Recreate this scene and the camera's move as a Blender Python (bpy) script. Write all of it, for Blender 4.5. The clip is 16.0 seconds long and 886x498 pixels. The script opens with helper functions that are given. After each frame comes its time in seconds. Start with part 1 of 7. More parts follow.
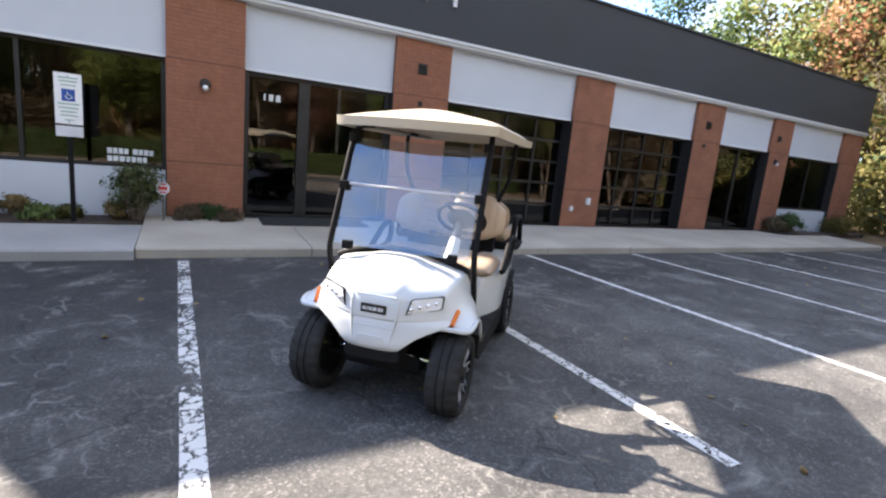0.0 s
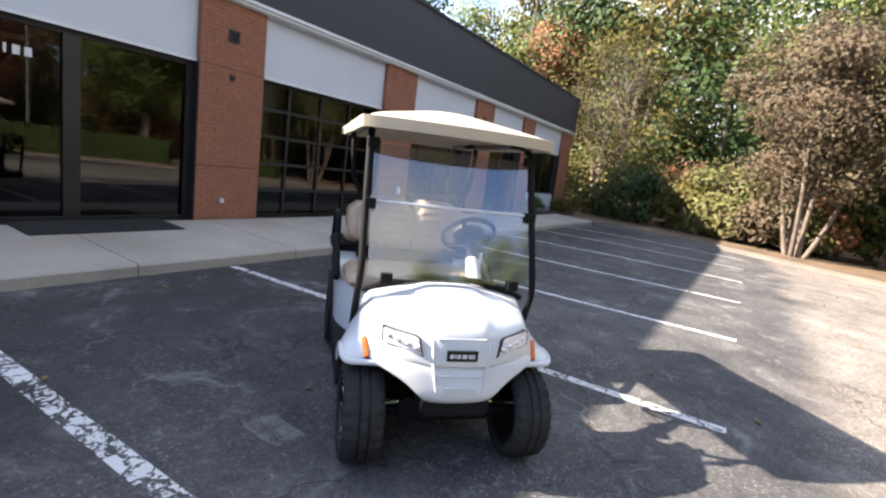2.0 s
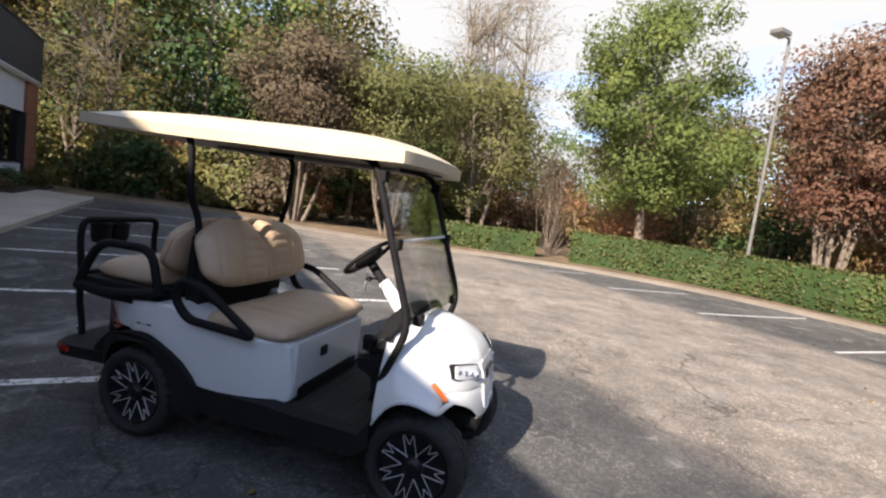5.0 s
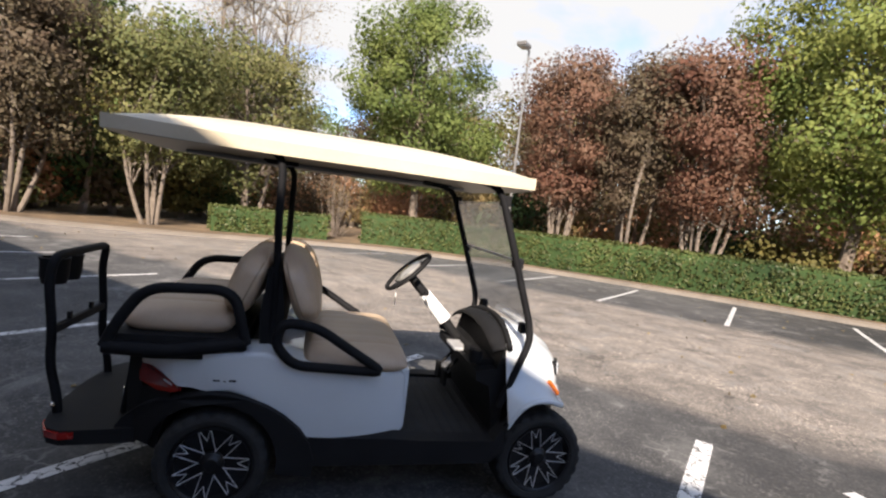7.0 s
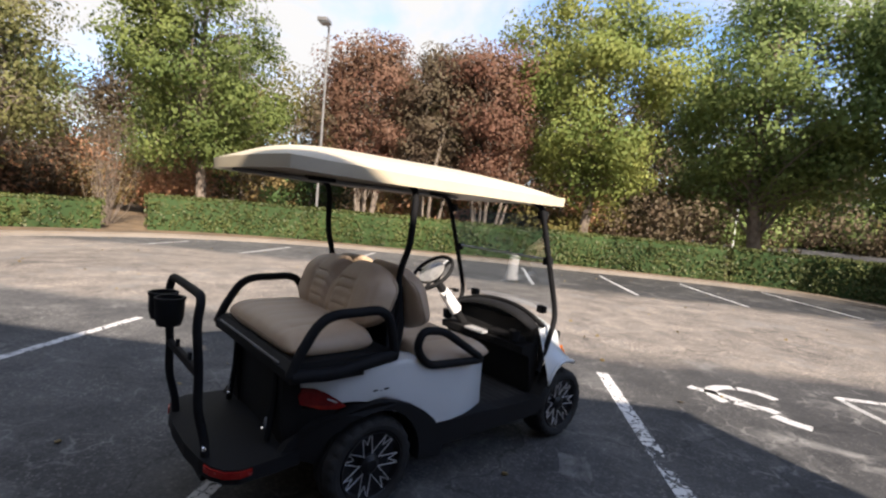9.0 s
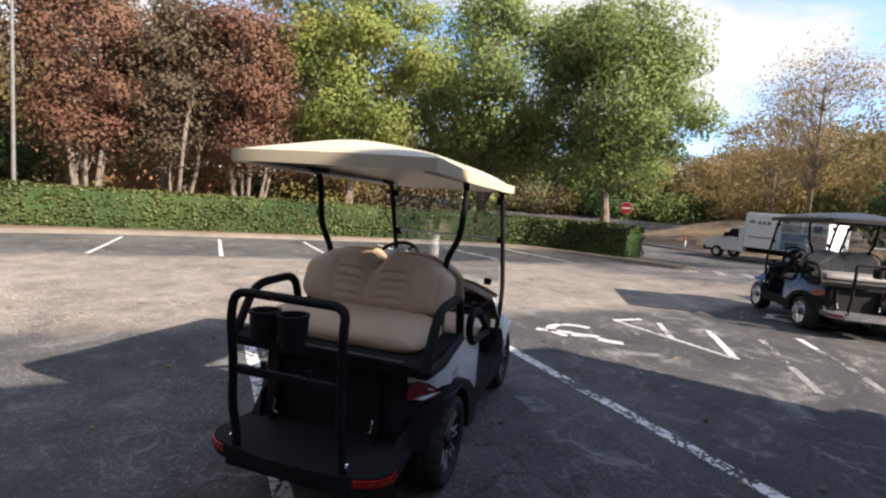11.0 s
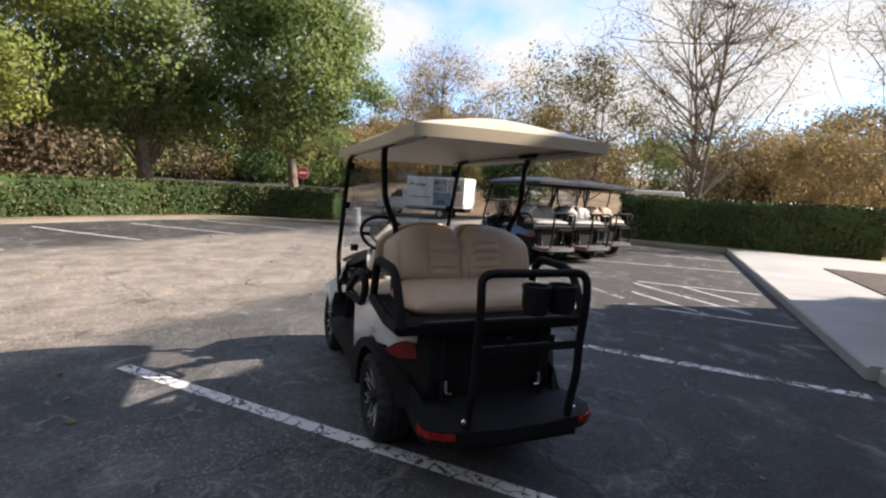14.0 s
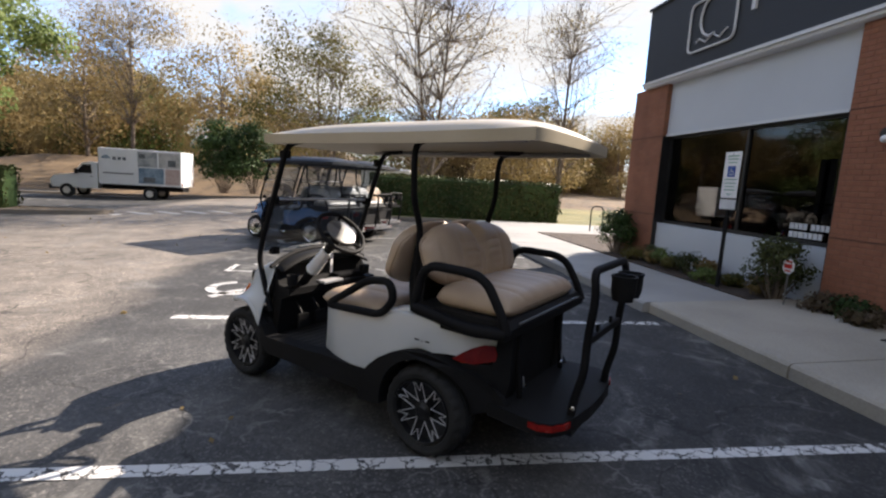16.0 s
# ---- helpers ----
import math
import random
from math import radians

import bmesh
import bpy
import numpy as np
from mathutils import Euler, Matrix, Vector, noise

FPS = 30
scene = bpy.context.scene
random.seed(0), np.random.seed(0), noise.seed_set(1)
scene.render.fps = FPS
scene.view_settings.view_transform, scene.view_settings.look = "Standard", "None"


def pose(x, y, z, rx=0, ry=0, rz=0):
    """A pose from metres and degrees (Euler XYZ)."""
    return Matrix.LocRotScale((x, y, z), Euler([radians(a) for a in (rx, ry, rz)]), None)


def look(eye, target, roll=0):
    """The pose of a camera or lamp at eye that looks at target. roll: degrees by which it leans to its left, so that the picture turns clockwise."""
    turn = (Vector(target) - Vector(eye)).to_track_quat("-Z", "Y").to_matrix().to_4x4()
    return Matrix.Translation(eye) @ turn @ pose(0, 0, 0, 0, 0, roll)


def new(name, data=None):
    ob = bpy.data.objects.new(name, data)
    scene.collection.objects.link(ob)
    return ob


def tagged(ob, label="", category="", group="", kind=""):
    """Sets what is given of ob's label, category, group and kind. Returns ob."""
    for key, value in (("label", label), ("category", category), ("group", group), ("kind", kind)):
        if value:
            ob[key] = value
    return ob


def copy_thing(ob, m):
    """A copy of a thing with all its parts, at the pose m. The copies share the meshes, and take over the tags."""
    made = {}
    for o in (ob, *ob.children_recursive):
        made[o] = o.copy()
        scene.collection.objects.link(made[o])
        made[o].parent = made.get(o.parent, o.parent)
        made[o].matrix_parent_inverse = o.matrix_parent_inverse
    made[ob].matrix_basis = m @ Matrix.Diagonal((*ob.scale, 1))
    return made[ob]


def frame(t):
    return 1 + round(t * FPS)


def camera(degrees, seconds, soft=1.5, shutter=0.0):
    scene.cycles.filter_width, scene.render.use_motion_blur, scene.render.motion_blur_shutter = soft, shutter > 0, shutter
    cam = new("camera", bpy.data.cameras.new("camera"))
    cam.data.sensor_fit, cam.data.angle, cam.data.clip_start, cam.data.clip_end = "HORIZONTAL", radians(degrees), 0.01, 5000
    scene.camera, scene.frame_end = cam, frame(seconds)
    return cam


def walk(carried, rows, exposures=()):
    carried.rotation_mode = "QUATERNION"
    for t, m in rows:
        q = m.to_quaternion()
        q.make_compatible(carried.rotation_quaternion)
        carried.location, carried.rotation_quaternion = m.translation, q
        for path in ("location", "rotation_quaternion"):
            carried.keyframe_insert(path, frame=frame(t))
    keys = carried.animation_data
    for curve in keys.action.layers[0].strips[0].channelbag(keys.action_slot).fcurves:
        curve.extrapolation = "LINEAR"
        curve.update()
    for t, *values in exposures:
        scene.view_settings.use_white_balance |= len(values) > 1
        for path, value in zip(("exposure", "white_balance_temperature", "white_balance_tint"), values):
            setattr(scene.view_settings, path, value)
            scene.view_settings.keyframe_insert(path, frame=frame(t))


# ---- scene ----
cam = camera(84.2, 16.0, soft=2.3)
PATH = [
    (0, (-0.048, 0.458, 1.565), (0.893, 2.186, 1.206), 5.4),
    (0.5, (-0.37, 0.788, 1.58), (0.785, 2.382, 1.226), 6.0),
    (1, (-0.72, 1.151, 1.573), (0.649, 2.568, 1.231), 6.5),
    (1.5, (-0.945, 1.557, 1.552), (0.595, 2.788, 1.215), 6.8),
    (2, (-1.107, 2.01, 1.567), (0.581, 3.032, 1.242), 7.1),
    (2.5, (-1.28, 2.472, 1.589), (0.553, 3.21, 1.287), 7.5),
    (3, (-1.313, 2.932, 1.575), (0.621, 3.356, 1.292), 7.7),
    (3.5, (-1.403, 3.356, 1.576), (0.574, 3.498, 1.314), 7.9),
    (4, (-1.452, 3.77, 1.59), (0.519, 3.511, 1.366), 7.9),
    (4.5, (-1.393, 4.201, 1.561), (0.492, 3.562, 1.364), 7.6),
    (5, (-1.308, 4.677, 1.566), (0.447, 3.737, 1.384), 7.8),
    (7.5, (0.197, 6.587, 1.558), (1.068, 4.793, 1.415), 6.2),
    (8, (0.516, 6.969, 1.625), (1.174, 5.086, 1.481), 5.8),
    (8.5, (0.902, 7.163, 1.638), (1.34, 5.217, 1.484), 5.5),
    (9, (1.334, 7.295, 1.635), (1.535, 5.312, 1.475), 5.3),
    (9.5, (1.77, 7.379, 1.667), (1.73, 5.387, 1.498), 5.0),
    (10, (2.229, 7.348, 1.66), (1.862, 5.389, 1.489), 4.7),
    (12.5, (4.296, 6.712, 1.555), (2.937, 5.265, 1.326), 3.7),
    (13, (4.628, 6.36, 1.528), (3.089, 5.104, 1.297), 3.4),
    (13.5, (4.877, 6.009, 1.514), (3.202, 4.942, 1.278), 3.5),
    (14, (5.066, 5.586, 1.516), (3.259, 4.764, 1.274), 3.4),
    (14.5, (5.278, 5.123, 1.529), (3.35, 4.653, 1.281), 3.5),
    (15, (5.311, 4.698, 1.511), (3.34, 4.471, 1.256), 3.4),
    (15.5, (5.312, 4.212, 1.524), (3.33, 4.255, 1.26), 3.4),
    (16, (5.237, 3.732, 1.539), (3.282, 4.051, 1.268), 3.5),
]
EXPOSURES = [(0, 2.92), (1.5, 2.80), (3, 2.34), (4, 2.04), (5, 1.79), (8, 1.74), (9, 1.78), (10.5, 1.88), (12.5, 1.86), (13.2, 1.88), (14.5, 1.76), (16, 1.78)]
walk(cam, [(t, look(eye, target, roll)) for t, eye, target, roll in PATH], EXPOSURES)

# ---- sky, sun and exposure ----
world = bpy.data.worlds.new("world")
scene.world = world
world.use_nodes = True
wn, wl = world.node_tree.nodes, world.node_tree.links
wn.clear()
SUN_FROM = Vector((-0.83, 1.27, 1.0)).normalized()
sky = wn.new("ShaderNodeTexSky")
sky.sky_type, sky.sun_disc = "NISHITA", False
sky.sun_elevation, sky.sun_rotation = radians(33.4), radians(-33.2)
sky.air_density, sky.dust_density, sky.ozone_density = 1.0, 0.15, 2.5
coord, split = wn.new("ShaderNodeTexCoord"), wn.new("ShaderNodeSeparateXYZ")
wl.new(coord.outputs["Generated"], split.inputs[0])
rise = wn.new("ShaderNodeMath")
rise.operation = "ADD"
rise.inputs[1].default_value = 0.16
wl.new(split.outputs[2], rise.inputs[0])
flat = wn.new("ShaderNodeVectorMath")
flat.operation = "DIVIDE"
wl.new(coord.outputs["Generated"], flat.inputs[0])
joined = wn.new("ShaderNodeCombineXYZ")
for k in range(3):
    wl.new(rise.outputs[0], joined.inputs[k])
wl.new(joined.outputs[0], flat.inputs[1])
cloud = wn.new("ShaderNodeTexNoise")
cloud.inputs["Scale"].default_value, cloud.inputs["Detail"].default_value = 0.9, 7.0
cloud.inputs["Roughness"].default_value, cloud.inputs["Distortion"].default_value = 0.55, 0.3
wl.new(flat.outputs[0], cloud.inputs["Vector"])
cover = wn.new("ShaderNodeValToRGB")
cover.color_ramp.elements[0].position, cover.color_ramp.elements[1].position = 0.415, 0.56
wl.new(cloud.outputs["Fac"], cover.inputs[0])
mix = wn.new("ShaderNodeMixRGB")
mix.inputs[2].default_value = (4.1, 4.05, 4.05, 1)
wl.new(cover.outputs[0], mix.inputs[0])
lift = wn.new("ShaderNodeMixRGB")
lift.blend_type, lift.inputs[0].default_value = "MULTIPLY", 1
lift.inputs[2].default_value = (1.20, 1.26, 1.45, 1)
wl.new(sky.outputs[0], lift.inputs[1])
wl.new(lift.outputs[0], mix.inputs[1])
back, out = wn.new("ShaderNodeBackground"), wn.new("ShaderNodeOutputWorld")
back.inputs["Strength"].default_value = 0.070
wl.new(mix.outputs[0], back.inputs[0])
wl.new(back.outputs[0], out.inputs[0])

sun = new("sun", bpy.data.lights.new("sun", "SUN"))
sun.data.energy, sun.data.angle, sun.data.color = 4.05, radians(0.6), (1.0, 0.87, 0.75)
sun.matrix_world = look((0, 0, 60), Vector((0, 0, 60)) - SUN_FROM * 10)


# ---- materials ----
def graph(name):
    m = bpy.data.materials.new(name)
    m.use_nodes = True
    n, l = m.node_tree.nodes, m.node_tree.links
    return m, n, l, n["Principled BSDF"]


def surface(name, c1, c2, rough=0.6, scale=6.0, fine=60.0, bump=0.15, metal=0.0, rspread=0.12, space="Object", spread=0.0, coat=0.0, dist=0.02, spec=0.5):
    """Two tones at two scales, uneven gloss and a fine relief. spread: how far single pieces differ."""
    m, n, l, b = graph(name)
    tc = n.new("ShaderNodeTexCoord")
    if space == "World":
        geo = n.new("ShaderNodeNewGeometry")
        vec = geo.outputs["Position"]
    else:
        vec = tc.outputs["Object"]
    a, f = n.new("ShaderNodeTexNoise"), n.new("ShaderNodeTexNoise")
    a.inputs["Scale"].default_value, a.inputs["Detail"].default_value = scale, 6
    f.inputs["Scale"].default_value, f.inputs["Detail"].default_value = fine, 5
    l.new(vec, a.inputs["Vector"])
    l.new(vec, f.inputs["Vector"])
    add = n.new("ShaderNodeMath")
    add.operation = "MULTIPLY_ADD"
    l.new(f.outputs["Fac"], add.inputs[0])
    add.inputs[1].default_value = 0.5
    l.new(a.outputs["Fac"], add.inputs[2])
    ramp = n.new("ShaderNodeValToRGB")
    ramp.color_ramp.elements[0].position, ramp.color_ramp.elements[1].position = 0.55, 0.95
    ramp.color_ramp.elements[0].color, ramp.color_ramp.elements[1].color = (*c1, 1), (*c2, 1)
    l.new(add.outputs[0], ramp.inputs[0])
    tone = ramp.outputs[0]
    if spread:
        info, hsv = n.new("ShaderNodeObjectInfo"), n.new("ShaderNodeHueSaturation")
        mr = n.new("ShaderNodeMapRange")
        mr.inputs[3].default_value, mr.inputs[4].default_value = 1 - spread, 1 + spread
        l.new(info.outputs["Random"], mr.inputs[0])
        l.new(mr.outputs[0], hsv.inputs["Value"])
        l.new(tone, hsv.inputs["Color"])
        tone = hsv.outputs[0]
    l.new(tone, b.inputs["Base Color"])
    mr2 = n.new("ShaderNodeMapRange")
    mr2.inputs[3].default_value, mr2.inputs[4].default_value = max(rough - rspread, 0.02), min(rough + rspread, 1)
    l.new(a.outputs["Fac"], mr2.inputs[0])
    l.new(mr2.outputs[0], b.inputs["Roughness"])
    b.inputs["Metallic"].default_value = metal
    b.inputs["Coat Weight"].default_value = coat
    b.inputs["Specular IOR Level"].default_value = spec
    if bump:
        bp = n.new("ShaderNodeBump")
        bp.inputs["Strength"].default_value, bp.inputs["Distance"].default_value = bump, dist
        l.new(f.outputs["Fac"], bp.inputs["Height"])
        l.new(bp.outputs[0], b.inputs["Normal"])
    return m


def asphalt_material():
    m, n, l, b = graph("asphalt")
    geo = n.new("ShaderNodeNewGeometry")
    tex = []
    for scale, detail in ((0.22, 6), (1.6, 8), (70, 4), (24, 3)):
        t = n.new("ShaderNodeTexNoise")
        t.inputs["Scale"].default_value, t.inputs["Detail"].default_value = scale, detail
        t.inputs["Roughness"].default_value = 0.72 if scale == 1.6 else 0.5
        l.new(geo.outputs["Position"], t.inputs["Vector"])
        tex.append(t)
    base = n.new("ShaderNodeValToRGB")
    e = base.color_ramp.elements
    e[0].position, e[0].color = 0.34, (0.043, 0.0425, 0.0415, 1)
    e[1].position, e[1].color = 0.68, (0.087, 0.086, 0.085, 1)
    l.new(tex[0].outputs["Fac"], base.inputs[0])
    scuff = n.new("ShaderNodeValToRGB")
    scuff.color_ramp.elements[0].position, scuff.color_ramp.elements[1].position = 0.35, 0.72
    scuff.color_ramp.elements[0].color, scuff.color_ramp.elements[1].color = (0.58, 0.585, 0.60, 1), (1.5, 1.48, 1.45, 1)
    l.new(tex[1].outputs["Fac"], scuff.inputs[0])
    mul = n.new("ShaderNodeMixRGB")
    mul.blend_type, mul.inputs[0].default_value = "MULTIPLY", 1
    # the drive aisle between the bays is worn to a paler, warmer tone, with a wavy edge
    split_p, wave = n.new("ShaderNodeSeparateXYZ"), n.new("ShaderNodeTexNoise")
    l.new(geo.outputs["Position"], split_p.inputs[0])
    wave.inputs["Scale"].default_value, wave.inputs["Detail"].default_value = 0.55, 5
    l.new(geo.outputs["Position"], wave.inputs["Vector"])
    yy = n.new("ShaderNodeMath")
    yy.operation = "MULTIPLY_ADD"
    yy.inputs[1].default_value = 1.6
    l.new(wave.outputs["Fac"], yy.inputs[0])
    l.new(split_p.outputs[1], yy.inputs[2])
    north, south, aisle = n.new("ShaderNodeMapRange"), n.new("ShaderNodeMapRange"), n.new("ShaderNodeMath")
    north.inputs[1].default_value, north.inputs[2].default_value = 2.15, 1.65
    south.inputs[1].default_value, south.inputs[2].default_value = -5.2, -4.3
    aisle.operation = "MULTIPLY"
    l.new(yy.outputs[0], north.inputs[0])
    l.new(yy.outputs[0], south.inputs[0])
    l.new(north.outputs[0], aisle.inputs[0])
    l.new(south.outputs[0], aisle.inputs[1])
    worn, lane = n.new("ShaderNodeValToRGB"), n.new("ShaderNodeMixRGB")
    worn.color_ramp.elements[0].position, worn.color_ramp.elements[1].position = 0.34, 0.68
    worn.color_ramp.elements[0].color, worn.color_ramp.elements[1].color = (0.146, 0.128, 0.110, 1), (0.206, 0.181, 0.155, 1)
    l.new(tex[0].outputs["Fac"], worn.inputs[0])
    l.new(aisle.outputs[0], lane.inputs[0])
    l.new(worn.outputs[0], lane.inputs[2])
    # the accessible bays to the west are darker
    xx, west, west_tone = n.new("ShaderNodeMath"), n.new("ShaderNodeMapRange"), n.new("ShaderNodeMixRGB")
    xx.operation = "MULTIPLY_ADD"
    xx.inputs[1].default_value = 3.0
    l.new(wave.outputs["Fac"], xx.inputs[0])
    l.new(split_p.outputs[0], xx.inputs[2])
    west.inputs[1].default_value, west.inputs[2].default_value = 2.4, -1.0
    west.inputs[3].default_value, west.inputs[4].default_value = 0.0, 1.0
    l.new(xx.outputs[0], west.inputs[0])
    west_tone.blend_type = "MULTIPLY"
    west_tone.inputs[2].default_value = (0.44, 0.44, 0.445, 1)
    l.new(west.outputs[0], west_tone.inputs[0])
    l.new(base.outputs[0], west_tone.inputs[1])
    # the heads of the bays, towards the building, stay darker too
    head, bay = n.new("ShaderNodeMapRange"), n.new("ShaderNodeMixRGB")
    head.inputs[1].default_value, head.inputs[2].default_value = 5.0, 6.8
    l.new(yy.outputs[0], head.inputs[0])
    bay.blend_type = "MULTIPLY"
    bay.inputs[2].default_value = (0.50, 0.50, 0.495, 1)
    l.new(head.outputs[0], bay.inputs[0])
    l.new(west_tone.outputs[0], bay.inputs[1])
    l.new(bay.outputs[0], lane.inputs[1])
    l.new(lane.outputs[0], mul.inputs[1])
    l.new(scuff.outputs[0], mul.inputs[2])
    stone = n.new("ShaderNodeValToRGB")
    stone.color_ramp.elements[0].position, stone.color_ramp.elements[1].position = 0.47, 0.66
    stone.color_ramp.elements[0].color, stone.color_ramp.elements[1].color = (0.79, 0.79, 0.795, 1), (1.27, 1.26, 1.24, 1)
    grit = n.new("ShaderNodeMath")
    grit.operation = "MULTIPLY_ADD"
    grit.inputs[1].default_value = 0.5
    l.new(tex[3].outputs["Fac"], grit.inputs[0])
    half = n.new("ShaderNodeMath")
    half.operation = "MULTIPLY"
    half.inputs[1].default_value = 0.6
    l.new(tex[2].outputs["Fac"], half.inputs[0])
    l.new(half.outputs[0], grit.inputs[2])
    l.new(grit.outputs[0], stone.inputs[0])
    mul2 = n.new("ShaderNodeMixRGB")
    mul2.blend_type, mul2.inputs[0].default_value = "MULTIPLY", 1
    l.new(mul.outputs[0], mul2.inputs[1])
    l.new(stone.outputs[0], mul2.inputs[2])
    # single pale stones in the surface
    peb, pr, pick_r, peb_mul = n.new("ShaderNodeTexVoronoi"), n.new("ShaderNodeValToRGB"), n.new("ShaderNodeSeparateColor"), n.new("ShaderNodeMixRGB")
    peb.inputs["Scale"].default_value = 75
    l.new(geo.outputs["Position"], peb.inputs["Vector"])
    l.new(peb.outputs["Color"], pick_r.inputs[0])
    e = pr.color_ramp.elements
    e[0].position, e[0].color = 0.0, (0.66, 0.66, 0.67, 1)
    e[1].position, e[1].color = 1.0, (3.0, 2.9, 2.75, 1)
    q = e.new(0.78)
    q.color = (1.0, 1.0, 1.0, 1)
    l.new(pick_r.outputs[0], pr.inputs[0])
    peb_mul.blend_type = "MULTIPLY"
    worn_p, worn_r = n.new("ShaderNodeTexNoise"), n.new("ShaderNodeMapRange")
    worn_p.inputs["Scale"].default_value, worn_p.inputs["Detail"].default_value, worn_p.inputs["Roughness"].default_value = 1.1, 7, 0.7
    l.new(geo.outputs["Position"], worn_p.inputs["Vector"])
    worn_r.inputs[1].default_value, worn_r.inputs[2].default_value = 0.42, 0.66
    worn_r.inputs[3].default_value, worn_r.inputs[4].default_value = 0.25, 1.0
    l.new(worn_p.outputs["Fac"], worn_r.inputs[0])
    l.new(worn_r.outputs[0], peb_mul.inputs[0])
    l.new(mul2.outputs[0], peb_mul.inputs[1])
    l.new(pr.outputs[0], peb_mul.inputs[2])
    # pale tyre scuffs: thin, bent streaks in places
    streak, where = n.new("ShaderNodeTexNoise"), n.new("ShaderNodeTexNoise")
    streak.inputs["Scale"].default_value, streak.inputs["Detail"].default_value, streak.inputs["Distortion"].default_value = 0.9, 9, 2.6
    streak.inputs["Roughness"].default_value = 0.62
    where.inputs["Scale"].default_value = 0.8
    for q in (streak, where):
        l.new(geo.outputs["Position"], q.inputs["Vector"])
    sr, wr, sw, pale = n.new("ShaderNodeMapRange"), n.new("ShaderNodeMapRange"), n.new("ShaderNodeMath"), n.new("ShaderNodeMixRGB")
    sr.inputs[1].default_value, sr.inputs[2].default_value = 0.50, 0.64
    wr.inputs[1].default_value, wr.inputs[2].default_value = 0.46, 0.64
    wr.inputs[4].default_value = 0.72
    sw.operation = "MULTIPLY"
    l.new(streak.outputs["Fac"], sr.inputs[0])
    l.new(where.outputs["Fac"], wr.inputs[0])
    l.new(sr.outputs[0], sw.inputs[0])
    l.new(wr.outputs[0], sw.inputs[1])
    l.new(sw.outputs[0], pale.inputs[0])
    l.new(peb_mul.outputs[0], pale.inputs[1])
    pale.inputs[2].default_value = (0.165, 0.16, 0.15, 1)
    # hairline cracks: thin borders of warped cells
    warp = n.new("ShaderNodeTexNoise")
    warp.inputs["Scale"].default_value, warp.inputs["Detail"].default_value = 1.1, 5
    l.new(geo.outputs["Position"], warp.inputs["Vector"])
    shift = n.new("ShaderNodeVectorMath")
    shift.operation = "MULTIPLY_ADD"
    l.new(warp.outputs["Color"], shift.inputs[0])
    shift.inputs[1].default_value = (1.6, 1.6, 0)
    l.new(geo.outputs["Position"], shift.inputs[2])
    cell = n.new("ShaderNodeTexVoronoi")
    cell.feature = "DISTANCE_TO_EDGE"
    cell.inputs["Scale"].default_value = 0.42
    l.new(shift.outputs[0], cell.inputs["Vector"])
    crack = n.new("ShaderNodeMapRange")
    crack.inputs[1].default_value, crack.inputs[2].default_value = 0.0, 0.006
    crack.inputs[3].default_value, crack.inputs[4].default_value = 0.35, 1.0
    l.new(cell.outputs["Distance"], crack.inputs[0])
    # a finer net of pale, crumbled cracks in the worn places
    net, net_r, net_f, web = n.new("ShaderNodeTexVoronoi"), n.new("ShaderNodeMapRange"), n.new("ShaderNodeMath"), n.new("ShaderNodeMixRGB")
    bend, bent = n.new("ShaderNodeTexNoise"), n.new("ShaderNodeVectorMath")
    bend.inputs["Scale"].default_value, bend.inputs["Detail"].default_value = 5.0, 6
    l.new(geo.outputs["Position"], bend.inputs["Vector"])
    bent.operation = "MULTIPLY_ADD"
    bent.inputs[1].default_value = (0.35, 0.35, 0)
    l.new(bend.outputs["Color"], bent.inputs[0])
    l.new(geo.outputs["Position"], bent.inputs[2])
    net.feature = "DISTANCE_TO_EDGE"
    net.inputs["Scale"].default_value = 4.2
    l.new(bent.outputs[0], net.inputs["Vector"])
    net_r.inputs[1].default_value, net_r.inputs[2].default_value = 0.0, 0.055
    net_r.inputs[3].default_value, net_r.inputs[4].default_value = 0.85, 0.0
    l.new(net.outputs["Distance"], net_r.inputs[0])
    net_f.operation = "MULTIPLY"
    l.new(net_r.outputs[0], net_f.inputs[0])
    l.new(sr.outputs[0], net_f.inputs[1])
    l.new(net_f.outputs[0], web.inputs[0])
    l.new(pale.outputs[0], web.inputs[1])
    web.inputs[2].default_value = (0.19, 0.184, 0.172, 1)
    mul3 = n.new("ShaderNodeMixRGB")
    mul3.blend_type, mul3.inputs[0].default_value = "MULTIPLY", 1
    l.new(web.outputs[0], mul3.inputs[1])
    l.new(crack.outputs[0], mul3.inputs[2])
    l.new(mul3.outputs[0], b.inputs["Base Color"])
    b.inputs["Roughness"].default_value = 0.82
    bp = n.new("ShaderNodeBump")
    bp.inputs["Strength"].default_value, bp.inputs["Distance"].default_value = 0.3, 0.005
    l.new(tex[2].outputs["Fac"], bp.inputs["Height"])
    l.new(bp.outputs[0], b.inputs["Normal"])
    return m


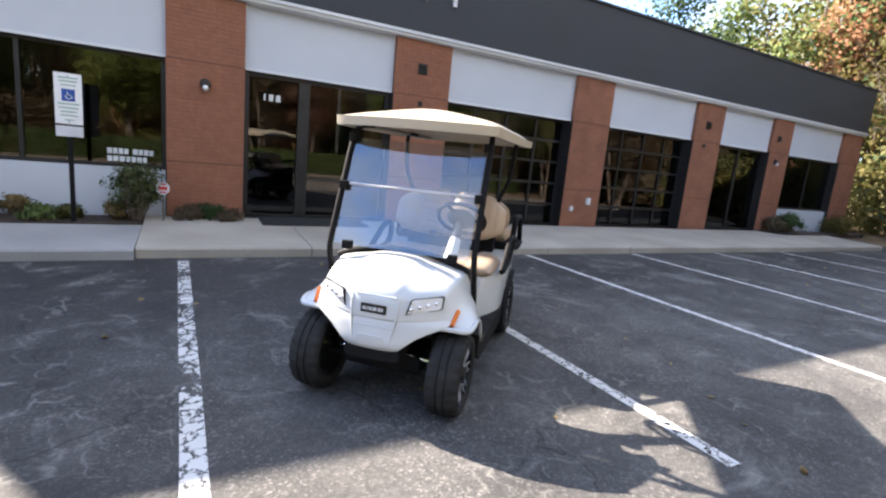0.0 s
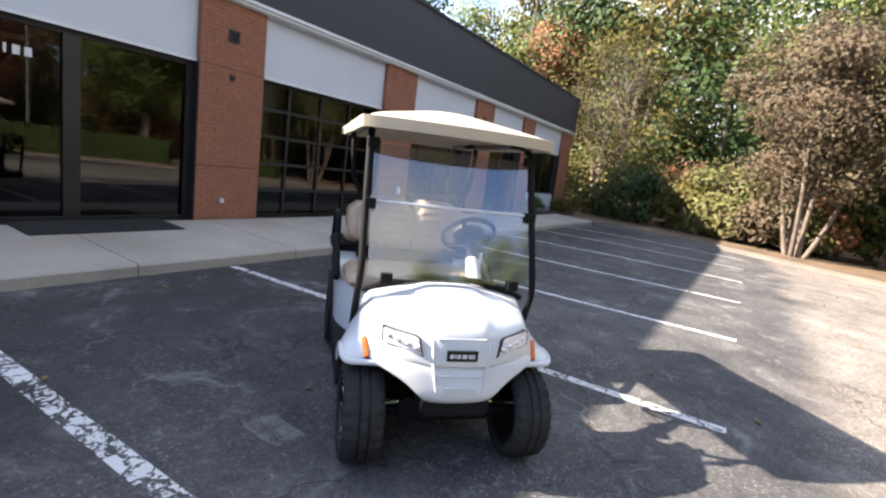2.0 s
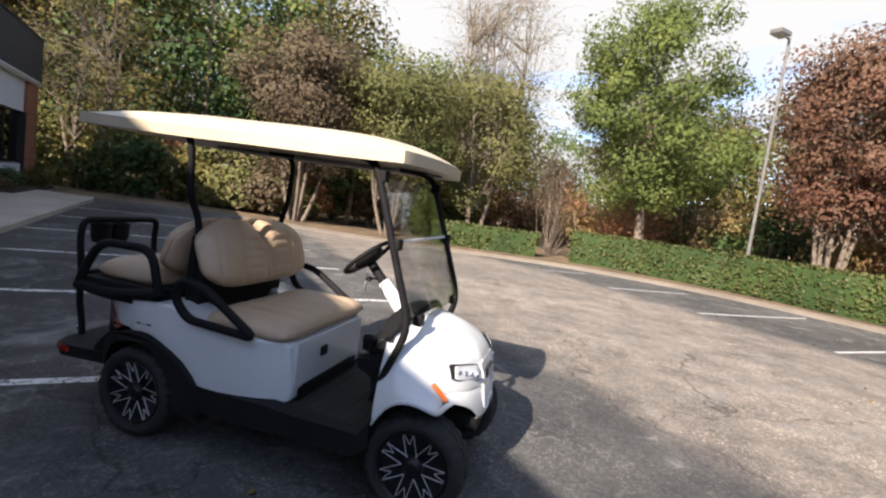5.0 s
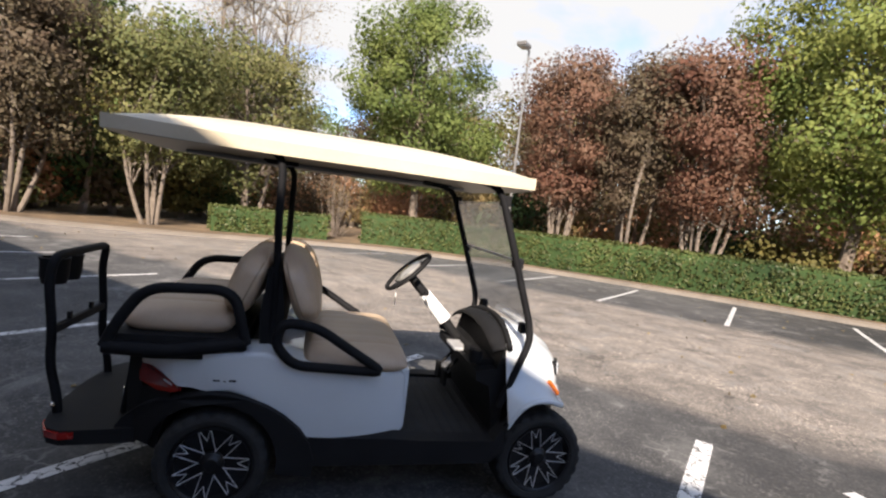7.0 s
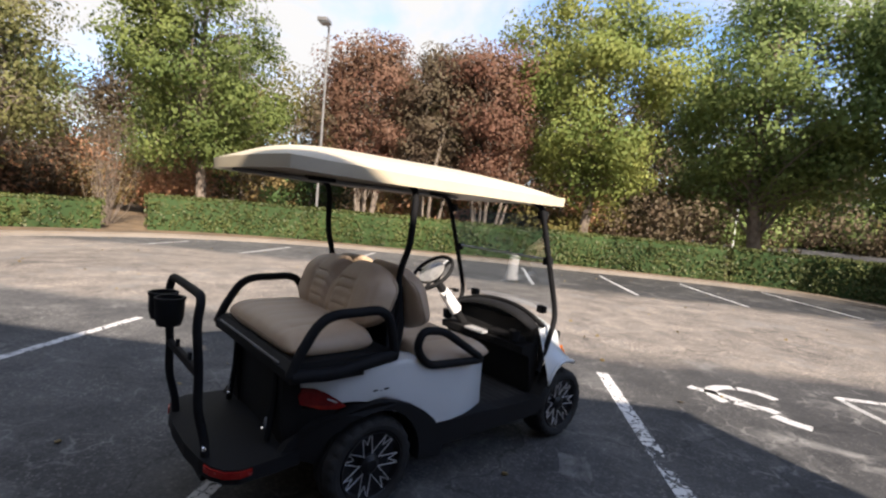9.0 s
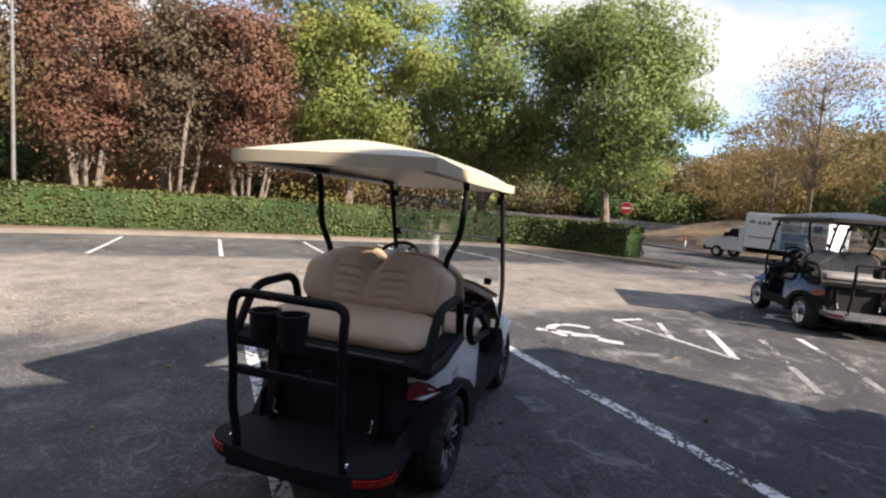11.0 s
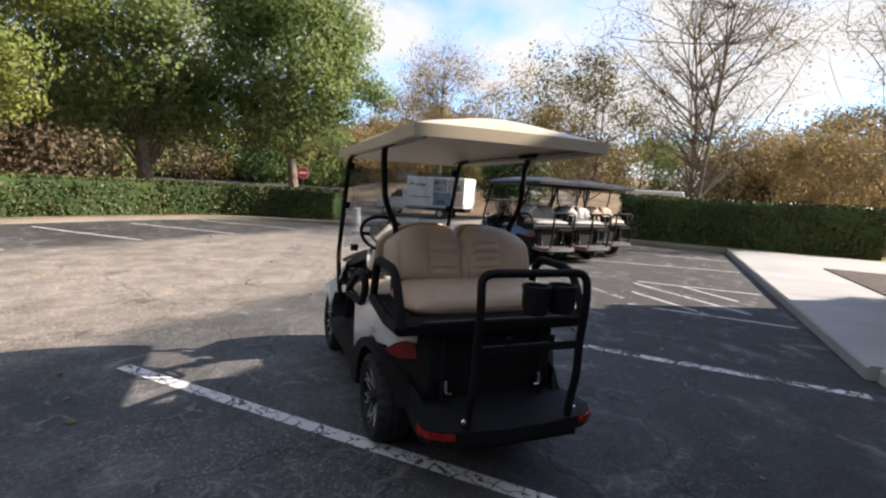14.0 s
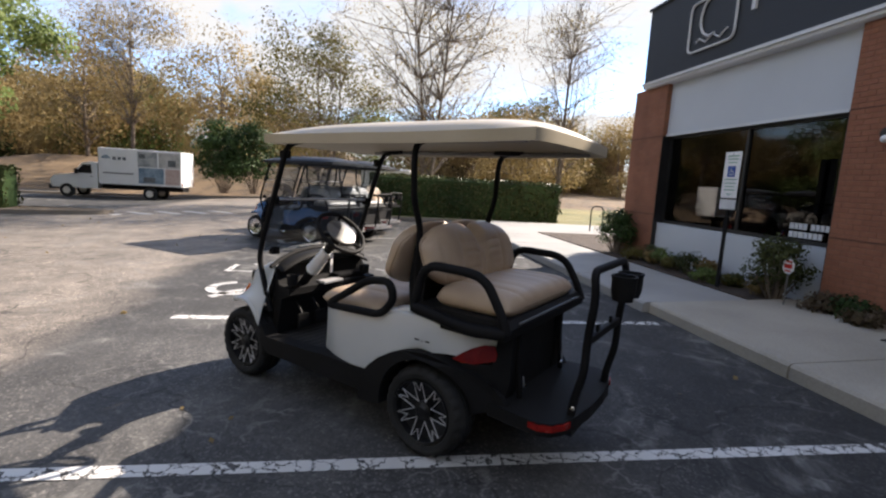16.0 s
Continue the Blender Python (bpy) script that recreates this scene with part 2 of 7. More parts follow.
def paint_material(name, wear, crazed, tone=(0.66, 0.65, 0.62), grain=38):
    """Road paint, worn through to the asphalt below in patches and along cracks."""
    m, n, l, b = graph(name)
    geo = n.new("ShaderNodeNewGeometry")
    a, f, v = n.new("ShaderNodeTexNoise"), n.new("ShaderNodeTexNoise"), n.new("ShaderNodeTexVoronoi")
    a.inputs["Scale"].default_value, a.inputs["Detail"].default_value = 2.2, 6
    f.inputs["Scale"].default_value, f.inputs["Detail"].default_value = grain, 5
    v.feature, v.inputs["Scale"].default_value = "DISTANCE_TO_EDGE", 8.5
    warp = n.new("ShaderNodeVectorMath")
    warp.operation = "MULTIPLY_ADD"
    warp.inputs[1].default_value = (0.10, 0.10, 0)
    l.new(f.outputs["Color"], warp.inputs[0])
    l.new(geo.outputs["Position"], warp.inputs[2])
    for t in (a, f):
        l.new(geo.outputs["Position"], t.inputs["Vector"])
    l.new(warp.outputs[0], v.inputs["Vector"])
    s = n.new("ShaderNodeMath")
    s.operation = "MULTIPLY_ADD"
    s.inputs[1].default_value = 0.55
    l.new(f.outputs["Fac"], s.inputs[0])
    l.new(a.outputs["Fac"], s.inputs[2])
    mr = n.new("ShaderNodeMapRange")
    mr.inputs[1].default_value, mr.inputs[2].default_value = wear, wear + 0.08
    l.new(s.outputs[0], mr.inputs[0])
    cr = n.new("ShaderNodeMapRange")
    cr.inputs[1].default_value, cr.inputs[2].default_value = crazed * 0.4, crazed
    l.new(v.outputs["Distance"], cr.inputs[0])
    both = n.new("ShaderNodeMath")
    both.operation = "MULTIPLY"
    l.new(mr.outputs[0], both.inputs[0])
    l.new(cr.outputs[0], both.inputs[1])
    grime = n.new("ShaderNodeMixRGB")
    grime.inputs[1].default_value, grime.inputs[2].default_value = (*[c * 0.72 for c in tone], 1), (*tone, 1)
    l.new(a.outputs["Fac"], grime.inputs[0])
    l.new(grime.outputs[0], b.inputs["Base Color"])
    b.inputs["Roughness"].default_value = 0.7
    bare, mixs = n.new("ShaderNodeBsdfTransparent"), n.new("ShaderNodeMixShader")
    l.new(both.outputs[0], mixs.inputs[0])
    l.new(bare.outputs[0], mixs.inputs[1])
    l.new(b.outputs[0], mixs.inputs[2])
    l.new(mixs.outputs[0], n["Material Output"].inputs[0])
    bp = n.new("ShaderNodeBump")
    bp.inputs["Strength"].default_value, bp.inputs["Distance"].default_value = 0.4, 0.006
    l.new(f.outputs["Fac"], bp.inputs["Height"])
    l.new(bp.outputs[0], b.inputs["Normal"])
    return m


def leaf_material(name, tones, thick=0.35, rough=0.6, spec=0.15):
    """Leaves that differ one by one, with some light coming through."""
    m, n, l, b = graph(name)
    geo, ramp = n.new("ShaderNodeNewGeometry"), n.new("ShaderNodeValToRGB")
    ramp.color_ramp.interpolation = "LINEAR"
    e = ramp.color_ramp.elements
    for k, c in enumerate(tones):
        p = k / max(len(tones) - 1, 1)
        el = e[0] if k == 0 else e[1] if k == len(tones) - 1 else e.new(p)
        el.position, el.color = p, (*c, 1)
    noise_t = n.new("ShaderNodeTexNoise")
    noise_t.inputs["Scale"].default_value, noise_t.inputs["Detail"].default_value = 0.45, 3
    l.new(geo.outputs["Position"], noise_t.inputs["Vector"])
    s = n.new("ShaderNodeMath")
    s.operation = "MULTIPLY_ADD"
    s.inputs[1].default_value = 0.34
    l.new(geo.outputs["Random Per Island"], s.inputs[0])
    sub = n.new("ShaderNodeMapRange")
    sub.inputs[1].default_value, sub.inputs[2].default_value = 0.3, 0.7
    sub.inputs[3].default_value, sub.inputs[4].default_value = 0.0, 0.66
    l.new(noise_t.outputs["Fac"], sub.inputs[0])
    l.new(sub.outputs[0], s.inputs[2])
    l.new(s.outputs[0], ramp.inputs[0])
    l.new(ramp.outputs[0], b.inputs["Base Color"])
    b.inputs["Roughness"].default_value = rough
    b.inputs["Specular IOR Level"].default_value = spec
    tr, mixs = n.new("ShaderNodeBsdfTranslucent"), n.new("ShaderNodeMixShader")
    l.new(ramp.outputs[0], tr.inputs["Color"])
    mixs.inputs[0].default_value = thick
    l.new(b.outputs[0], mixs.inputs[1])
    l.new(tr.outputs[0], mixs.inputs[2])
    l.new(mixs.outputs[0], n["Material Output"].inputs[0])
    return m


def glass_material(name, tint, straight=0.05, rough=0.01, wavy=0.04):
    """Thin sheet glass: tinted see-through with a mirror gloss that grows at grazing view."""
    m, n, l, b = graph(name)
    n.remove(b)
    tr, gl, fr, mx = n.new("ShaderNodeBsdfTransparent"), n.new("ShaderNodeBsdfGlossy"), n.new("ShaderNodeLayerWeight"), n.new("ShaderNodeMixShader")
    tr.inputs[0].default_value = (*tint, 1)
    gl.inputs["Roughness"].default_value = rough
    power, scale_up = n.new("ShaderNodeMath"), n.new("ShaderNodeMath")
    power.operation, scale_up.operation = "POWER", "MULTIPLY_ADD"
    power.inputs[1].default_value = 4.5
    scale_up.inputs[1].default_value, scale_up.inputs[2].default_value = 0.9 - straight, straight
    fr.inputs["Blend"].default_value = 0.5
    l.new(fr.outputs["Facing"], power.inputs[0])
    l.new(power.outputs[0], scale_up.inputs[0])
    wav, bp = n.new("ShaderNodeTexNoise"), n.new("ShaderNodeBump")
    wav.inputs["Scale"].default_value = 1.3
    bp.inputs["Strength"].default_value, bp.inputs["Distance"].default_value = wavy, 0.02
    l.new(wav.outputs["Fac"], bp.inputs["Height"])
    l.new(bp.outputs[0], gl.inputs["Normal"])
    l.new(scale_up.outputs[0], mx.inputs[0])
    l.new(tr.outputs[0], mx.inputs[1])
    l.new(gl.outputs[0], mx.inputs[2])
    l.new(mx.outputs[0], n["Material Output"].inputs[0])
    return m


def brick_material():
    m, n, l, b = graph("brick_wall")
    tc = n.new("ShaderNodeTexCoord")
    mp = n.new("ShaderNodeMapping")
    mp.inputs["Rotation"].default_value = (radians(90), 0, 0)
    l.new(tc.outputs["Object"], mp.inputs["Vector"])
    t = n.new("ShaderNodeTexBrick")
    t.inputs["Color1"].default_value, t.inputs["Color2"].default_value = (0.28, 0.119, 0.068, 1), (0.255, 0.104, 0.060, 1)
    t.inputs["Mortar"].default_value = (0.23, 0.106, 0.064, 1)
    t.inputs["Scale"].default_value, t.inputs["Mortar Size"].default_value = 1.0, 0.006
    t.inputs["Brick Width"].default_value, t.inputs["Row Height"].default_value = 0.203, 0.0676
    l.new(mp.outputs[0], t.inputs["Vector"])
    no, mul = n.new("ShaderNodeTexNoise"), n.new("ShaderNodeMixRGB")
    no.inputs["Scale"].default_value, no.inputs["Detail"].default_value = 2.5, 8
    l.new(tc.outputs["Object"], no.inputs["Vector"])
    rp = n.new("ShaderNodeValToRGB")
    rp.color_ramp.elements[0].position, rp.color_ramp.elements[1].position = 0.3, 0.75
    rp.color_ramp.elements[0].color, rp.color_ramp.elements[1].color = (0.8, 0.8, 0.8, 1), (1.15, 1.12, 1.1, 1)
    l.new(no.outputs["Fac"], rp.inputs[0])
    mul.blend_type, mul.inputs[0].default_value = "MULTIPLY", 1
    l.new(t.outputs["Color"], mul.inputs[1])
    l.new(rp.outputs[0], mul.inputs[2])
    l.new(mul.outputs[0], b.inputs["Base Color"])
    b.inputs["Roughness"].default_value = 0.85
    bp = n.new("ShaderNodeBump")
    bp.invert = True
    bp.inputs["Strength"].default_value, bp.inputs["Distance"].default_value = 0.6, 0.008
    l.new(t.outputs["Fac"], bp.inputs["Height"])
    l.new(bp.outputs[0], b.inputs["Normal"])
    return m


M = dict(
    asphalt=asphalt_material(),
    paint=paint_material("worn_road_paint", 0.53, 0.05, (0.66, 0.65, 0.63)),
    paint_bad=paint_material("badly_worn_road_paint", 0.68, 0.08),
    scuff=paint_material("pale_tyre_scuff", 0.77, 0.0004, (0.185, 0.178, 0.168), 150),
    paint_good=paint_material("fresh_road_paint", 0.44, 0.02, (0.55, 0.545, 0.53)),
    paint_dull=paint_material("dull_road_paint", 0.60, 0.025, (0.40, 0.395, 0.38)),
    paint_faint=paint_material("faded_road_paint", 0.74, 0.03, (0.24, 0.236, 0.225)),
    concrete=surface("concrete", (0.285, 0.258, 0.215), (0.395, 0.362, 0.305), 0.85, 0.9, 45, 0.3, space="World", dist=0.008),
    kerb=surface("tan_kerb_concrete", (0.117, 0.101, 0.084), (0.176, 0.152, 0.126), 0.88, 1.1, 40, 0.4, space="World", dist=0.008),
    concrete_new=surface("pale_concrete", (0.255, 0.25, 0.24), (0.325, 0.318, 0.305), 0.85, 0.9, 45, 0.3, space="World", dist=0.008),
    soil=surface("leaf_litter_ground", (0.075, 0.052, 0.03), (0.20, 0.135, 0.075), 0.95, 0.8, 14, 0.9, space="World", dist=0.06),
    mulch=surface("dark_mulch", (0.025, 0.018, 0.013), (0.075, 0.05, 0.035), 0.95, 6, 60, 0.9, space="World", dist=0.03),
    grass=surface("autumn_lawn", (0.085, 0.10, 0.03), (0.23, 0.19, 0.075), 0.95, 0.35, 25, 0.8, space="World", dist=0.04),
    brick=brick_material(),
    joint=surface("dark_brick_joint", (0.085, 0.040, 0.026), (0.13, 0.062, 0.042), 0.9, 3, 60, 0.2, space="World"),
    mortar=surface("brick_mortar", (0.204, 0.093, 0.058), (0.255, 0.123, 0.076), 0.9, 3, 60, 0.3, space="World"),
    brick_piece=surface("red_brick", (0.242, 0.096, 0.054), (0.306, 0.129, 0.074), 0.85, 9, 120, 0.2, spread=0.045, space="World", dist=0.006),
    # white panel with the blue of skylit shade mixed into its colour
    panel=surface("sky_tinted_white_panel", (0.500, 0.538, 0.590), (0.560, 0.598, 0.650), 0.5, 0.7, 90, 0.05, space="World"),
    trim=surface("white_trim", (0.60, 0.62, 0.64), (0.70, 0.72, 0.74), 0.5, 1.0, 60, 0.05, space="World"),
    parapet=surface("dark_grey_parapet", (0.022, 0.026, 0.033), (0.033, 0.038, 0.047), 0.65, 0.6, 60, 0.1, space="World"),
    frame=surface("black_aluminium_frame", (0.010, 0.010, 0.011), (0.020, 0.020, 0.021), 0.4, 3, 80, 0.05, space="World"),
    # inner walls and ceiling: the lack of light is put into this dark colour
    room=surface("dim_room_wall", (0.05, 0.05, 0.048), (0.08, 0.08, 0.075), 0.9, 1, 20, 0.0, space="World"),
    glass=glass_material("tinted_window_glass", (0.24, 0.24, 0.235), 0.07, 0.025, 0.05),
    hedge=leaf_material("hedge_leaf", ((0.022, 0.032, 0.010), (0.045, 0.060, 0.018), (0.105, 0.118, 0.038)), 0.10, 0.5, 0.2),
    green=leaf_material("green_leaf", ((0.078, 0.130, 0.042), (0.145, 0.202, 0.062), (0.245, 0.290, 0.098)), 0.42),
    yellow=leaf_material("yellow_green_leaf", ((0.104, 0.160, 0.042), (0.190, 0.240, 0.064), (0.300, 0.305, 0.088)), 0.4),
    olive=leaf_material("olive_leaf", ((0.059, 0.067, 0.021), (0.113, 0.112, 0.033), (0.193, 0.153, 0.048)), 0.35),
    moss=leaf_material("mossy_green_leaf", ((0.085, 0.106, 0.038), (0.152, 0.172, 0.058), (0.240, 0.222, 0.090)), 0.42),
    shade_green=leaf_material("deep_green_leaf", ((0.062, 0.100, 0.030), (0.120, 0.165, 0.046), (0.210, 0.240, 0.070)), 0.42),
    red=leaf_material("rust_red_leaf", ((0.130, 0.050, 0.034), (0.205, 0.080, 0.052), (0.250, 0.090, 0.060), (0.185, 0.120, 0.078)), 0.35),
    brown=leaf_material("brown_leaf", ((0.098, 0.064, 0.046), (0.150, 0.098, 0.069), (0.145, 0.122, 0.072)), 0.35),
    orange=leaf_material("orange_leaf", ((0.30, 0.13, 0.07), (0.42, 0.20, 0.115), (0.46, 0.28, 0.16)), 0.4),
    tan=leaf_material("tan_leaf", ((0.180, 0.120, 0.050), (0.300, 0.200, 0.080), (0.360, 0.280, 0.130)), 0.4),
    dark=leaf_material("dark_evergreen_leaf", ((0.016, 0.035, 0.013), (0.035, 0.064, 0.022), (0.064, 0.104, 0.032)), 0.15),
    bark=surface("grey_brown_bark", (0.10, 0.075, 0.055), (0.21, 0.17, 0.135), 0.95, 5, 35, 0.8, dist=0.03),
    pale_bark=surface("pale_smooth_bark", (0.105, 0.082, 0.062), (0.185, 0.150, 0.118), 0.85, 6, 40, 0.4, dist=0.015),
)


# ---- mesh helpers ----
def mesh_object(name, verts, faces, material, parent=None, label="", smooth=False):
    me = bpy.data.meshes.new(name)
    me.from_pydata([tuple(v) for v in verts], [], faces)
    me.update()
    if smooth:
        me.polygons.foreach_set("use_smooth", [True] * len(me.polygons))
    ob = new(name, me)
    me.materials.append(material)
    if parent:
        ob.parent = parent
    if label:
        tagged(ob, label)
    return ob


def part(name, bm, material, parent=None, label="", smooth=False, bevel=0.0, segments=2):
    """One bmesh becomes one mesh object under a thing or a part."""
    if bevel:
        bmesh.ops.bevel(bm, geom=[e for e in bm.edges if len(e.link_faces) == 2 and e.calc_face_angle(0) > 0.5], offset=bevel, segments=segments, affect="EDGES", clamp_overlap=True, profile=0.6)
    bmesh.ops.recalc_face_normals(bm, faces=bm.faces)
    me = bpy.data.meshes.new(name)
    bm.to_mesh(me)
    bm.free()
    me.materials.append(material)
    if smooth:
        me.polygons.foreach_set("use_smooth", [True] * len(me.polygons))
        me.set_sharp_from_angle(angle=radians(38))
    ob = new(name, me)
    if parent:
        ob.parent = parent
    if label:
        tagged(ob, label)
    return ob


def box(bm, x0, y0, z0, x1, y1, z1, m=None):
    vs = bmesh.ops.create_cube(bm, size=1.0)["verts"]
    bmesh.ops.transform(bm, matrix=Matrix.LocRotScale(((x0 + x1) / 2, (y0 + y1) / 2, (z0 + z1) / 2), None, (abs(x1 - x0), abs(y1 - y0), abs(z1 - z0))), verts=vs)
    if m is not None:
        bmesh.ops.transform(bm, matrix=m, verts=vs)
    return vs


def boxed(x0, y0, z0, x1, y1, z1):
    bm = bmesh.new()
    box(bm, x0, y0, z0, x1, y1, z1)
    return bm


def tube(bm, path, radius, sides=10, closed=False, cap=True):
    """A round bar along a path; radius is one number or one a point."""
    pts = [Vector(p) for p in path]
    n = len(pts)
    rad = radius if isinstance(radius, (list, tuple)) else [radius] * n
    rings, up = [], None
    for i, p in enumerate(pts):
        a = pts[(i - 1) % n] if closed or i else pts[0]
        b = pts[(i + 1) % n] if closed or i < n - 1 else pts[-1]
        d = (b - a).normalized()
        if up is None:
            up = d.orthogonal().normalized()
        up = (up - d * up.dot(d)).normalized()
        side = d.cross(up)
        rings.append([bm.verts.new(p + (up * math.cos(2 * math.pi * k / sides) + side * math.sin(2 * math.pi * k / sides)) * rad[i]) for k in range(sides)])
    for i in range(n if closed else n - 1):
        r, s = rings[i], rings[(i + 1) % n]
        for k in range(sides):
            bm.faces.new((r[k], r[(k + 1) % sides], s[(k + 1) % sides], s[k]))
    if cap and not closed:
        bm.faces.new(rings[0][::-1])
        bm.faces.new(rings[-1])


def rounded(path, r=0.05, steps=4, closed=False):
    """A path with its corners rounded off."""
    pts = [Vector(p) for p in path]
    outp, n = [], len(pts)
    for i, p in enumerate(pts):
        if not closed and i in (0, n - 1):
            outp.append(p)
            continue
        a, b = pts[i - 1], pts[(i + 1) % n]
        da, db = min(r, (a - p).length * 0.45), min(r, (b - p).length * 0.45)
        p0, p1 = p + (a - p).normalized() * da, p + (b - p).normalized() * db
        for k in range(steps + 1):
            t = k / steps
            outp.append(p0 * (1 - t) ** 2 + p * 2 * t * (1 - t) + p1 * t * t)
    return outp


def prism(bm, outline, axis, a, b):
    """A flat outline pushed along an axis from a to b. For axis y the outline is (x, z), for x (y, z), for z (x, y)."""
    def place(u, v, w):
        return (u, w, v) if axis == "y" else (w, u, v) if axis == "x" else (u, v, w)
    r = [bm.verts.new(place(u, v, a)) for u, v in outline]
    s = [bm.verts.new(place(u, v, b)) for u, v in outline]
    bm.faces.new(r)
    bm.faces.new(s[::-1])
    n = len(r)
    for k in range(n):
        bm.faces.new((r[k], s[k], s[(k + 1) % n], r[(k + 1) % n]))


def lathe(bm, profile, segments, axis="y", centre=(0, 0, 0), close=True):
    """A profile of (radius, along) turned round an axis."""
    rings = []
    for k in range(segments):
        c, s = math.cos(2 * math.pi * k / segments), math.sin(2 * math.pi * k / segments)
        ring = []
        for r, w in profile:
            p = (r * c, w, r * s) if axis == "y" else (r * c, r * s, w) if axis == "z" else (w, r * c, r * s)
            ring.append(bm.verts.new(Vector(p) + Vector(centre)))
        rings.append(ring)
    n = len(profile)
    for k in range(segments):
        a, b = rings[k], rings[(k + 1) % segments]
        for j in range(n if close else n - 1):
            bm.faces.new((a[j], a[(j + 1) % n], b[(j + 1) % n], b[j]))


def smoothstep(a, b, x):
    t = min(max((x - a) / (b - a), 0.0), 1.0)
    return t * t * (3 - 2 * t)


# ---- ground, lot, kerbs ----
def grade(x, y):
    """The lot falls gently away from the building, to the south, the south-east and the entrance."""
    south = max(0.25 * smoothstep(5, 17, x) * smoothstep(6, -4, y), 0.2 * smoothstep(2, -12, y))
    return -south - 0.22 * smoothstep(-8, -22, x) * smoothstep(4, -8, y)


def hill(x, y):
    west = (smoothstep(-27.5, -40, x) * 2.3 + smoothstep(-40, -120, x) * 5) * smoothstep(-30.5, -22, y)
    south = smoothstep(-45, -140, y) * 3
    rise = 2.2 * smoothstep(36, 80, -(x + y) / 1.414) * smoothstep(-18, -32, y)
    return -0.06 + grade(x, y) + west * (0.35 + 0.65 * smoothstep(14, -4, y)) + south + rise + (0.25 * noise.noise((x * 0.11, y * 0.11, 0)) * smoothstep(-28, -34, x) * smoothstep(-31, -27, y))


def ground_sheet():
    xs = sorted({*[-900, -500, -300, -200, -150, -120, -100, -85, -70, 40, 60, 90, 150, 300, 500, 900], *[x * 1.5 for x in range(-40, 24)]})
    ys = sorted({*[-900, -500, -300, -200, -150, -110, -80, -60, 60, 90, 150, 300, 500, 900], *[y * 2.0 for y in range(-24, 26)]})
    verts = [(x, y, hill(x, y)) for y in ys for x in xs]
    w = len(xs)
    faces = [(j * w + i, j * w + i + 1, (j + 1) * w + i + 1, (j + 1) * w + i) for j in range(len(ys) - 1) for i in range(w - 1)]
    return tagged(mesh_object("ground", verts, faces, M["soil"], smooth=True), "brown leaf-strewn ground under the trees", "ground", kind="structure")


def spline(points, steps=5):
    pts = [Vector((*p, 0)) for p in points]
    outp = []
    for i in range(len(pts) - 1):
        p0, p1, p2, p3 = pts[max(i - 1, 0)], pts[i], pts[i + 1], pts[min(i + 2, len(pts) - 1)]
        for k in range(steps):
            t = k / steps
            outp.append(0.5 * ((2 * p1) + (p2 - p0) * t + (2 * p0 - 5 * p1 + 4 * p2 - p3) * t * t + (3 * p1 - p0 - 3 * p2 + p3) * t ** 3))
    outp.append(pts[-1])
    return [(p.x, p.y) for p in outp]


def swept(name, line, profile, material, label):
    """A profile of (offset to the left of the way, height) along a ground line."""
    bm = bmesh.new()
    rows, n = [], len(line)
    for i, p in enumerate(line):
        a, b = Vector(line[max(i - 1, 0)]), Vector(line[min(i + 1, n - 1)])
        d = (b - a).normalized()
        left = Vector((-d.y, d.x))
        rows.append([bm.verts.new((p[0] + left.x * o, p[1] + left.y * o, z + grade(*p))) for o, z in profile])
    for r, s in zip(rows, rows[1:]):
        for k in range(len(profile) - 1):
            bm.faces.new((r[k], r[k + 1], s[k + 1], s[k]))
    return tagged(part(name, bm, material, smooth=True), label, "kerb", kind="structure")


ground_sheet()
xs, ys = [*range(-29, 22)], [-24, -20, -16, *range(-13, 9)]
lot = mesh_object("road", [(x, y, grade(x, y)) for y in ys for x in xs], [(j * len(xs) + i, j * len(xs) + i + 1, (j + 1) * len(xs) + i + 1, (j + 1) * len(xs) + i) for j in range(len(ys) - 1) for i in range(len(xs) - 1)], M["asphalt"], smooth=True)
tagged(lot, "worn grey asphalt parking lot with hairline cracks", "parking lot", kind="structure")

xs, ys = [-100 + 2.0 * k for k in range(43)], [-64 + 2.0 * k for k in range(21)]
cells = [(i, j) for j in range(20) for i in range(42) if ys[j] < -32 or xs[i] > -32 or (ys[j] < -29.5 and xs[i] > -40)]
verts = [(x, y, hill(x, y) + 0.055 + (0.005 if y < -24.1 else 0.004)) for y in ys for x in xs]
access = mesh_object("road_access", verts, [(j * 43 + i, j * 43 + i + 1, (j + 1) * 43 + i + 1, (j + 1) * 43 + i) for i, j in cells], M["asphalt"], smooth=True)
tagged(access, "worn grey asphalt access road beyond the entrance", "road", kind="structure")

KERB = spline([(20.3, 9.2), (19.75, 7.36), (18.85, 3.35), (17.3, -0.6), (15.35, -4.6), (13.1, -7.3), (9.6, -10.0), (6.4, -11.0), (3.0, -11.3), (-2, -11.4), (-7, -11.2), (-9.4, -10.2), (-10.8, -7.6), (-11.2, -5.0), (-11.75, -4.2), (-12.3, -4.8), (-13.2, -8), (-15, -13), (-17, -20), (-20, -45)])
bm = bmesh.new()
prism(bm, [(20.4, 60), *KERB, (60, -45), (60, 60)], "z", -0.05, 0.115)
for co, no in [((x, 0, 0), (1, 0, 0)) for x in range(-21, 23, 2)] + [((0, y, 0), (0, 1, 0)) for y in range(-13, 8, 2)]:
    bmesh.ops.bisect_plane(bm, geom=bm.verts[:] + bm.edges[:] + bm.faces[:], plane_co=co, plane_no=no)
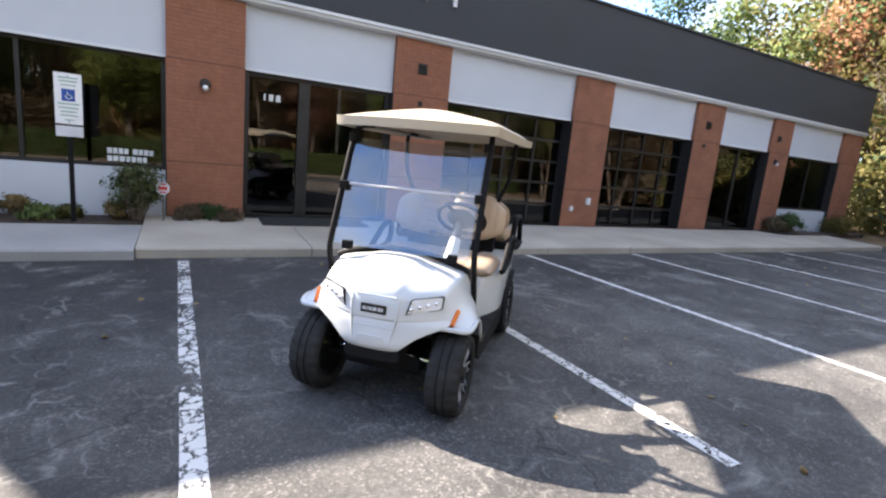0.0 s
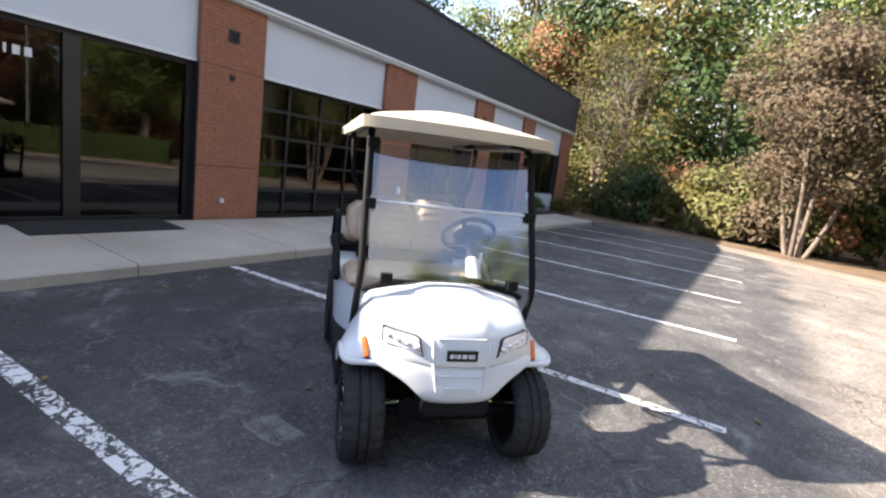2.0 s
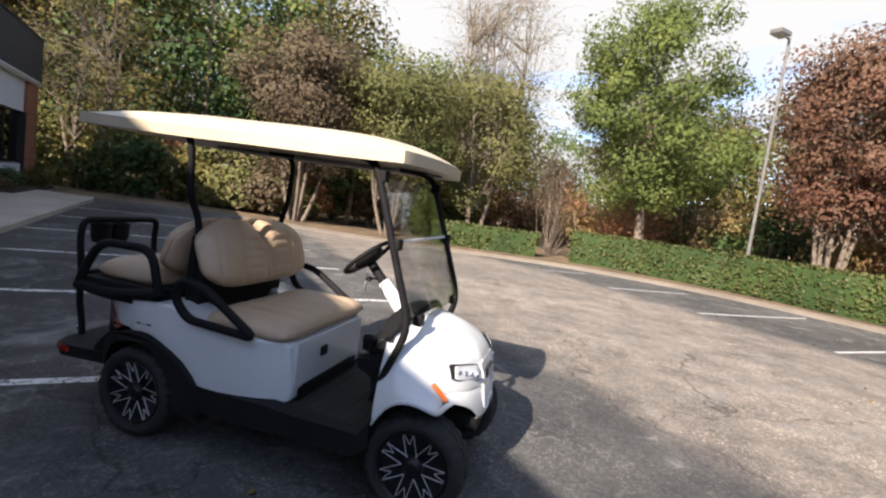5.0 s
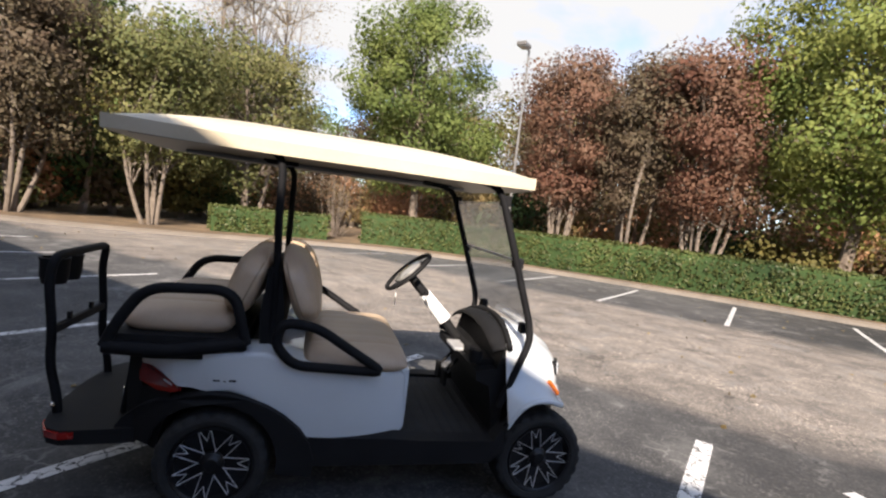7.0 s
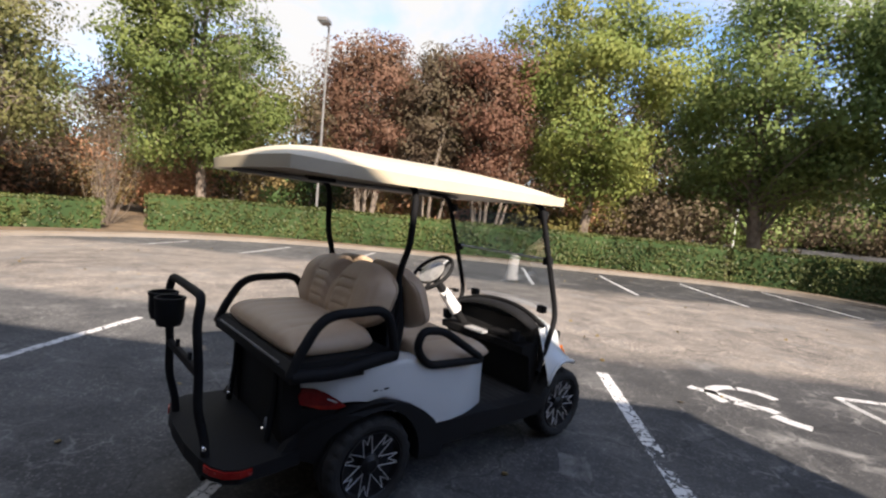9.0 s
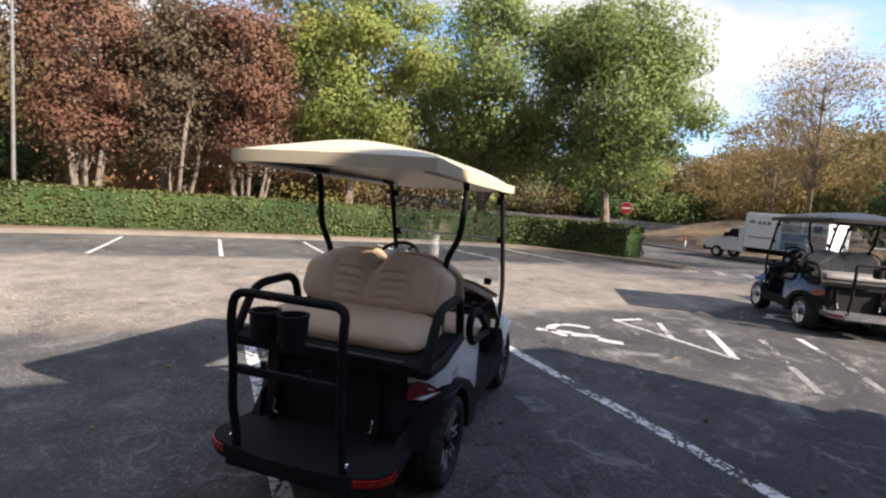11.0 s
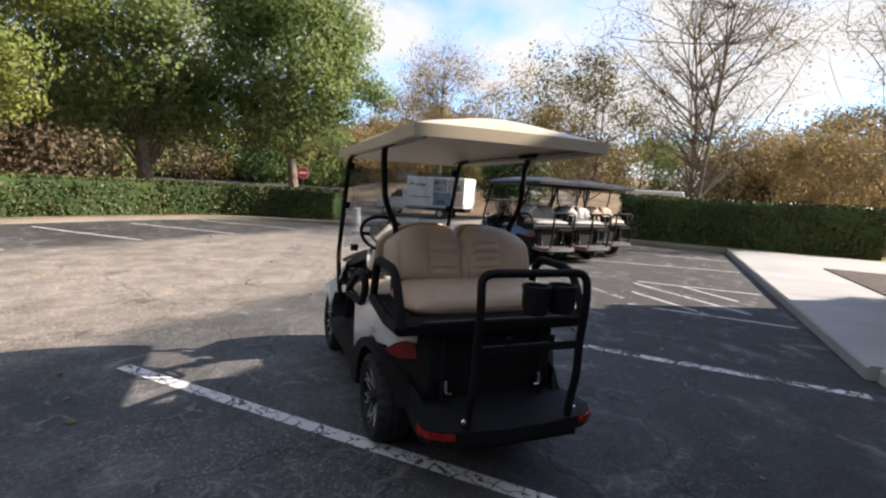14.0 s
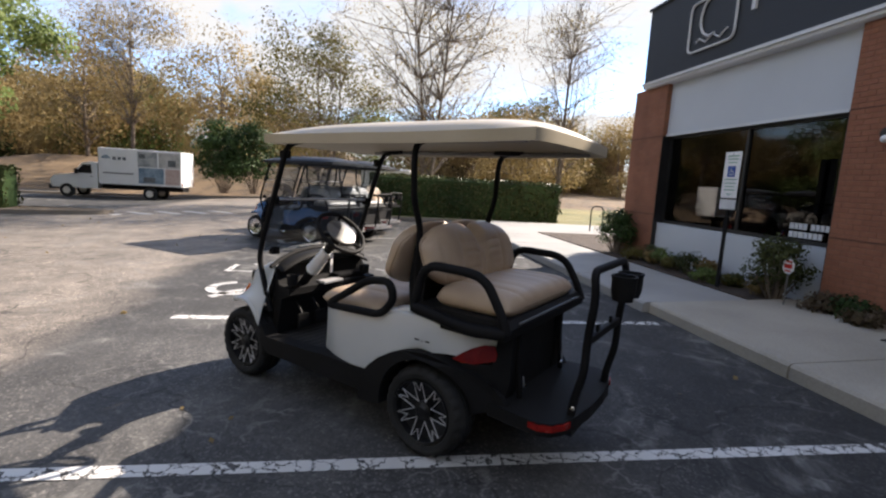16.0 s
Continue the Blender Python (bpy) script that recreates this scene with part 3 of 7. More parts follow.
for v in bm.verts:
    v.co.z += grade(v.co.x, v.co.y)
tagged(part("planting_ground", bm, M["soil"]), "brown leaf litter and bare soil behind the kerb", "ground", kind="structure")
KERB_PROFILE = [(-0.02, -0.05), (0.0, 0.10), (0.02, 0.128), (0.05, 0.138), (0.15, 0.138), (0.17, 0.10)]
swept("kerb_south", KERB, KERB_PROFILE, M["kerb"], "pale concrete kerb round the parking lot")
NW = [(-13.25, 7.35), (-13.25, 4.2), (-13.6, 3.3), (-14.4, 2.8), (-29, 2.8)]
bm = bmesh.new()
prism(bm, [*NW, (-29, 60), (-5.15, 60), (-5.15, 9.0), (-13.25, 9.0)], "z", -0.05, 0.12)
tagged(part("lawn", bm, M["grass"]), "patchy autumn lawn beside the building", "lawn", kind="structure")
swept("kerb_west", spline(NW[:4], 4) + [(-29, 2.8)], [(-o, z) for o, z in KERB_PROFILE], M["kerb"], "concrete kerb in front of the hedge")
WEST = [(-27.0, 2.8), (-27.0, -6), (-25.6, -12), (-24.3, -15.5), (-25.5, -20), (-29.5, -26), (-34, -29.2)]
swept("kerb_far", spline(WEST, 5), [(-o, z) for o, z in KERB_PROFILE], M["kerb"], "concrete kerb at the foot of the leafy bank")


# ---- pavement in front of the building ----
def slab(name, x0, x1, y0, y1, z0, z1, material, label):
    """A slab that rises from z0 at y0 to z1 at y1, with a rounded kerb edge."""
    prof = [(y0 + 0.0, -0.05), (y0 + 0.005, z0 - 0.03), (y0 + 0.03, z0 - 0.004), (y0 + 0.07, z0), (y1, z1), (y1, -0.05)]
    bm = bmesh.new()
    prism(bm, prof, "x", x0, x1)
    return tagged(part(name, bm, material, smooth=True), label, "pavement", kind="structure")


joints = [-0.56, 1.62, 3.8, 6.0, 8.2, 10.4, 12.6, 14.8, 17.0, 19.6]
for k, (a, b) in enumerate(zip(joints, joints[1:])):
    slab(f"pavement_{k + 1}", a + 0.006, b - 0.006, 7.47, 9.62, 0.14, 0.23, M["concrete"], "grey concrete pavement slab with a kerb edge")
bits = [-13.2, -11.0, -8.8, -6.6, -4.6, -2.6, -0.56]
for k, (a, b) in enumerate(zip(bits, bits[1:])):
    slab(f"pavement_pale_{k + 1}", a + 0.006, b - 0.006, 7.38, 9.02, 0.14, 0.17, M["concrete_new"], "newer pale concrete pavement slab")
bm = bmesh.new()
box(bm, -13.2, 9.03, 0.0, -9.2, 14.0, 0.165)
tagged(part("pavement_path", bm, M["concrete_new"]), "pale concrete path round the building's corner", "pavement", kind="structure")
bm = bmesh.new()
prism(bm, [(-9.2, 9.03), (0.86, 9.03), (0.86, 9.24), (-0.24, 9.3), (-0.24, 9.85), (-5.2, 9.85), (-5.2, 16), (-7.2, 16), (-9.2, 12.2)], "z", 0.0, 0.19)
tagged(part("mulch_bed", bm, M["mulch"]), "dark mulch planting bed at the wall", "bed", kind="structure")
bm = bmesh.new()
prism(bm, [(16.9, 9.0), (19.4, 9.05), (22.6, 9.2), (22.6, 9.7), (16.3, 9.7)], "z", 0.0, 0.25)
tagged(part("mulch_bed_east", bm, M["mulch"]), "dark mulch bed at the building's far corner", "bed", kind="structure")


# ---- painted lines ----
def stripe(ax, ay, bx, by, width=0.1, material="paint", z=0.005):
    d = Vector((bx - ax, by - ay, 0))
    m = Matrix.Translation((ax, ay, 0)) @ Matrix.Rotation(math.atan2(d.y, d.x), 4, "Z")
    n = max(int(d.length / 0.4), 1)
    vs, fs = [], []
    for i in range(n + 1):
        u = d.length * i / n
        w = width / 2
        vs += [m @ Vector((u, -w + 0.006 * noise.noise((u * 3, ax, 1)), z)), m @ Vector((u, w + 0.006 * noise.noise((u * 3, ay, 2)), z))]
    for v in vs:
        v.z += grade(v.x, v.y)
    for i in range(n):
        fs.append((2 * i, 2 * i + 2, 2 * i + 3, 2 * i + 1))
    return tagged(mesh_object("parking_line", vs, fs, M[material]), "worn white painted parking line", "road marking", "parking lines", kind="structure")


stripe(0.0, 1.82, 0.0, 3.3, 0.125, "paint")
stripe(0.0, 3.3, -0.03, 7.27, 0.125, "paint_bad")
for x in (2.745, 5.48, 8.22, 10.96, 13.70, 16.44):
    stripe(x, 1.86, x, 7.42, 0.105, "paint")
for x in (11.15, 8.38, 5.64, 2.92, 0.19, -2.53, -5.25, -7.98):
    stripe(x, -5.8, x, -10.5 if x < 8 else -9.2 if x < 10 else -7.6, 0.1, "paint_good")
# the accessible bay's loading aisle
for a in ((-2.5, 5.18, -2.5, 7.25), (-2.5, 1.70, -2.62, 3.6), (-3.16, 1.95, -2.6, 2.66), (-2.58, 5.18, -2.48, 5.5), (-3.6, 5.15, -2.46, 6.32), (-4.55, 5.12, -2.97, 6.8), (-4.8, 5.16, -4.99, 7.2), (-4.87, 5.88, -3.97, 6.73), (-7.35, 3.94, -8.06, 7.2), (-10.2, 1.9, -10.4, 7.2)):
    stripe(*a, 0.085, "paint_dull")
for a in ((-2.5, 1.70, -3.04, 1.71), (-3.6, 2.47, -2.61, 3.58), (-4.74, 3.08, -4.36, 3.53)):
    stripe(*a, 0.09, "paint")
for a in ((-3.98, 3.02, -2.4, 4.6), (-3.84, 4.16, -2.9, 5.09), (-4.36, 3.53, -3.9, 4.1)):
    stripe(*a, 0.09, "paint_faint")
for k in range(5):
    stripe(-11.45 - 0.5 * k, -3.9 + 0.72 * k, -12.6 - 0.5 * k, -5.0 + 0.72 * k, 0.3, "paint_good")


def wheelchair_mark():
    """The painted accessible-bay figure: a wheel's arc, a back, a leg and a head."""
    bm = bmesh.new()

    def band(pts, w):
        ps = [Vector((*p, 0)) for p in pts]
        row = []
        for i, p in enumerate(ps):
            d = (ps[min(i + 1, len(ps) - 1)] - ps[max(i - 1, 0)]).normalized()
            s = Vector((-d.y, d.x, 0)) * w / 2
            row.append((bm.verts.new(p - s), bm.verts.new(p + s)))
        for r, t in zip(row, row[1:]):
            bm.faces.new((r[0], r[1], t[1], t[0]))
    # the wheel, its seat rail, the back with the outstretched arm, the leg and the head
    band([(0.36 + 0.335 * math.cos(a), 0.30 + 0.33 * math.sin(a)) for a in [radians(196 + 16.5 * k) for k in range(5)]], 0.12)
    band([(0.36 + 0.335 * math.cos(a), 0.30 + 0.33 * math.sin(a)) for a in [radians(268 + 15.5 * k) for k in range(10)]][:9], 0.125)
    band([(0.86, 0.10), (0.78, 0.17), (0.68, 0.19), (0.50, 0.36), (0.47, 0.40)], 0.12)
    band([(0.46, 0.41), (0.40, 0.50), (0.30, 0.53), (0.24, 0.62)], 0.125)
    band([(0.56, 0.46), (0.40, 0.56)], 0.09)
    band([(0.32, 0.70), (0.25, 0.80), (0.17, 0.88), (0.11, 0.92)], 0.14)
    ob = part("accessible_bay_mark", bm, M["paint_good"])
    return tagged(ob, "white painted wheelchair symbol on the asphalt", "road marking", kind="structure")


wheelchair_mark().matrix_world = pose(-1.74, 1.83, 0.006)
wheelchair_mark().matrix_world = pose(-6.58, 1.86, 0.006)


# ---- a curved tyre scuff beside the cart ----
def scuff_mark():
    line = spline([(0.90, 4.62), (0.79, 4.45), (0.70, 4.28), (0.645, 4.08), (0.645, 3.88), (0.71, 3.72), (0.84, 3.60)], 6)
    vs, fs = [], []
    for i, p in enumerate(line):
        d = (Vector(line[min(i + 1, len(line) - 1)]) - Vector(line[max(i - 1, 0)])).normalized()
        w = 0.105 * math.sin(math.pi * (i + 0.6) / len(line)) ** 0.9 + 0.012 * noise.noise((i * 0.9, 3, 1))
        vs += [(p[0] - d.y * w, p[1] + d.x * w, 0.005), (p[0] + d.y * w, p[1] - d.x * w, 0.005)]
    fs = [(2 * i, 2 * i + 1, 2 * i + 3, 2 * i + 2) for i in range(len(line) - 1)]
    return tagged(mesh_object("tyre_scuff", vs, fs, M["scuff"]), "pale curved tyre scuff on the asphalt", "road marking", kind="structure")


scuff_mark()


# ---- building ----
PILLARS = [(-5.45, -4.26), (-0.26, 0.90), (3.58, 4.78), (8.17, 9.36), (12.62, 13.82), (16.38, 17.45), (20.75, 22.05)]
BASE, HEAD, BAND, PARAPET = 0.2, 2.75, 3.78, 5.4
for k, (a, b) in enumerate(PILLARS):
    bm = boxed(a + 0.012, 9.712, 0.01, b - 0.012, 10.14, BAND - 0.01)
    for z0, z1 in ((0.0, 1.122), (1.136, 2.734), (2.748, BAND)):
        box(bm, a, 9.7, z0, b, 10.15, z1)
    ob = tagged(part(f"wall_pillar_{k + 1}", bm, M["mortar"] if k in (1, 2) else M["brick"]), "red brick pillar between the bays", "pillar", kind="structure")
for k, (a, b) in enumerate(PILLARS):
    for z in (1.129, 2.741):
        part("control_joint", boxed(a - 0.001, 9.692, z - 0.008, b + 0.001, 9.701, z + 0.008), M["joint"], bpy.data.objects[f"wall_pillar_{k + 1}"])
for k, ((_, a), (b, _)) in enumerate(zip(PILLARS, PILLARS[1:])):
    # white panels over the opening, with a low rib every half metre
    bm = boxed(a, 9.80, HEAD, b, 10.05, BAND)
    n = max(int((b - a) / 1.2), 1)
    tagged(part(f"wall_panel_{k + 1}", bm, M["panel"]), "white wall panel over the bay", "wall panel", kind="structure")
    bm = boxed(a, 9.785, HEAD - 0.012, b, 9.80, HEAD + 0.03)
    tagged(part(f"trim_head_{k + 1}", bm, M["trim"]), "thin white drip edge", "trim", kind="structure")
bm = bmesh.new()
prism(bm, [(9.66, 3.78), (9.62, 3.80), (9.62, 3.845), (9.58, 3.85), (9.58, 3.90), (9.9, 3.90), (9.9, 3.78)], "x", -5.06, 22.1)
tagged(part("trim_cornice", bm, M["trim"]), "white metal cornice under the dark parapet", "trim", kind="structure")
bm = boxed(-5.06, 9.63, 3.9, 22.1, 9.95, PARAPET)
tagged(part("wall_parapet", bm, M["parapet"]), "tall dark grey parapet", "parapet", kind="structure")
bm = boxed(-5.10, 9.59, PARAPET, 22.15, 9.99, PARAPET + 0.05)
tagged(part("trim_coping", bm, M["parapet"]), "dark metal coping", "trim", kind="structure")
# side, back, roof and rooms behind the glass, their dimness put into the colour
for name, args, mat in (("wall_west", (-5.43, 10.16, 0, -5.15, 30, BAND), "brick"), ("wall_east", (21.77, 10.16, 0, 22.03, 30, BAND), "brick"), ("wall_north", (-5.14, 29.7, 0, 21.76, 29.98, BAND), "brick"),
                        ("wall_parapet_west", (-5.06, 9.96, 3.9, -4.76, 30, PARAPET), "parapet"), ("wall_parapet_east", (21.8, 9.96, 3.9, 22.1, 30, PARAPET), "parapet"),
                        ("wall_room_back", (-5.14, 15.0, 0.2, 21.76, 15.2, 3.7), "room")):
    tagged(part(name, boxed(*args), M[mat]), "plain wall of the building", "wall", kind="structure")
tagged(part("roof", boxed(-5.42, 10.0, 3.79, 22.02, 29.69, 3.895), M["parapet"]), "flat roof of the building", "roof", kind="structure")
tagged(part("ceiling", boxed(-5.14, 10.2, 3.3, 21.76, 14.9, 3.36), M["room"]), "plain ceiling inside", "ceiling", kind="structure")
tagged(part("floor", boxed(-5.14, 10.16, 0.0, 21.76, 14.98, 0.225), M["concrete"]), "bare concrete floor inside", "floor", kind="structure")


def glazing(name, x0, x1, z0, z1, xs, zs, label, category, y=9.93, bar=0.055, tube_d=0.09):
    """A framed opening: an outer frame, bars at xs and zs, and one pane of glass in each field."""
    root = new(name)
    root.location = ((x0 + x1) / 2, y, z0)
    tagged(root, label, category, kind="structure")
    cx = (x0 + x1) / 2

    def put(nm, a, b, c, d, dep, mat):
        part(nm, boxed(a - cx, -dep / 2, c - z0, b - cx, dep / 2, d - z0), M[mat], root)
    put("head", x0, x1, z1 - bar, z1, tube_d, "frame")
    put("sill", x0, x1, z0, z0 + bar, tube_d, "frame")
    put("jamb", x0, x0 + bar, z0 + bar, z1 - bar, tube_d, "frame")
    put("jamb", x1 - bar, x1, z0 + bar, z1 - bar, tube_d, "frame")
    xx, zz = [x0 + bar / 2, *xs, x1 - bar / 2], [z0 + bar / 2, *zs, z1 - bar / 2]
    for x in xs:
        put("mullion", x - bar / 2, x + bar / 2, z0 + bar, z1 - bar, tube_d - 0.01, "frame")
    for z in zs:
        for a, b in zip(xx, xx[1:]):
            put("rail", a + bar / 2, b - bar / 2, z - bar / 2, z + bar / 2, tube_d - 0.02, "frame")
    for a, b in zip(xx, xx[1:]):
        for c, d in zip(zz, zz[1:]):
            put("pane", a + bar / 2, b - bar / 2, c + bar / 2, d - bar / 2, 0.008, "glass")
    return root


for k, ((_, a), (b, _)) in enumerate(zip(PILLARS, PILLARS[1:])):
    for x0 in (a + 0.001, b - 0.016):
        tagged(part(f"trim_reveal_{2 * k + 1 + (x0 > a + 0.1)}", boxed(x0, 9.708, BASE, x0 + 0.015, 10.14, HEAD - 0.014), M["frame"]), "black metal lining of the opening's side", "trim", kind="structure")
glazing("window_1", -4.244, -0.276, 0.97, 2.75, [-2.13], [], "dark tinted shop window in a black frame", "window")
w = glazing("door_1", 0.916, 3.564, 0.2, 2.75, [1.93], [], "black framed glass entrance with a side light", "door", bar=0.075)
part("door_stile", boxed(1.83 - 2.24, -0.052, 0.076, 2.03 - 2.24, 0.052, 2.474), M["frame"], w)
glazing("door_2", 4.796, 8.154, 0.2, 2.75, [5.62, 6.47, 7.32], [0.72, 1.23, 1.74, 2.24], "black glazed sectional garage door, closed", "garage door", y=10.02)
glazing("door_3", 9.376, 12.604, 0.2, 2.75, [10.17, 10.99, 11.80], [0.72, 1.23, 1.74, 2.24], "black glazed sectional garage door, closed", "garage door", y=10.02)
glazing("door_4", 13.836, 16.364, 0.2, 2.75, [15.1], [], "black framed glass door beside a window", "door", bar=0.075)
glazing("window_2", 17.466, 20.734, 0.97, 2.75, [19.2], [], "dark tinted window in a black frame", "window")
for k, (a, b) in enumerate(((-4.26, -0.26), (17.45, 20.75))):
    tagged(part(f"wall_apron_{k + 1}", boxed(a, 9.80, 0.0, b, 10.05, 0.965), M["panel"]), "white wall below the window", "wall", kind="structure")


# ---- golf carts ----
def windshield_material():
    return glass_material("clear_windshield", (0.85, 0.88, 0.91), 0.12, 0.015, 0.01)


def leather(name, c1, c2):
    return surface(name, c1, c2, 0.5, 5, 160, 0.25, dist=0.004)


M.update(
    cart_white=surface("pearl_white_paint", (0.55, 0.57, 0.575), (0.595, 0.615, 0.62), 0.22, 3, 200, 0.0, rspread=0.06, coat=0.5),
    cart_dark=surface("dark_blue_paint", (0.04, 0.11, 0.26), (0.055, 0.14, 0.32), 0.25, 3, 200, 0.0, coat=0.5),
    cream=surface("cream_roof_plastic", (0.46, 0.395, 0.285), (0.52, 0.455, 0.34), 0.42, 2.5, 120, 0.08, dist=0.004),
    roof_dark=surface("black_roof_plastic", (0.02, 0.02, 0.022), (0.04, 0.04, 0.042), 0.4, 2, 120, 0.08, dist=0.004, spec=0.25),
    tan_seat=leather("tan_vinyl", (0.40, 0.292, 0.200), (0.48, 0.362, 0.252)),
    grey_seat=leather("pale_grey_vinyl", (0.13, 0.128, 0.122), (0.19, 0.186, 0.178)),
    piping=leather("seam_thread", (0.20, 0.135, 0.08), (0.26, 0.18, 0.11)),
    black=surface("black_plastic", (0.006, 0.006, 0.0066), (0.012, 0.012, 0.0128), 0.7, 5, 140, 0.2, dist=0.004, spec=0.2),
    tube=surface("black_powder_coat", (0.007, 0.007, 0.008), (0.014, 0.014, 0.015), 0.62, 6, 200, 0.1, dist=0.003, spec=0.1),
    rubber=surface("tyre_rubber", (0.019, 0.019, 0.019), (0.034, 0.0335, 0.033), 0.85, 8, 120, 0.3, dist=0.004, spec=0.2),
    rim=surface("gloss_black_wheel", (0.006, 0.006, 0.007), (0.010, 0.010, 0.011), 0.35, 8, 60, 0.0, spec=0.3),
    alloy=surface("machined_alloy", (0.78, 0.78, 0.79), (0.90, 0.90, 0.91), 0.30, 20, 200, 0.0, metal=0.6, rspread=0.08),
    chrome=surface("chrome", (0.7, 0.7, 0.71), (0.85, 0.85, 0.86), 0.1, 20, 200, 0.0, metal=1.0, rspread=0.05),
    lens=surface("frosted_lamp_lens", (0.62, 0.65, 0.68), (0.80, 0.82, 0.84), 0.12, 30, 90, 0.1, coat=0.6),
    redlens=surface("red_lamp_lens", (0.13, 0.004, 0.004), (0.20, 0.007, 0.006), 0.15, 20, 90, 0.0, coat=0.5),
    reflector=surface("red_orange_reflector", (0.20, 0.008, 0.006), (0.29, 0.016, 0.011), 0.25, 20, 90, 0.0),
    amber=surface("amber_reflector", (0.62, 0.13, 0.015), (0.75, 0.20, 0.03), 0.25, 20, 90, 0.0),
    paper=surface("white_paper", (0.78, 0.78, 0.78), (0.86, 0.86, 0.86), 0.7, 10, 100, 0.1),
    pale_plastic=surface("pale_plastic", (0.55, 0.56, 0.58), (0.66, 0.67, 0.69), 0.5, 6, 90, 0.05),
    wrapped=surface("plastic_wrapped_hub", (0.17, 0.165, 0.16), (0.26, 0.255, 0.245), 0.28, 9, 60, 0.3, coat=0.6, dist=0.01),
    step_grey=surface("dull_tread_plate", (0.16, 0.16, 0.165), (0.24, 0.24, 0.245), 0.45, 12, 90, 0.2, metal=0.6),
    windshield=windshield_material(),
)


def grid_mesh(bm, rows, close=False):
    """Faces between rows of points."""
    vs = [[bm.verts.new(p) for p in r] for r in rows]
    for a, b in zip(vs, vs[1:]):
        n = len(a)
        for k in range(n if close else n - 1):
            bm.faces.new((a[k], a[(k + 1) % n], b[(k + 1) % n], b[k]))
    return vs


def soften(ob, levels=2, thick=0.0, offset=-1.0):
    if thick:
        s = ob.modifiers.new("thickness", "SOLIDIFY")
        s.thickness, s.offset = thick, offset
    m = ob.modifiers.new("smooth", "SUBSURF")
    m.levels = m.render_levels = levels
    ob.data.polygons.foreach_set("use_smooth", [True] * len(ob.data.polygons))
    return ob


def mirrored(pts):
    return [(x, -y, z) for x, y, z in pts]


def wheel(parent, x, y, side, rim_mat="rim"):
    """Tyre with cut tread, black alloy rim with a net of machined spokes, hub cap."""
    root = new("wheel")
    root.parent = parent
    root.matrix_local = pose(x, y, 0.262, 0, 0, 180 if side < 0 else 0)
    bm = bmesh.new()
    w, R = 0.103, 0.262
    prof = [(0.178, -w * 0.78), (0.198, -w * 0.95), (0.220, -w), (0.240, -w * 0.95), (0.253, -w * 0.80), (0.259, -w * 0.55), (0.260, -w * 0.30), (0.251, -w * 0.27), (0.251, -w * 0.19), (R, -w * 0.16), (R, w * 0.16), (0.251, w * 0.19), (0.251, w * 0.27), (0.260, w * 0.30), (0.259, w * 0.55), (0.253, w * 0.80), (0.240, w * 0.95), (0.220, w), (0.198, w * 0.95), (0.178, w * 0.78)]
    seg, rings = 72, []
    for k in range(seg):
        a = 2 * math.pi * k / seg
        ring = []
        for j, (r, v) in enumerate(prof):
            if k % 3 == 2 and (3 <= j <= 5 or 14 <= j <= 16):
                r -= 0.010
            if k % 4 == 1 and j in (9, 10):
                r -= 0.007
            ring.append(bm.verts.new((r * math.cos(a), v, r * math.sin(a))))
        rings.append(ring)
    for k in range(seg):
        p, q = rings[k], rings[(k + 1) % seg]
        for j in range(len(prof) - 1):
            bm.faces.new((p[j], p[j + 1], q[j + 1], q[j]))
    tyre = part("tyre", bm, M["rubber"], root)
    tyre.data.polygons.foreach_set("use_smooth", [True] * len(tyre.data.polygons))
    tyre.data.set_sharp_from_angle(angle=radians(25))
    bm = bmesh.new()
    lathe(bm, [(0.178, -0.085), (0.188, -0.09), (0.188, 0.088), (0.182, 0.096), (0.172, 0.09), (0.165, 0.055), (0.06, 0.035), (0.0, 0.035), (0.0, -0.06), (0.15, -0.06)], 40)
    part("rim", bm, M[rim_mat], root, smooth=True)
    bm = bmesh.new()

    def bar(a0, r0, a1, r1, t, y0=0.045, y1=0.086):
        p = [(r0 * math.cos(radians(a0)), y0 + 0.02, r0 * math.sin(radians(a0))), (r1 * math.cos(radians(a1)), y1, r1 * math.sin(radians(a1)))]
        d = Vector(p[1]) - Vector(p[0])
        s = Vector((0, 1, 0)).cross(d).normalized() * t
        vs = [bm.verts.new(Vector(q) + s * k + Vector((0, h, 0))) for q in p for k in (-1, 1) for h in (0, -0.006)]
        for f in ((0, 2, 6, 4), (1, 5, 7, 3), (0, 4, 5, 1), (2, 3, 7, 6), (4, 6, 7, 5), (0, 1, 3, 2)):
            bm.faces.new([vs[i] for i in f])
    for k in range(7):
        a = 360 / 7 * k
        bar(a - 6, 0.050, a + 17, 0.180, 0.0016)
        bar(a + 6, 0.050, a - 17, 0.180, 0.0016)
        bar(a + 17, 0.180, a + 25.7, 0.115, 0.0013, 0.060, 0.074)
        bar(a + 34.4, 0.180, a + 25.7, 0.115, 0.0013, 0.060, 0.074)
    part("spokes", bm, M["alloy"], root, "machined silver spokes")
    bm = bmesh.new()
    lathe(bm, [(0.0, 0.092), (0.03, 0.090), (0.04, 0.080), (0.056, 0.072), (0.056, 0.05), (0.0, 0.05)], 20)
    part("hub_cap", bm, M["rim"], root, smooth=True)
    return root


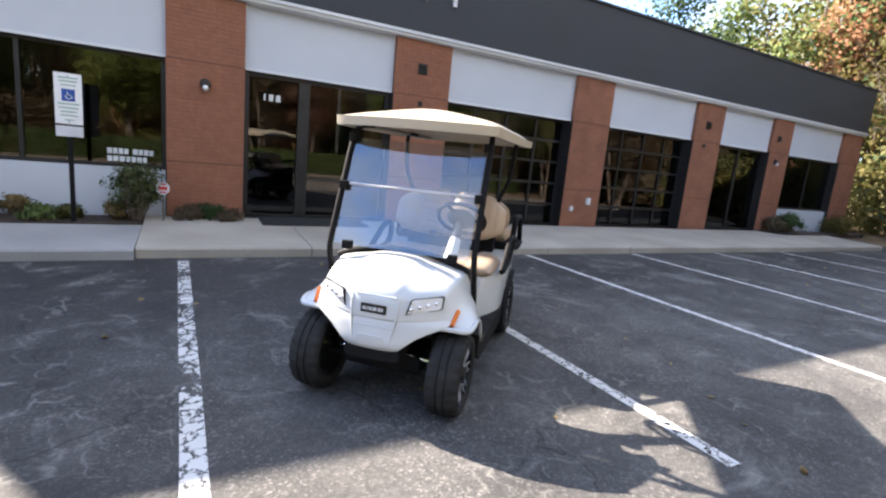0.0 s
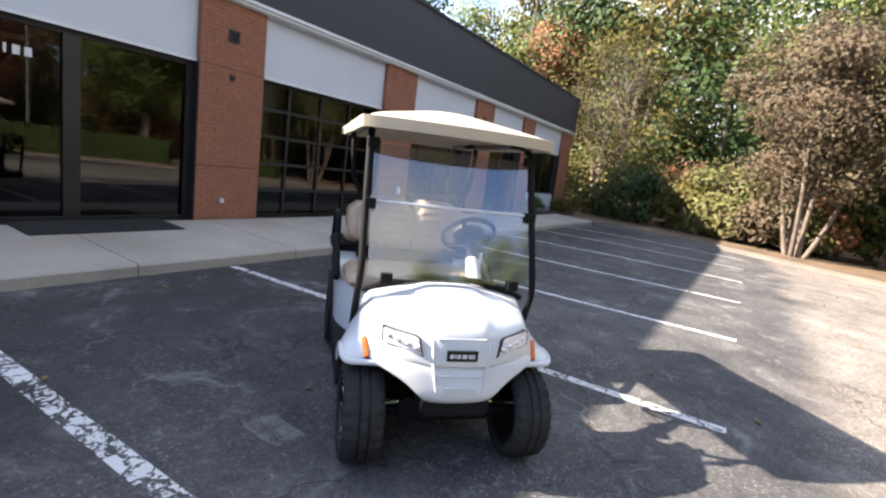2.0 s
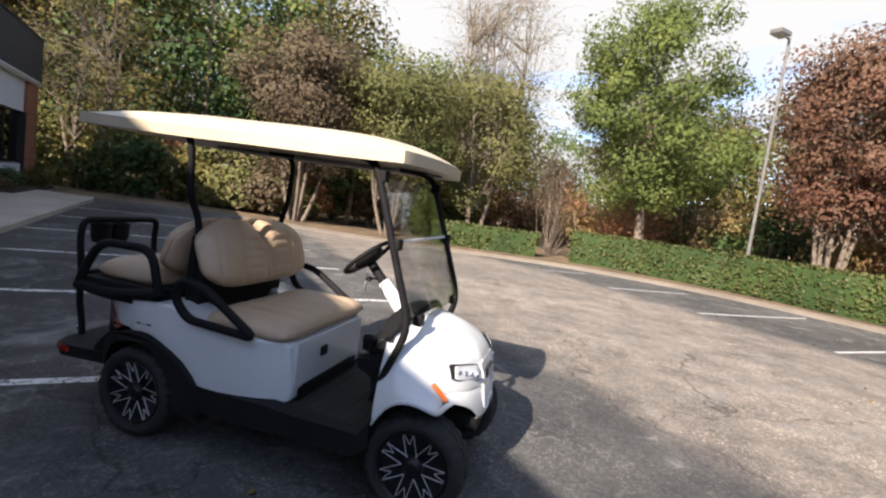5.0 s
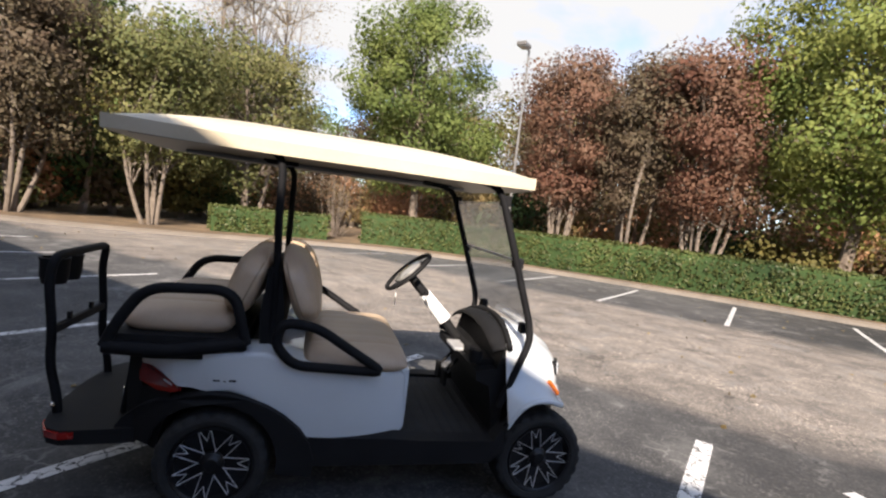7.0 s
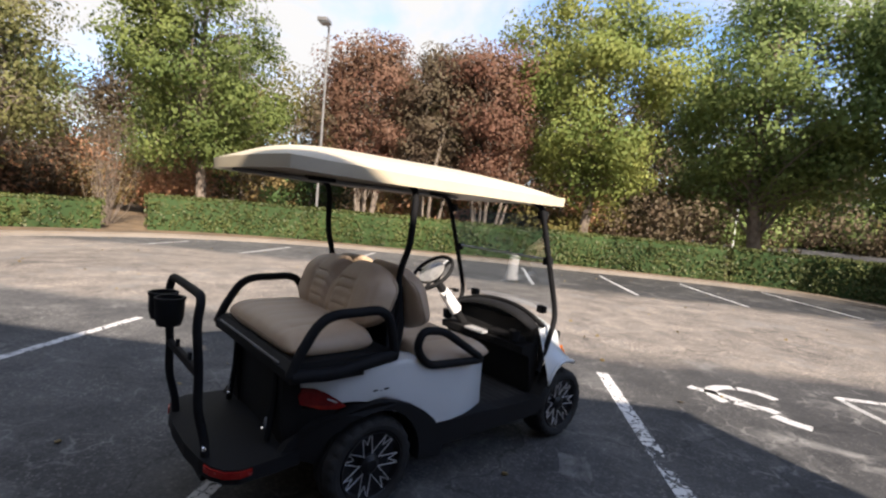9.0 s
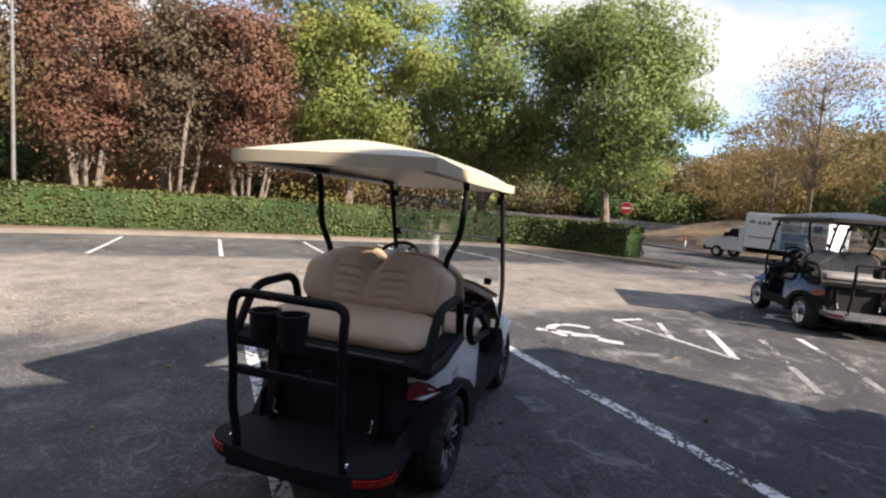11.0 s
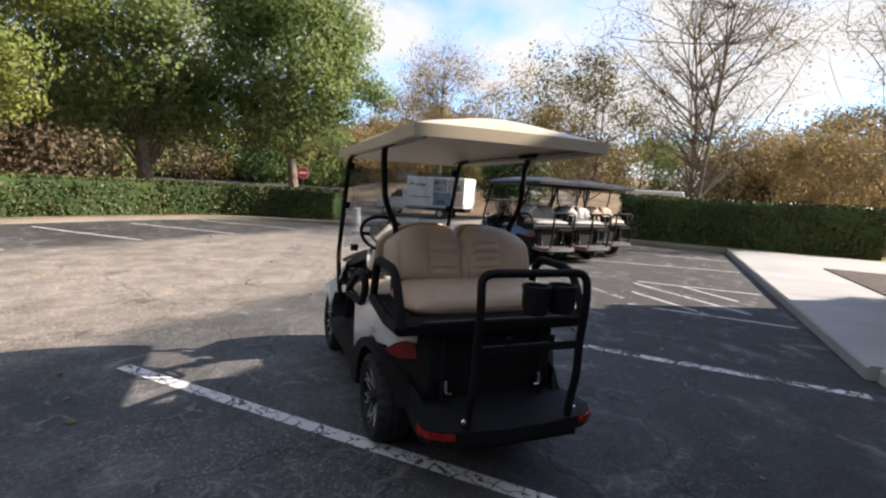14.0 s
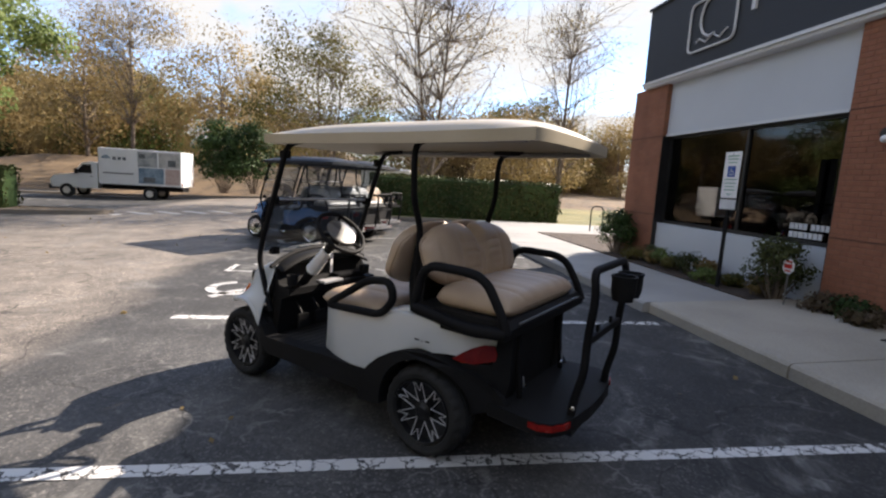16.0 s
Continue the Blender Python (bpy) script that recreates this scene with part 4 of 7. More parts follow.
def seat_back(parent, name, x, z0, z1, lean, face, seat, seam):
    """A thick rounded bench back with a dip in the middle and stitched channels; face is +1 for a front-facing one."""
    bm = bmesh.new()
    n, mrows = 57, 41
    front, rear = [], []
    for j in range(mrows):
        b = math.sin(math.pi / 2 * (-1 + 2 * j / (mrows - 1)))
        vv = 0.5 + 0.5 * b
        fr, rr = [], []
        for i in range(n):
            u = math.sin(math.pi / 2 * (-1 + 2 * i / (n - 1)))
            # the outline: straight sides, well rounded corners, a shallow notch at the top
            wide = 0.495 * (1 - 0.16 * abs(b) ** 5)
            top = z1 - 0.085 * math.exp(-(u / 0.10) ** 2) - 0.075 * abs(u) ** 6
            bot = z0 + 0.05 * abs(u) ** 6
            z = bot + (top - bot) * vv
            full = max((1 - abs(u) ** 7) * (1 - abs(b) ** 3.2), 0.0) ** 0.5
            cut = 0.0
            for c in (-0.84, -0.48, -0.06, 0.06, 0.48, 0.84):
                cut += 0.012 * math.exp(-((u - c) / 0.026) ** 2)
            for c in (0.30, 0.44, 0.58, 0.72):
                cut += 0.010 * math.exp(-((vv - c) / 0.022) ** 2) * smoothstep(0.09, 0.14, abs(u)) * smoothstep(0.47, 0.43, abs(u))
            xx = x + lean * (vv - 0.5)
            fr.append((xx + face * (0.118 * full - cut * full), u * wide, z))
            rr.append((xx - face * 0.045 * full, u * wide, z))
        front.append(fr)
        rear.append(rr)
    grid_mesh(bm, front)
    grid_mesh(bm, rear)
    bmesh.ops.remove_doubles(bm, verts=bm.verts, dist=1e-5)
    bmesh.ops.recalc_face_normals(bm, faces=bm.faces)
    ob = part(name, bm, M[seat], parent, smooth=True)
    # the piped seam round the edge
    ring = [(0.495 * (1 - 0.16 * abs(b) ** 5), b) for b in [math.sin(math.pi / 2 * (-1 + k / 10)) for k in range(21)]]
    for s in (-1, 1):
        bm = bmesh.new()
        tube(bm, [(x + lean * 0.5 * b + face * 0.002, s * w * 0.998, z0 + 0.05 + (z1 - 0.075 - z0 - 0.05) * (0.5 + 0.5 * b)) for w, b in ring], 0.0045, 6)
        part("seam", bm, M[seam], ob, "piped seam along the edge")
    return ob


def seat_cushion(parent, name, x0, x1, z0, z1, front, seat, seam, wide=0.53):
    """A bench cushion, puffed, with rolled edges and channels from front to back."""
    bm = bmesh.new()
    n, mrows = 57, 23
    top, low = [], []
    for j in range(mrows):
        a = math.sin(math.pi / 2 * (-1 + 2 * j / (mrows - 1)))
        t, b = [], []
        for i in range(n):
            u = math.sin(math.pi / 2 * (-1 + 2 * i / (n - 1)))
            x = 0.5 * (x0 + x1) + 0.5 * (x1 - x0) * a * (1 - 0.05 * abs(u) ** 6)
            y = u * wide * (1 - 0.05 * abs(a) ** 6)
            full = max((1 - abs(u) ** 8) * (1 - abs(a) ** (5 if a * front > 0 else 9)), 0.0) ** 0.5
            cut = 0.0
            for c in (-0.62, -0.36, -0.08, 0.08, 0.36, 0.62):
                cut += 0.010 * math.exp(-((u - c) / 0.026) ** 2)
            rim = z0 + 0.35 * (z1 - z0)
            t.append((x, y, rim + (z1 - rim + 0.012 - cut) * full))
            b.append((x, y, rim + (z0 - rim) * min(full * 1.6, 1)))
        top.append(t)
        low.append(b)
    grid_mesh(bm, top)
    grid_mesh(bm, low)
    bmesh.ops.remove_doubles(bm, verts=bm.verts, dist=1e-5)
    bmesh.ops.recalc_face_normals(bm, faces=bm.faces)
    ob = part(name, bm, M[seat], parent, smooth=True)
    bm = bmesh.new()
    xe = x1 if front > 0 else x0
    tube(bm, [(xe - front * (0.004 + 0.012 * abs(-1 + 0.2 * k) ** 6), (-1 + 0.2 * k) * wide * 0.93, z0 + 0.35 * (z1 - z0)) for k in range(11)], 0.005, 6)
    part("piping", bm, M[seam], ob, "piped seam along the edge")
    return ob


def golf_cart(label, paint="cart_white", roof_mat="cream", seat="tan_seat", seam="piping", tags=True):
    cart = new("golf_cart")
    tagged(cart, label, "golf cart")

    # front cowl: rows run from the windshield over the bonnet down to the nose
    rows = []
    spec = [  # centre x, z; ridge x, y, z; side x, y, z; arch lip x, y, z; fullness
        (0.70, 0.932, 0.655, 0.440, 0.868, 0.650, 0.500, 0.720, 0.665, 0.575, 0.435, 2.2),
        (0.80, 0.916, 0.745, 0.428, 0.850, 0.728, 0.493, 0.730, 0.705, 0.575, 0.520, 2.2),
        (0.92, 0.884, 0.845, 0.412, 0.825, 0.812, 0.483, 0.718, 0.755, 0.575, 0.578, 2.3),
        (1.02, 0.832, 0.925, 0.400, 0.798, 0.873, 0.472, 0.692, 0.820, 0.575, 0.607, 2.6),
        (1.088, 0.768, 0.988, 0.386, 0.768, 0.922, 0.458, 0.662, 0.895, 0.575, 0.607, 2.9),
        (1.115, 0.685, 1.004, 0.384, 0.695, 0.960, 0.446, 0.630, 0.955, 0.572, 0.590, 2.9),
        (1.130, 0.605, 1.012, 0.400, 0.612, 0.992, 0.455, 0.594, 0.995, 0.560, 0.566, 2.6),
    ]
    bm = bmesh.new()
    for i, (cx, cz, rx, ry, rz, sx, sy, sz, lx, ly, lz, full) in enumerate(spec):
        half = []
        for u in (0, 1 / 6, 0.31, 0.40, 0.47, 2 / 3, 5 / 6, 0.95, 1):
            e = u ** full
            up = 0.014 * smoothstep(0.47, 0.31, u)
            half.append((cx + (rx - cx) * e + up * (0.7 if i > 3 else 0), u * ry, cz + (rz - cz) * e + (up if i < 5 else 0)))
        half.append((rx + (sx - rx) * 0.15, ry + (sy - ry) * 0.18, rz + (sz - rz) * 0.15))
        half.append((sx, sy, sz))
        half.append((lx + (sx - lx) * 0.3, ly - (ly - sy) * 0.12, lz + (sz - lz) * 0.35))
        half.append((lx, ly, lz))
        rows.append([(x, -y, z) for x, y, z in half[:0:-1]] + half)
    grid_mesh(bm, rows)
    cowl = soften(part("front_cowl", bm, M[paint], cart), 2, 0.012)
    for s in (-1, 1):
        bm = bmesh.new()
        tube(bm, [(0.667, s * 0.573, 0.437), (0.705, s * 0.573, 0.520), (0.755, s * 0.573, 0.577), (0.820, s * 0.573, 0.606), (0.895, s * 0.573, 0.607), (0.955, s * 0.570, 0.591), (0.987, s * 0.555, 0.572), (0.995, s * 0.50, 0.574), (1.008, s * 0.43, 0.578), (1.045, s * 0.33, 0.582), (1.085, s * 0.22, 0.586)], [0.008, 0.012, 0.014, 0.015, 0.016, 0.017, 0.018, 0.018, 0.016, 0.012, 0.004], 10)
        soften(part("fender_lip", bm, M[paint], cart), 1)
    bm = bmesh.new()  # lower nose
    rows = []
    for z, xc, w, xs in ((0.640, 1.107, 0.47, 0.950), (0.598, 1.131, 0.455, 1.010), (0.560, 1.139, 0.355, 1.075), (0.52, 1.148, 0.275, 1.108), (0.475, 1.158, 0.220, 1.130), (0.435, 1.158, 0.180, 1.138), (0.41, 1.125, 0.165, 1.10)):
        rows.append([(xc + (xs - xc) * abs(u) ** 2.4, u * w, z + 0.02 * max(abs(u) - 0.8, 0) * (z < 0.45)) for u in [-1 + k / 5 for k in range(11)]])
    grid_mesh(bm, rows)
    soften(part("nose", bm, M[paint], cart), 2, 0.012)
    # raised frame of the nose panel and its badge
    bm = bmesh.new()
    for s in (-1, 1):
        tube(bm, [(1.095, s * 0.150, 0.742), (1.121, s * 0.147, 0.677), (1.130, s * 0.140, 0.607), (1.140, s * 0.130, 0.545), (1.150, s * 0.120, 0.485)], [0.003, 0.007, 0.008, 0.006, 0.003], 8)
    tube(bm, [(1.101, -0.125 + 0.025 * k, 0.741) for k in range(11)], 0.007, 8)
    tube(bm, [(1.137, -0.11 + 0.022 * k, 0.562) for k in range(11)], 0.006, 8)
    part("nose_panel", bm, M[paint], cart, smooth=True)
    bm = bmesh.new()
    box(bm, 1.121, -0.08, 0.640, 1.138, 0.08, 0.694)
    badge = part("badge", bm, M["rim"], cart, "black badge with pale bars", bevel=0.004)
    bm = bmesh.new()
    for k, (a, b) in enumerate(((-0.066, -0.046), (-0.040, -0.034), (-0.028, -0.010), (-0.002, 0.022), (0.030, 0.046), (0.050, 0.062))):
        box(bm, 1.1375, a, 0.657, 1.1400, b, 0.678)
    part("badge_mark", bm, M["pale_plastic"], badge)
    bm = bmesh.new()
    prism(bm, [(-0.075, 0.510), (0.075, 0.510), (0.09, 0.470), (-0.09, 0.470)], "x", 1.13, 1.160)
    part("lower_intake", bm, M[paint], cart, bevel=0.004)
    # lamps
    for s in (-1, 1):
        def skew(pts, push):
            return [(x + push, s * y, z) for x, y, z in pts]
        face = [(1.097, 0.182, 0.648), (1.097, 0.190, 0.664), (1.083, 0.208, 0.738), (1.075, 0.224, 0.746), (1.004, 0.374, 0.768), (0.995, 0.386, 0.761), (1.003, 0.383, 0.695), (1.012, 0.368, 0.686)]
        for nm, grow, push, mat in (("headlight", 1.0, 0.014, "tube"), ("headlight_lens", 0.91, 0.018, "lens")):
            c = sum((Vector(p) for p in face), Vector()) / len(face)
            ring = [c + (Vector(p) - c) * grow for p in face]
            bm = bmesh.new()
            a = [bm.verts.new((p.x + push * 0.86, s * (p.y + push * 0.45), p.z + push * 0.25)) for p in ring]
            b = [bm.verts.new((p.x - 0.05, s * p.y, p.z)) for p in ring]
            bm.faces.new(a)
            bm.faces.new(b[::-1])
            for k in range(len(a)):
                bm.faces.new((a[k], b[k], b[(k + 1) % len(a)], a[(k + 1) % len(a)]))
            if nm == "headlight":
                lamp = part(nm, bm, M[mat], cart, "clear headlight in a black surround")
            else:
                part("lens", bm, M[mat], lamp)
        for k in range(4):
            bm = bmesh.new()
            t = k / 3
            p = Vector((1.097, 0.225, 0.692)).lerp(Vector((1.022, 0.350, 0.727)), t)
            bmesh.ops.create_uvsphere(bm, u_segments=10, v_segments=6, radius=0.014, matrix=Matrix.Translation((p.x + 0.008, s * p.y, p.z)) @ Matrix.Diagonal((0.8, 1.1, 1.0, 1.0)))
            part("led", bm, M["chrome"], lamp, smooth=True)
        bm = bmesh.new()
        a, b, n_out = Vector((0.920, 0.455, 0.672)), Vector((0.996, 0.437, 0.600)), Vector((0.5, 0.78, 0.38)).normalized()
        across = (b - a).cross(n_out).normalized() * 0.013
        ring = [a - across * 0.6, a + across, b + across * 0.6, b - across]
        up, dn = [[bm.verts.new(((q + n_out * d).x, s * (q + n_out * d).y, (q + n_out * d).z)) for q in ring] for d in (0.026, -0.03)]
        bm.faces.new(up)
        bm.faces.new(dn[::-1])
        for k in range(4):
            bm.faces.new((up[k], dn[k], dn[(k + 1) % 4], up[(k + 1) % 4]))
        part("side_reflector", bm, M["amber"], cart, "amber side reflector", bevel=0.002)
    # black strip at the windshield's foot and the dash
    bm = bmesh.new()
    arch = [(0.66 + 0.055 * math.cos(u * 1.4), u * 0.475, 0.962 - 0.105 * abs(u) ** 2.3) for u in [-1 + k / 8 for k in range(17)]]
    tube(bm, arch, 0.017, 8)
    part("cowl_strip", bm, M["black"], cart, smooth=True)
    bm = bmesh.new()
    rows = []
    for x, dz in ((0.70, 0.0), (0.66, 0.006), (0.62, 0.006), (0.585, -0.006), (0.57, -0.03)):
        rows.append([(x, u * 0.455, 0.955 + dz - 0.11 * abs(u) ** 2.4) for u in [-1 + k / 6 for k in range(13)]])
    grid_mesh(bm, rows)
    soften(part("dash_top", bm, M["black"], cart), 1, 0.02)
    bm = bmesh.new()
    prism(bm, [(0.655, 0.86), (0.69, 0.86), (0.675, 0.40), (0.63, 0.36), (0.615, 0.48), (0.585, 0.63), (0.505, 0.665), (0.50, 0.715), (0.62, 0.73)], "y", -0.44, 0.44)
    part("dashboard", bm, M["black"], cart, bevel=0.012)
    bm = bmesh.new()
    box(bm, 0.53, -0.36, 0.72, 0.64, -0.06, 0.76)
    part("glove_tray", bm, M["tube"], cart, bevel=0.01)
    bm = bmesh.new()
    box(bm, 0.475, -0.06, 0.715, 0.56, 0.14, 0.735)
    part("control_panel", bm, M["alloy"], cart, "pale control panel", bevel=0.006)
    for y in (-0.34, 0.40):
        bm = bmesh.new()
        lathe(bm, [(0.0, 0.74), (0.037, 0.74), (0.042, 0.81), (0.036, 0.81), (0.033, 0.76), (0.0, 0.76)], 16, "z", (0.52, y, 0))
        part("cup_holder", bm, M["black"], cart)
    # floor, sills, underside
    part("floor_pan", boxed(-0.06, -0.50, 0.30, 0.66, 0.50, 0.355), M["black"], cart, bevel=0.01)
    bm = bmesh.new()
    ribs = [(0.06, 0.353)] + [(0.075 + 0.03 * k, 0.358 + 0.007 * (k % 2)) for k in range(18)] + [(0.60, 0.353)]
    prism(bm, ribs, "y", -0.44, 0.44)
    part("floor_mat", bm, M["rubber"], cart, "ribbed black floor mat")
    for s in (-1, 1):
        bm = bmesh.new()
        prism(bm, [(-0.50, 0.40), (-0.30, 0.392), (0.06, 0.39), (0.18, 0.38), (0.60, 0.375), (0.655, 0.45), (0.665, 0.32), (0.58, 0.255), (-0.40, 0.25), (-0.48, 0.30)], "y", s * 0.46, s * 0.565)
        part("sill", bm, M["black"], cart, bevel=0.012)
    part("chassis", boxed(-1.15, -0.26, 0.22, 0.95, 0.26, 0.34), M["tube"], cart, bevel=0.02)
    bm = bmesh.new()
    prism(bm, [(-0.17, 0.44), (0.17, 0.44), (0.18, 0.375), (0.15, 0.35), (-0.15, 0.35), (-0.18, 0.375)], "x", 0.88, 1.125)
    part("front_bumper", bm, M["black"], cart, bevel=0.015)
    for s in (-1, 1):
        for nm, pts, r in (("control_arm", [(0.88, s * 0.18, 0.30), (0.84, s * 0.44, 0.25)], 0.018), ("control_arm", [(0.74, s * 0.18, 0.30), (0.82, s * 0.44, 0.25)], 0.018), ("tie_rod", [(0.93, s * 0.10, 0.34), (0.93, s * 0.44, 0.31)], 0.011)):
            bm = bmesh.new()
            tube(bm, pts, r, 8)
            part(nm, bm, M["tube"] if nm != "tie_rod" else M["chrome"], cart)
        bm = bmesh.new()
        tube(bm, [(0.84, s * 0.33, 0.28), (0.82, s * 0.30, 0.60)], 0.032, 10)
        part("shock_absorber", bm, M["tube"], cart)
    bm = bmesh.new()
    tube(bm, [(-0.795, -0.42, 0.262), (-0.795, 0.42, 0.262)], 0.045, 12)
    part("rear_axle", bm, M["tube"], cart)
    bm = bmesh.new()
    tube(bm, [(0.895, -0.41, 0.262), (0.895, 0.41, 0.262)], 0.025, 10)
    part("front_axle", bm, M["tube"], cart)
    for x, s in ((0.895, 1), (0.895, -1), (-0.795, 1), (-0.795, -1)):
        wheel(cart, x, s * (0.450 if x > 0 else 0.480), s, "rim" if tags else "chrome")

    # rear body: side shells with the wheel arch cut out, a front panel, a top deck
    side = [(0.070, 0.708), (0.105, 0.685), (0.130, 0.46), (0.130, 0.380), (0.092, 0.363), (-0.430, 0.370), (-0.475, 0.396), (-0.507, 0.43), (-0.541, 0.485), (-0.580, 0.53), (-0.660, 0.583), (-0.740, 0.608), (-0.840, 0.615), (-1.000, 0.622), (-1.130, 0.655), (-1.165, 0.70), (-1.150, 0.765), (-1.010, 0.788), (-0.770, 0.80), (-0.600, 0.806), (-0.454, 0.765), (-0.200, 0.732)]
    def taper(bm, s):
        """The tail's sides draw in towards the back."""
        for v in bm.verts:
            if abs(v.co.y) > 0.48:
                v.co.y -= s * 0.15 * min(max(-0.84 - v.co.x, 0) / 0.34, 1.2) ** 1.7

    for s in (-1, 1):
        bm = bmesh.new()
        prism(bm, side, "y", s * 0.30, s * 0.555)
        for x in (-1.08, -1.0, -0.92, -0.84, -0.24, -0.14, -0.05, 0.02):  # the panel turns in towards its front corner
            bmesh.ops.bisect_plane(bm, geom=bm.verts[:] + bm.edges[:] + bm.faces[:], plane_co=(x, 0, 0), plane_no=(1, 0, 0))
        for v in bm.verts:
            if abs(v.co.y) > 0.5:
                v.co.y -= s * 0.105 * max(v.co.x + 0.24, 0) ** 1.6 / 0.33 ** 1.6
        taper(bm, s)
        part("body_side", bm, M[paint], cart, bevel=0.022, segments=3, smooth=True)
    part("seat_base", boxed(-0.56, -0.41, 0.44, 0.134, 0.41, 0.705), M[paint], cart, bevel=0.01)
    part("rear_deck", boxed(-1.08, -0.30, 0.62, -0.565, 0.30, 0.765), M["black"], cart, bevel=0.01)
    bm = bmesh.new()
    box(bm, 0.12, -0.15, 0.565, 0.148, -0.08, 0.625)
    part("charge_socket", bm, M["black"], cart, "black charging socket", bevel=0.008)
    part("kick_panel", boxed(0.07, -0.36, 0.34, 0.139, 0.36, 0.435), M["black"], cart, bevel=0.004)
    for s in (-1, 1):
        bm = bmesh.new()
        outer, inner = [], []
        for k in range(15):
            a = radians(-8 + 176 * k / 14)
            ro = (0.385 if k < 11 else 0.385 + 0.025 * (k - 10)) + 0.085 * smoothstep(7, 1, k)
            outer.append((-0.80 + ro * math.cos(a), 0.262 + ro * (0.915 - 0.10 * smoothstep(7, 2, k)) * math.sin(a)))
            inner.append((-0.80 + 0.298 * math.cos(a), 0.270 + 0.298 * math.sin(a)))
        prism(bm, outer + inner[::-1], "y", s * 0.45, s * 0.592)
        taper(bm, s)
        part("wheel_arch", bm, M["black"], cart, "matt black wheel arch", bevel=0.012)
        bm = bmesh.new()
        prism(bm, [(-0.955, 0.607), (-1.00, 0.643), (-1.05, 0.676), (-1.10, 0.698), (-1.15, 0.700), (-1.165, 0.65), (-1.16, 0.612), (-1.07, 0.590), (-1.00, 0.592)], "y", s * 0.34, s * 0.5605)
        taper(bm, s)
        part("tail_light", bm, M["redlens"], cart, "red tail light", bevel=0.01)
        bm = bmesh.new()
        prism(bm, [(-1.00, 0.588), (-1.145, 0.590), (-1.162, 0.745), (-1.225, 0.750), (-1.225, 0.50), (-1.20, 0.34), (-1.06, 0.30)], "y", s * 0.28, s * 0.555)
        taper(bm, s)
        part("rear_bumper", bm, M["black"], cart, bevel=0.015)
    part("rear_panel", boxed(-1.20, -0.29, 0.34, -1.09, 0.29, 0.75), M["black"], cart, bevel=0.01)
    if tags:
        for s in (-1, 1):
            bm = bmesh.new()
            for a, b, z, h in ((-0.868, -0.838, 0.662, 0.009), (-0.822, -0.812, 0.660, 0.006), (-0.798, -0.766, 0.661, 0.010)):
                box(bm, a + 0.05, s * 0.5545, z, b + 0.05, s * 0.5565, z + h)
            part("model_mark", bm, M["frame"], cart, "small dark lettering bars")

    # seats
    seat_cushion(cart, "seat", -0.43, 0.115, 0.708, 0.81, 1, seat, seam, 0.515)
    seat_back(cart, "backrest", -0.495, 0.90, 1.295, -0.11, 1, seat, seam)
    seat_back(cart, "rear_backrest", -0.70, 0.93, 1.29, 0.10, -1, seat, seam)
    seat_cushion(cart, "rear_seat", -1.245, -0.77, 0.862, 0.975, -1, seat, seam, 0.485)
    bm = bmesh.new()
    prism(bm, [(-0.555, 0.76), (-0.535, 0.95), (-0.57, 1.18), (-0.60, 1.20), (-0.63, 1.18), (-0.655, 0.95), (-0.64, 0.76)], "y", -0.40, 0.40)
    part("back_shell", bm, M["black"], cart, bevel=0.015)
    bm = bmesh.new()
    prism(bm, [(-0.70, 0.865), (-1.25, 0.865), (-1.285, 0.83), (-1.27, 0.775), (-1.09, 0.755), (-0.70, 0.76)], "y", -0.54, 0.54)
    part("rear_seat_tray", bm, M["black"], cart, bevel=0.012)
    part("seat_strip", boxed(-1.290, -0.44, 0.845, -1.282, 0.44, 0.853), M["step_grey"], cart)
    for s in (-1, 1):
        bm = bmesh.new()
        tube(bm, rounded([(-1.275, s * 0.55, 0.81), (-1.23, s * 0.55, 0.92), (-1.125, s * 0.55, 1.085), (-0.755, s * 0.55, 1.095), (-0.69, s * 0.545, 0.84)], 0.10, 6), 0.025, 10)
        tube(bm, rounded([(-1.275, s * 0.55, 0.81), (-1.04, s * 0.55, 0.795), (-0.69, s * 0.545, 0.845)], 0.05, 4), 0.034, 10)
        part("rear_armrest", bm, M["tube"], cart, smooth=True)
        bm = bmesh.new()
        tube(bm, rounded([(-0.565, s * 0.565, 0.86), (-0.53, s * 0.57, 0.965), (-0.37, s * 0.57, 0.945), (-0.03, s * 0.57, 0.735), (-0.47, s * 0.565, 0.755)], 0.06, 5, True), 0.024, 10, True)
        part("hip_rail", bm, M["tube"], cart, smooth=True)
    # roof and its posts
    for s in (-1, 1):
        bm = bmesh.new()
        tube(bm, rounded([(0.63, s * 0.50, 0.54), (0.685, s * 0.505, 0.70), (0.765, s * 0.50, 0.90), (0.755, s * 0.495, 1.00), (0.505, s * 0.485, 1.70), (0.44, s * 0.47, 1.745), (0.26, s * 0.46, 1.76)], 0.07, 5), 0.020, 10)
        part("front_post", bm, M["tube"], cart, smooth=True)
        bm = bmesh.new()
        tube(bm, rounded([(-0.80, s * 0.48, 1.765), (-0.64, s * 0.495, 1.76), (-0.60, s * 0.495, 1.70), (-0.60, s * 0.475, 1.42), (-0.595, s * 0.395, 1.27), (-0.59, s * 0.39, 0.86)], 0.07, 5), 0.019, 10)
        part("rear_post", bm, M["tube"], cart, smooth=True)
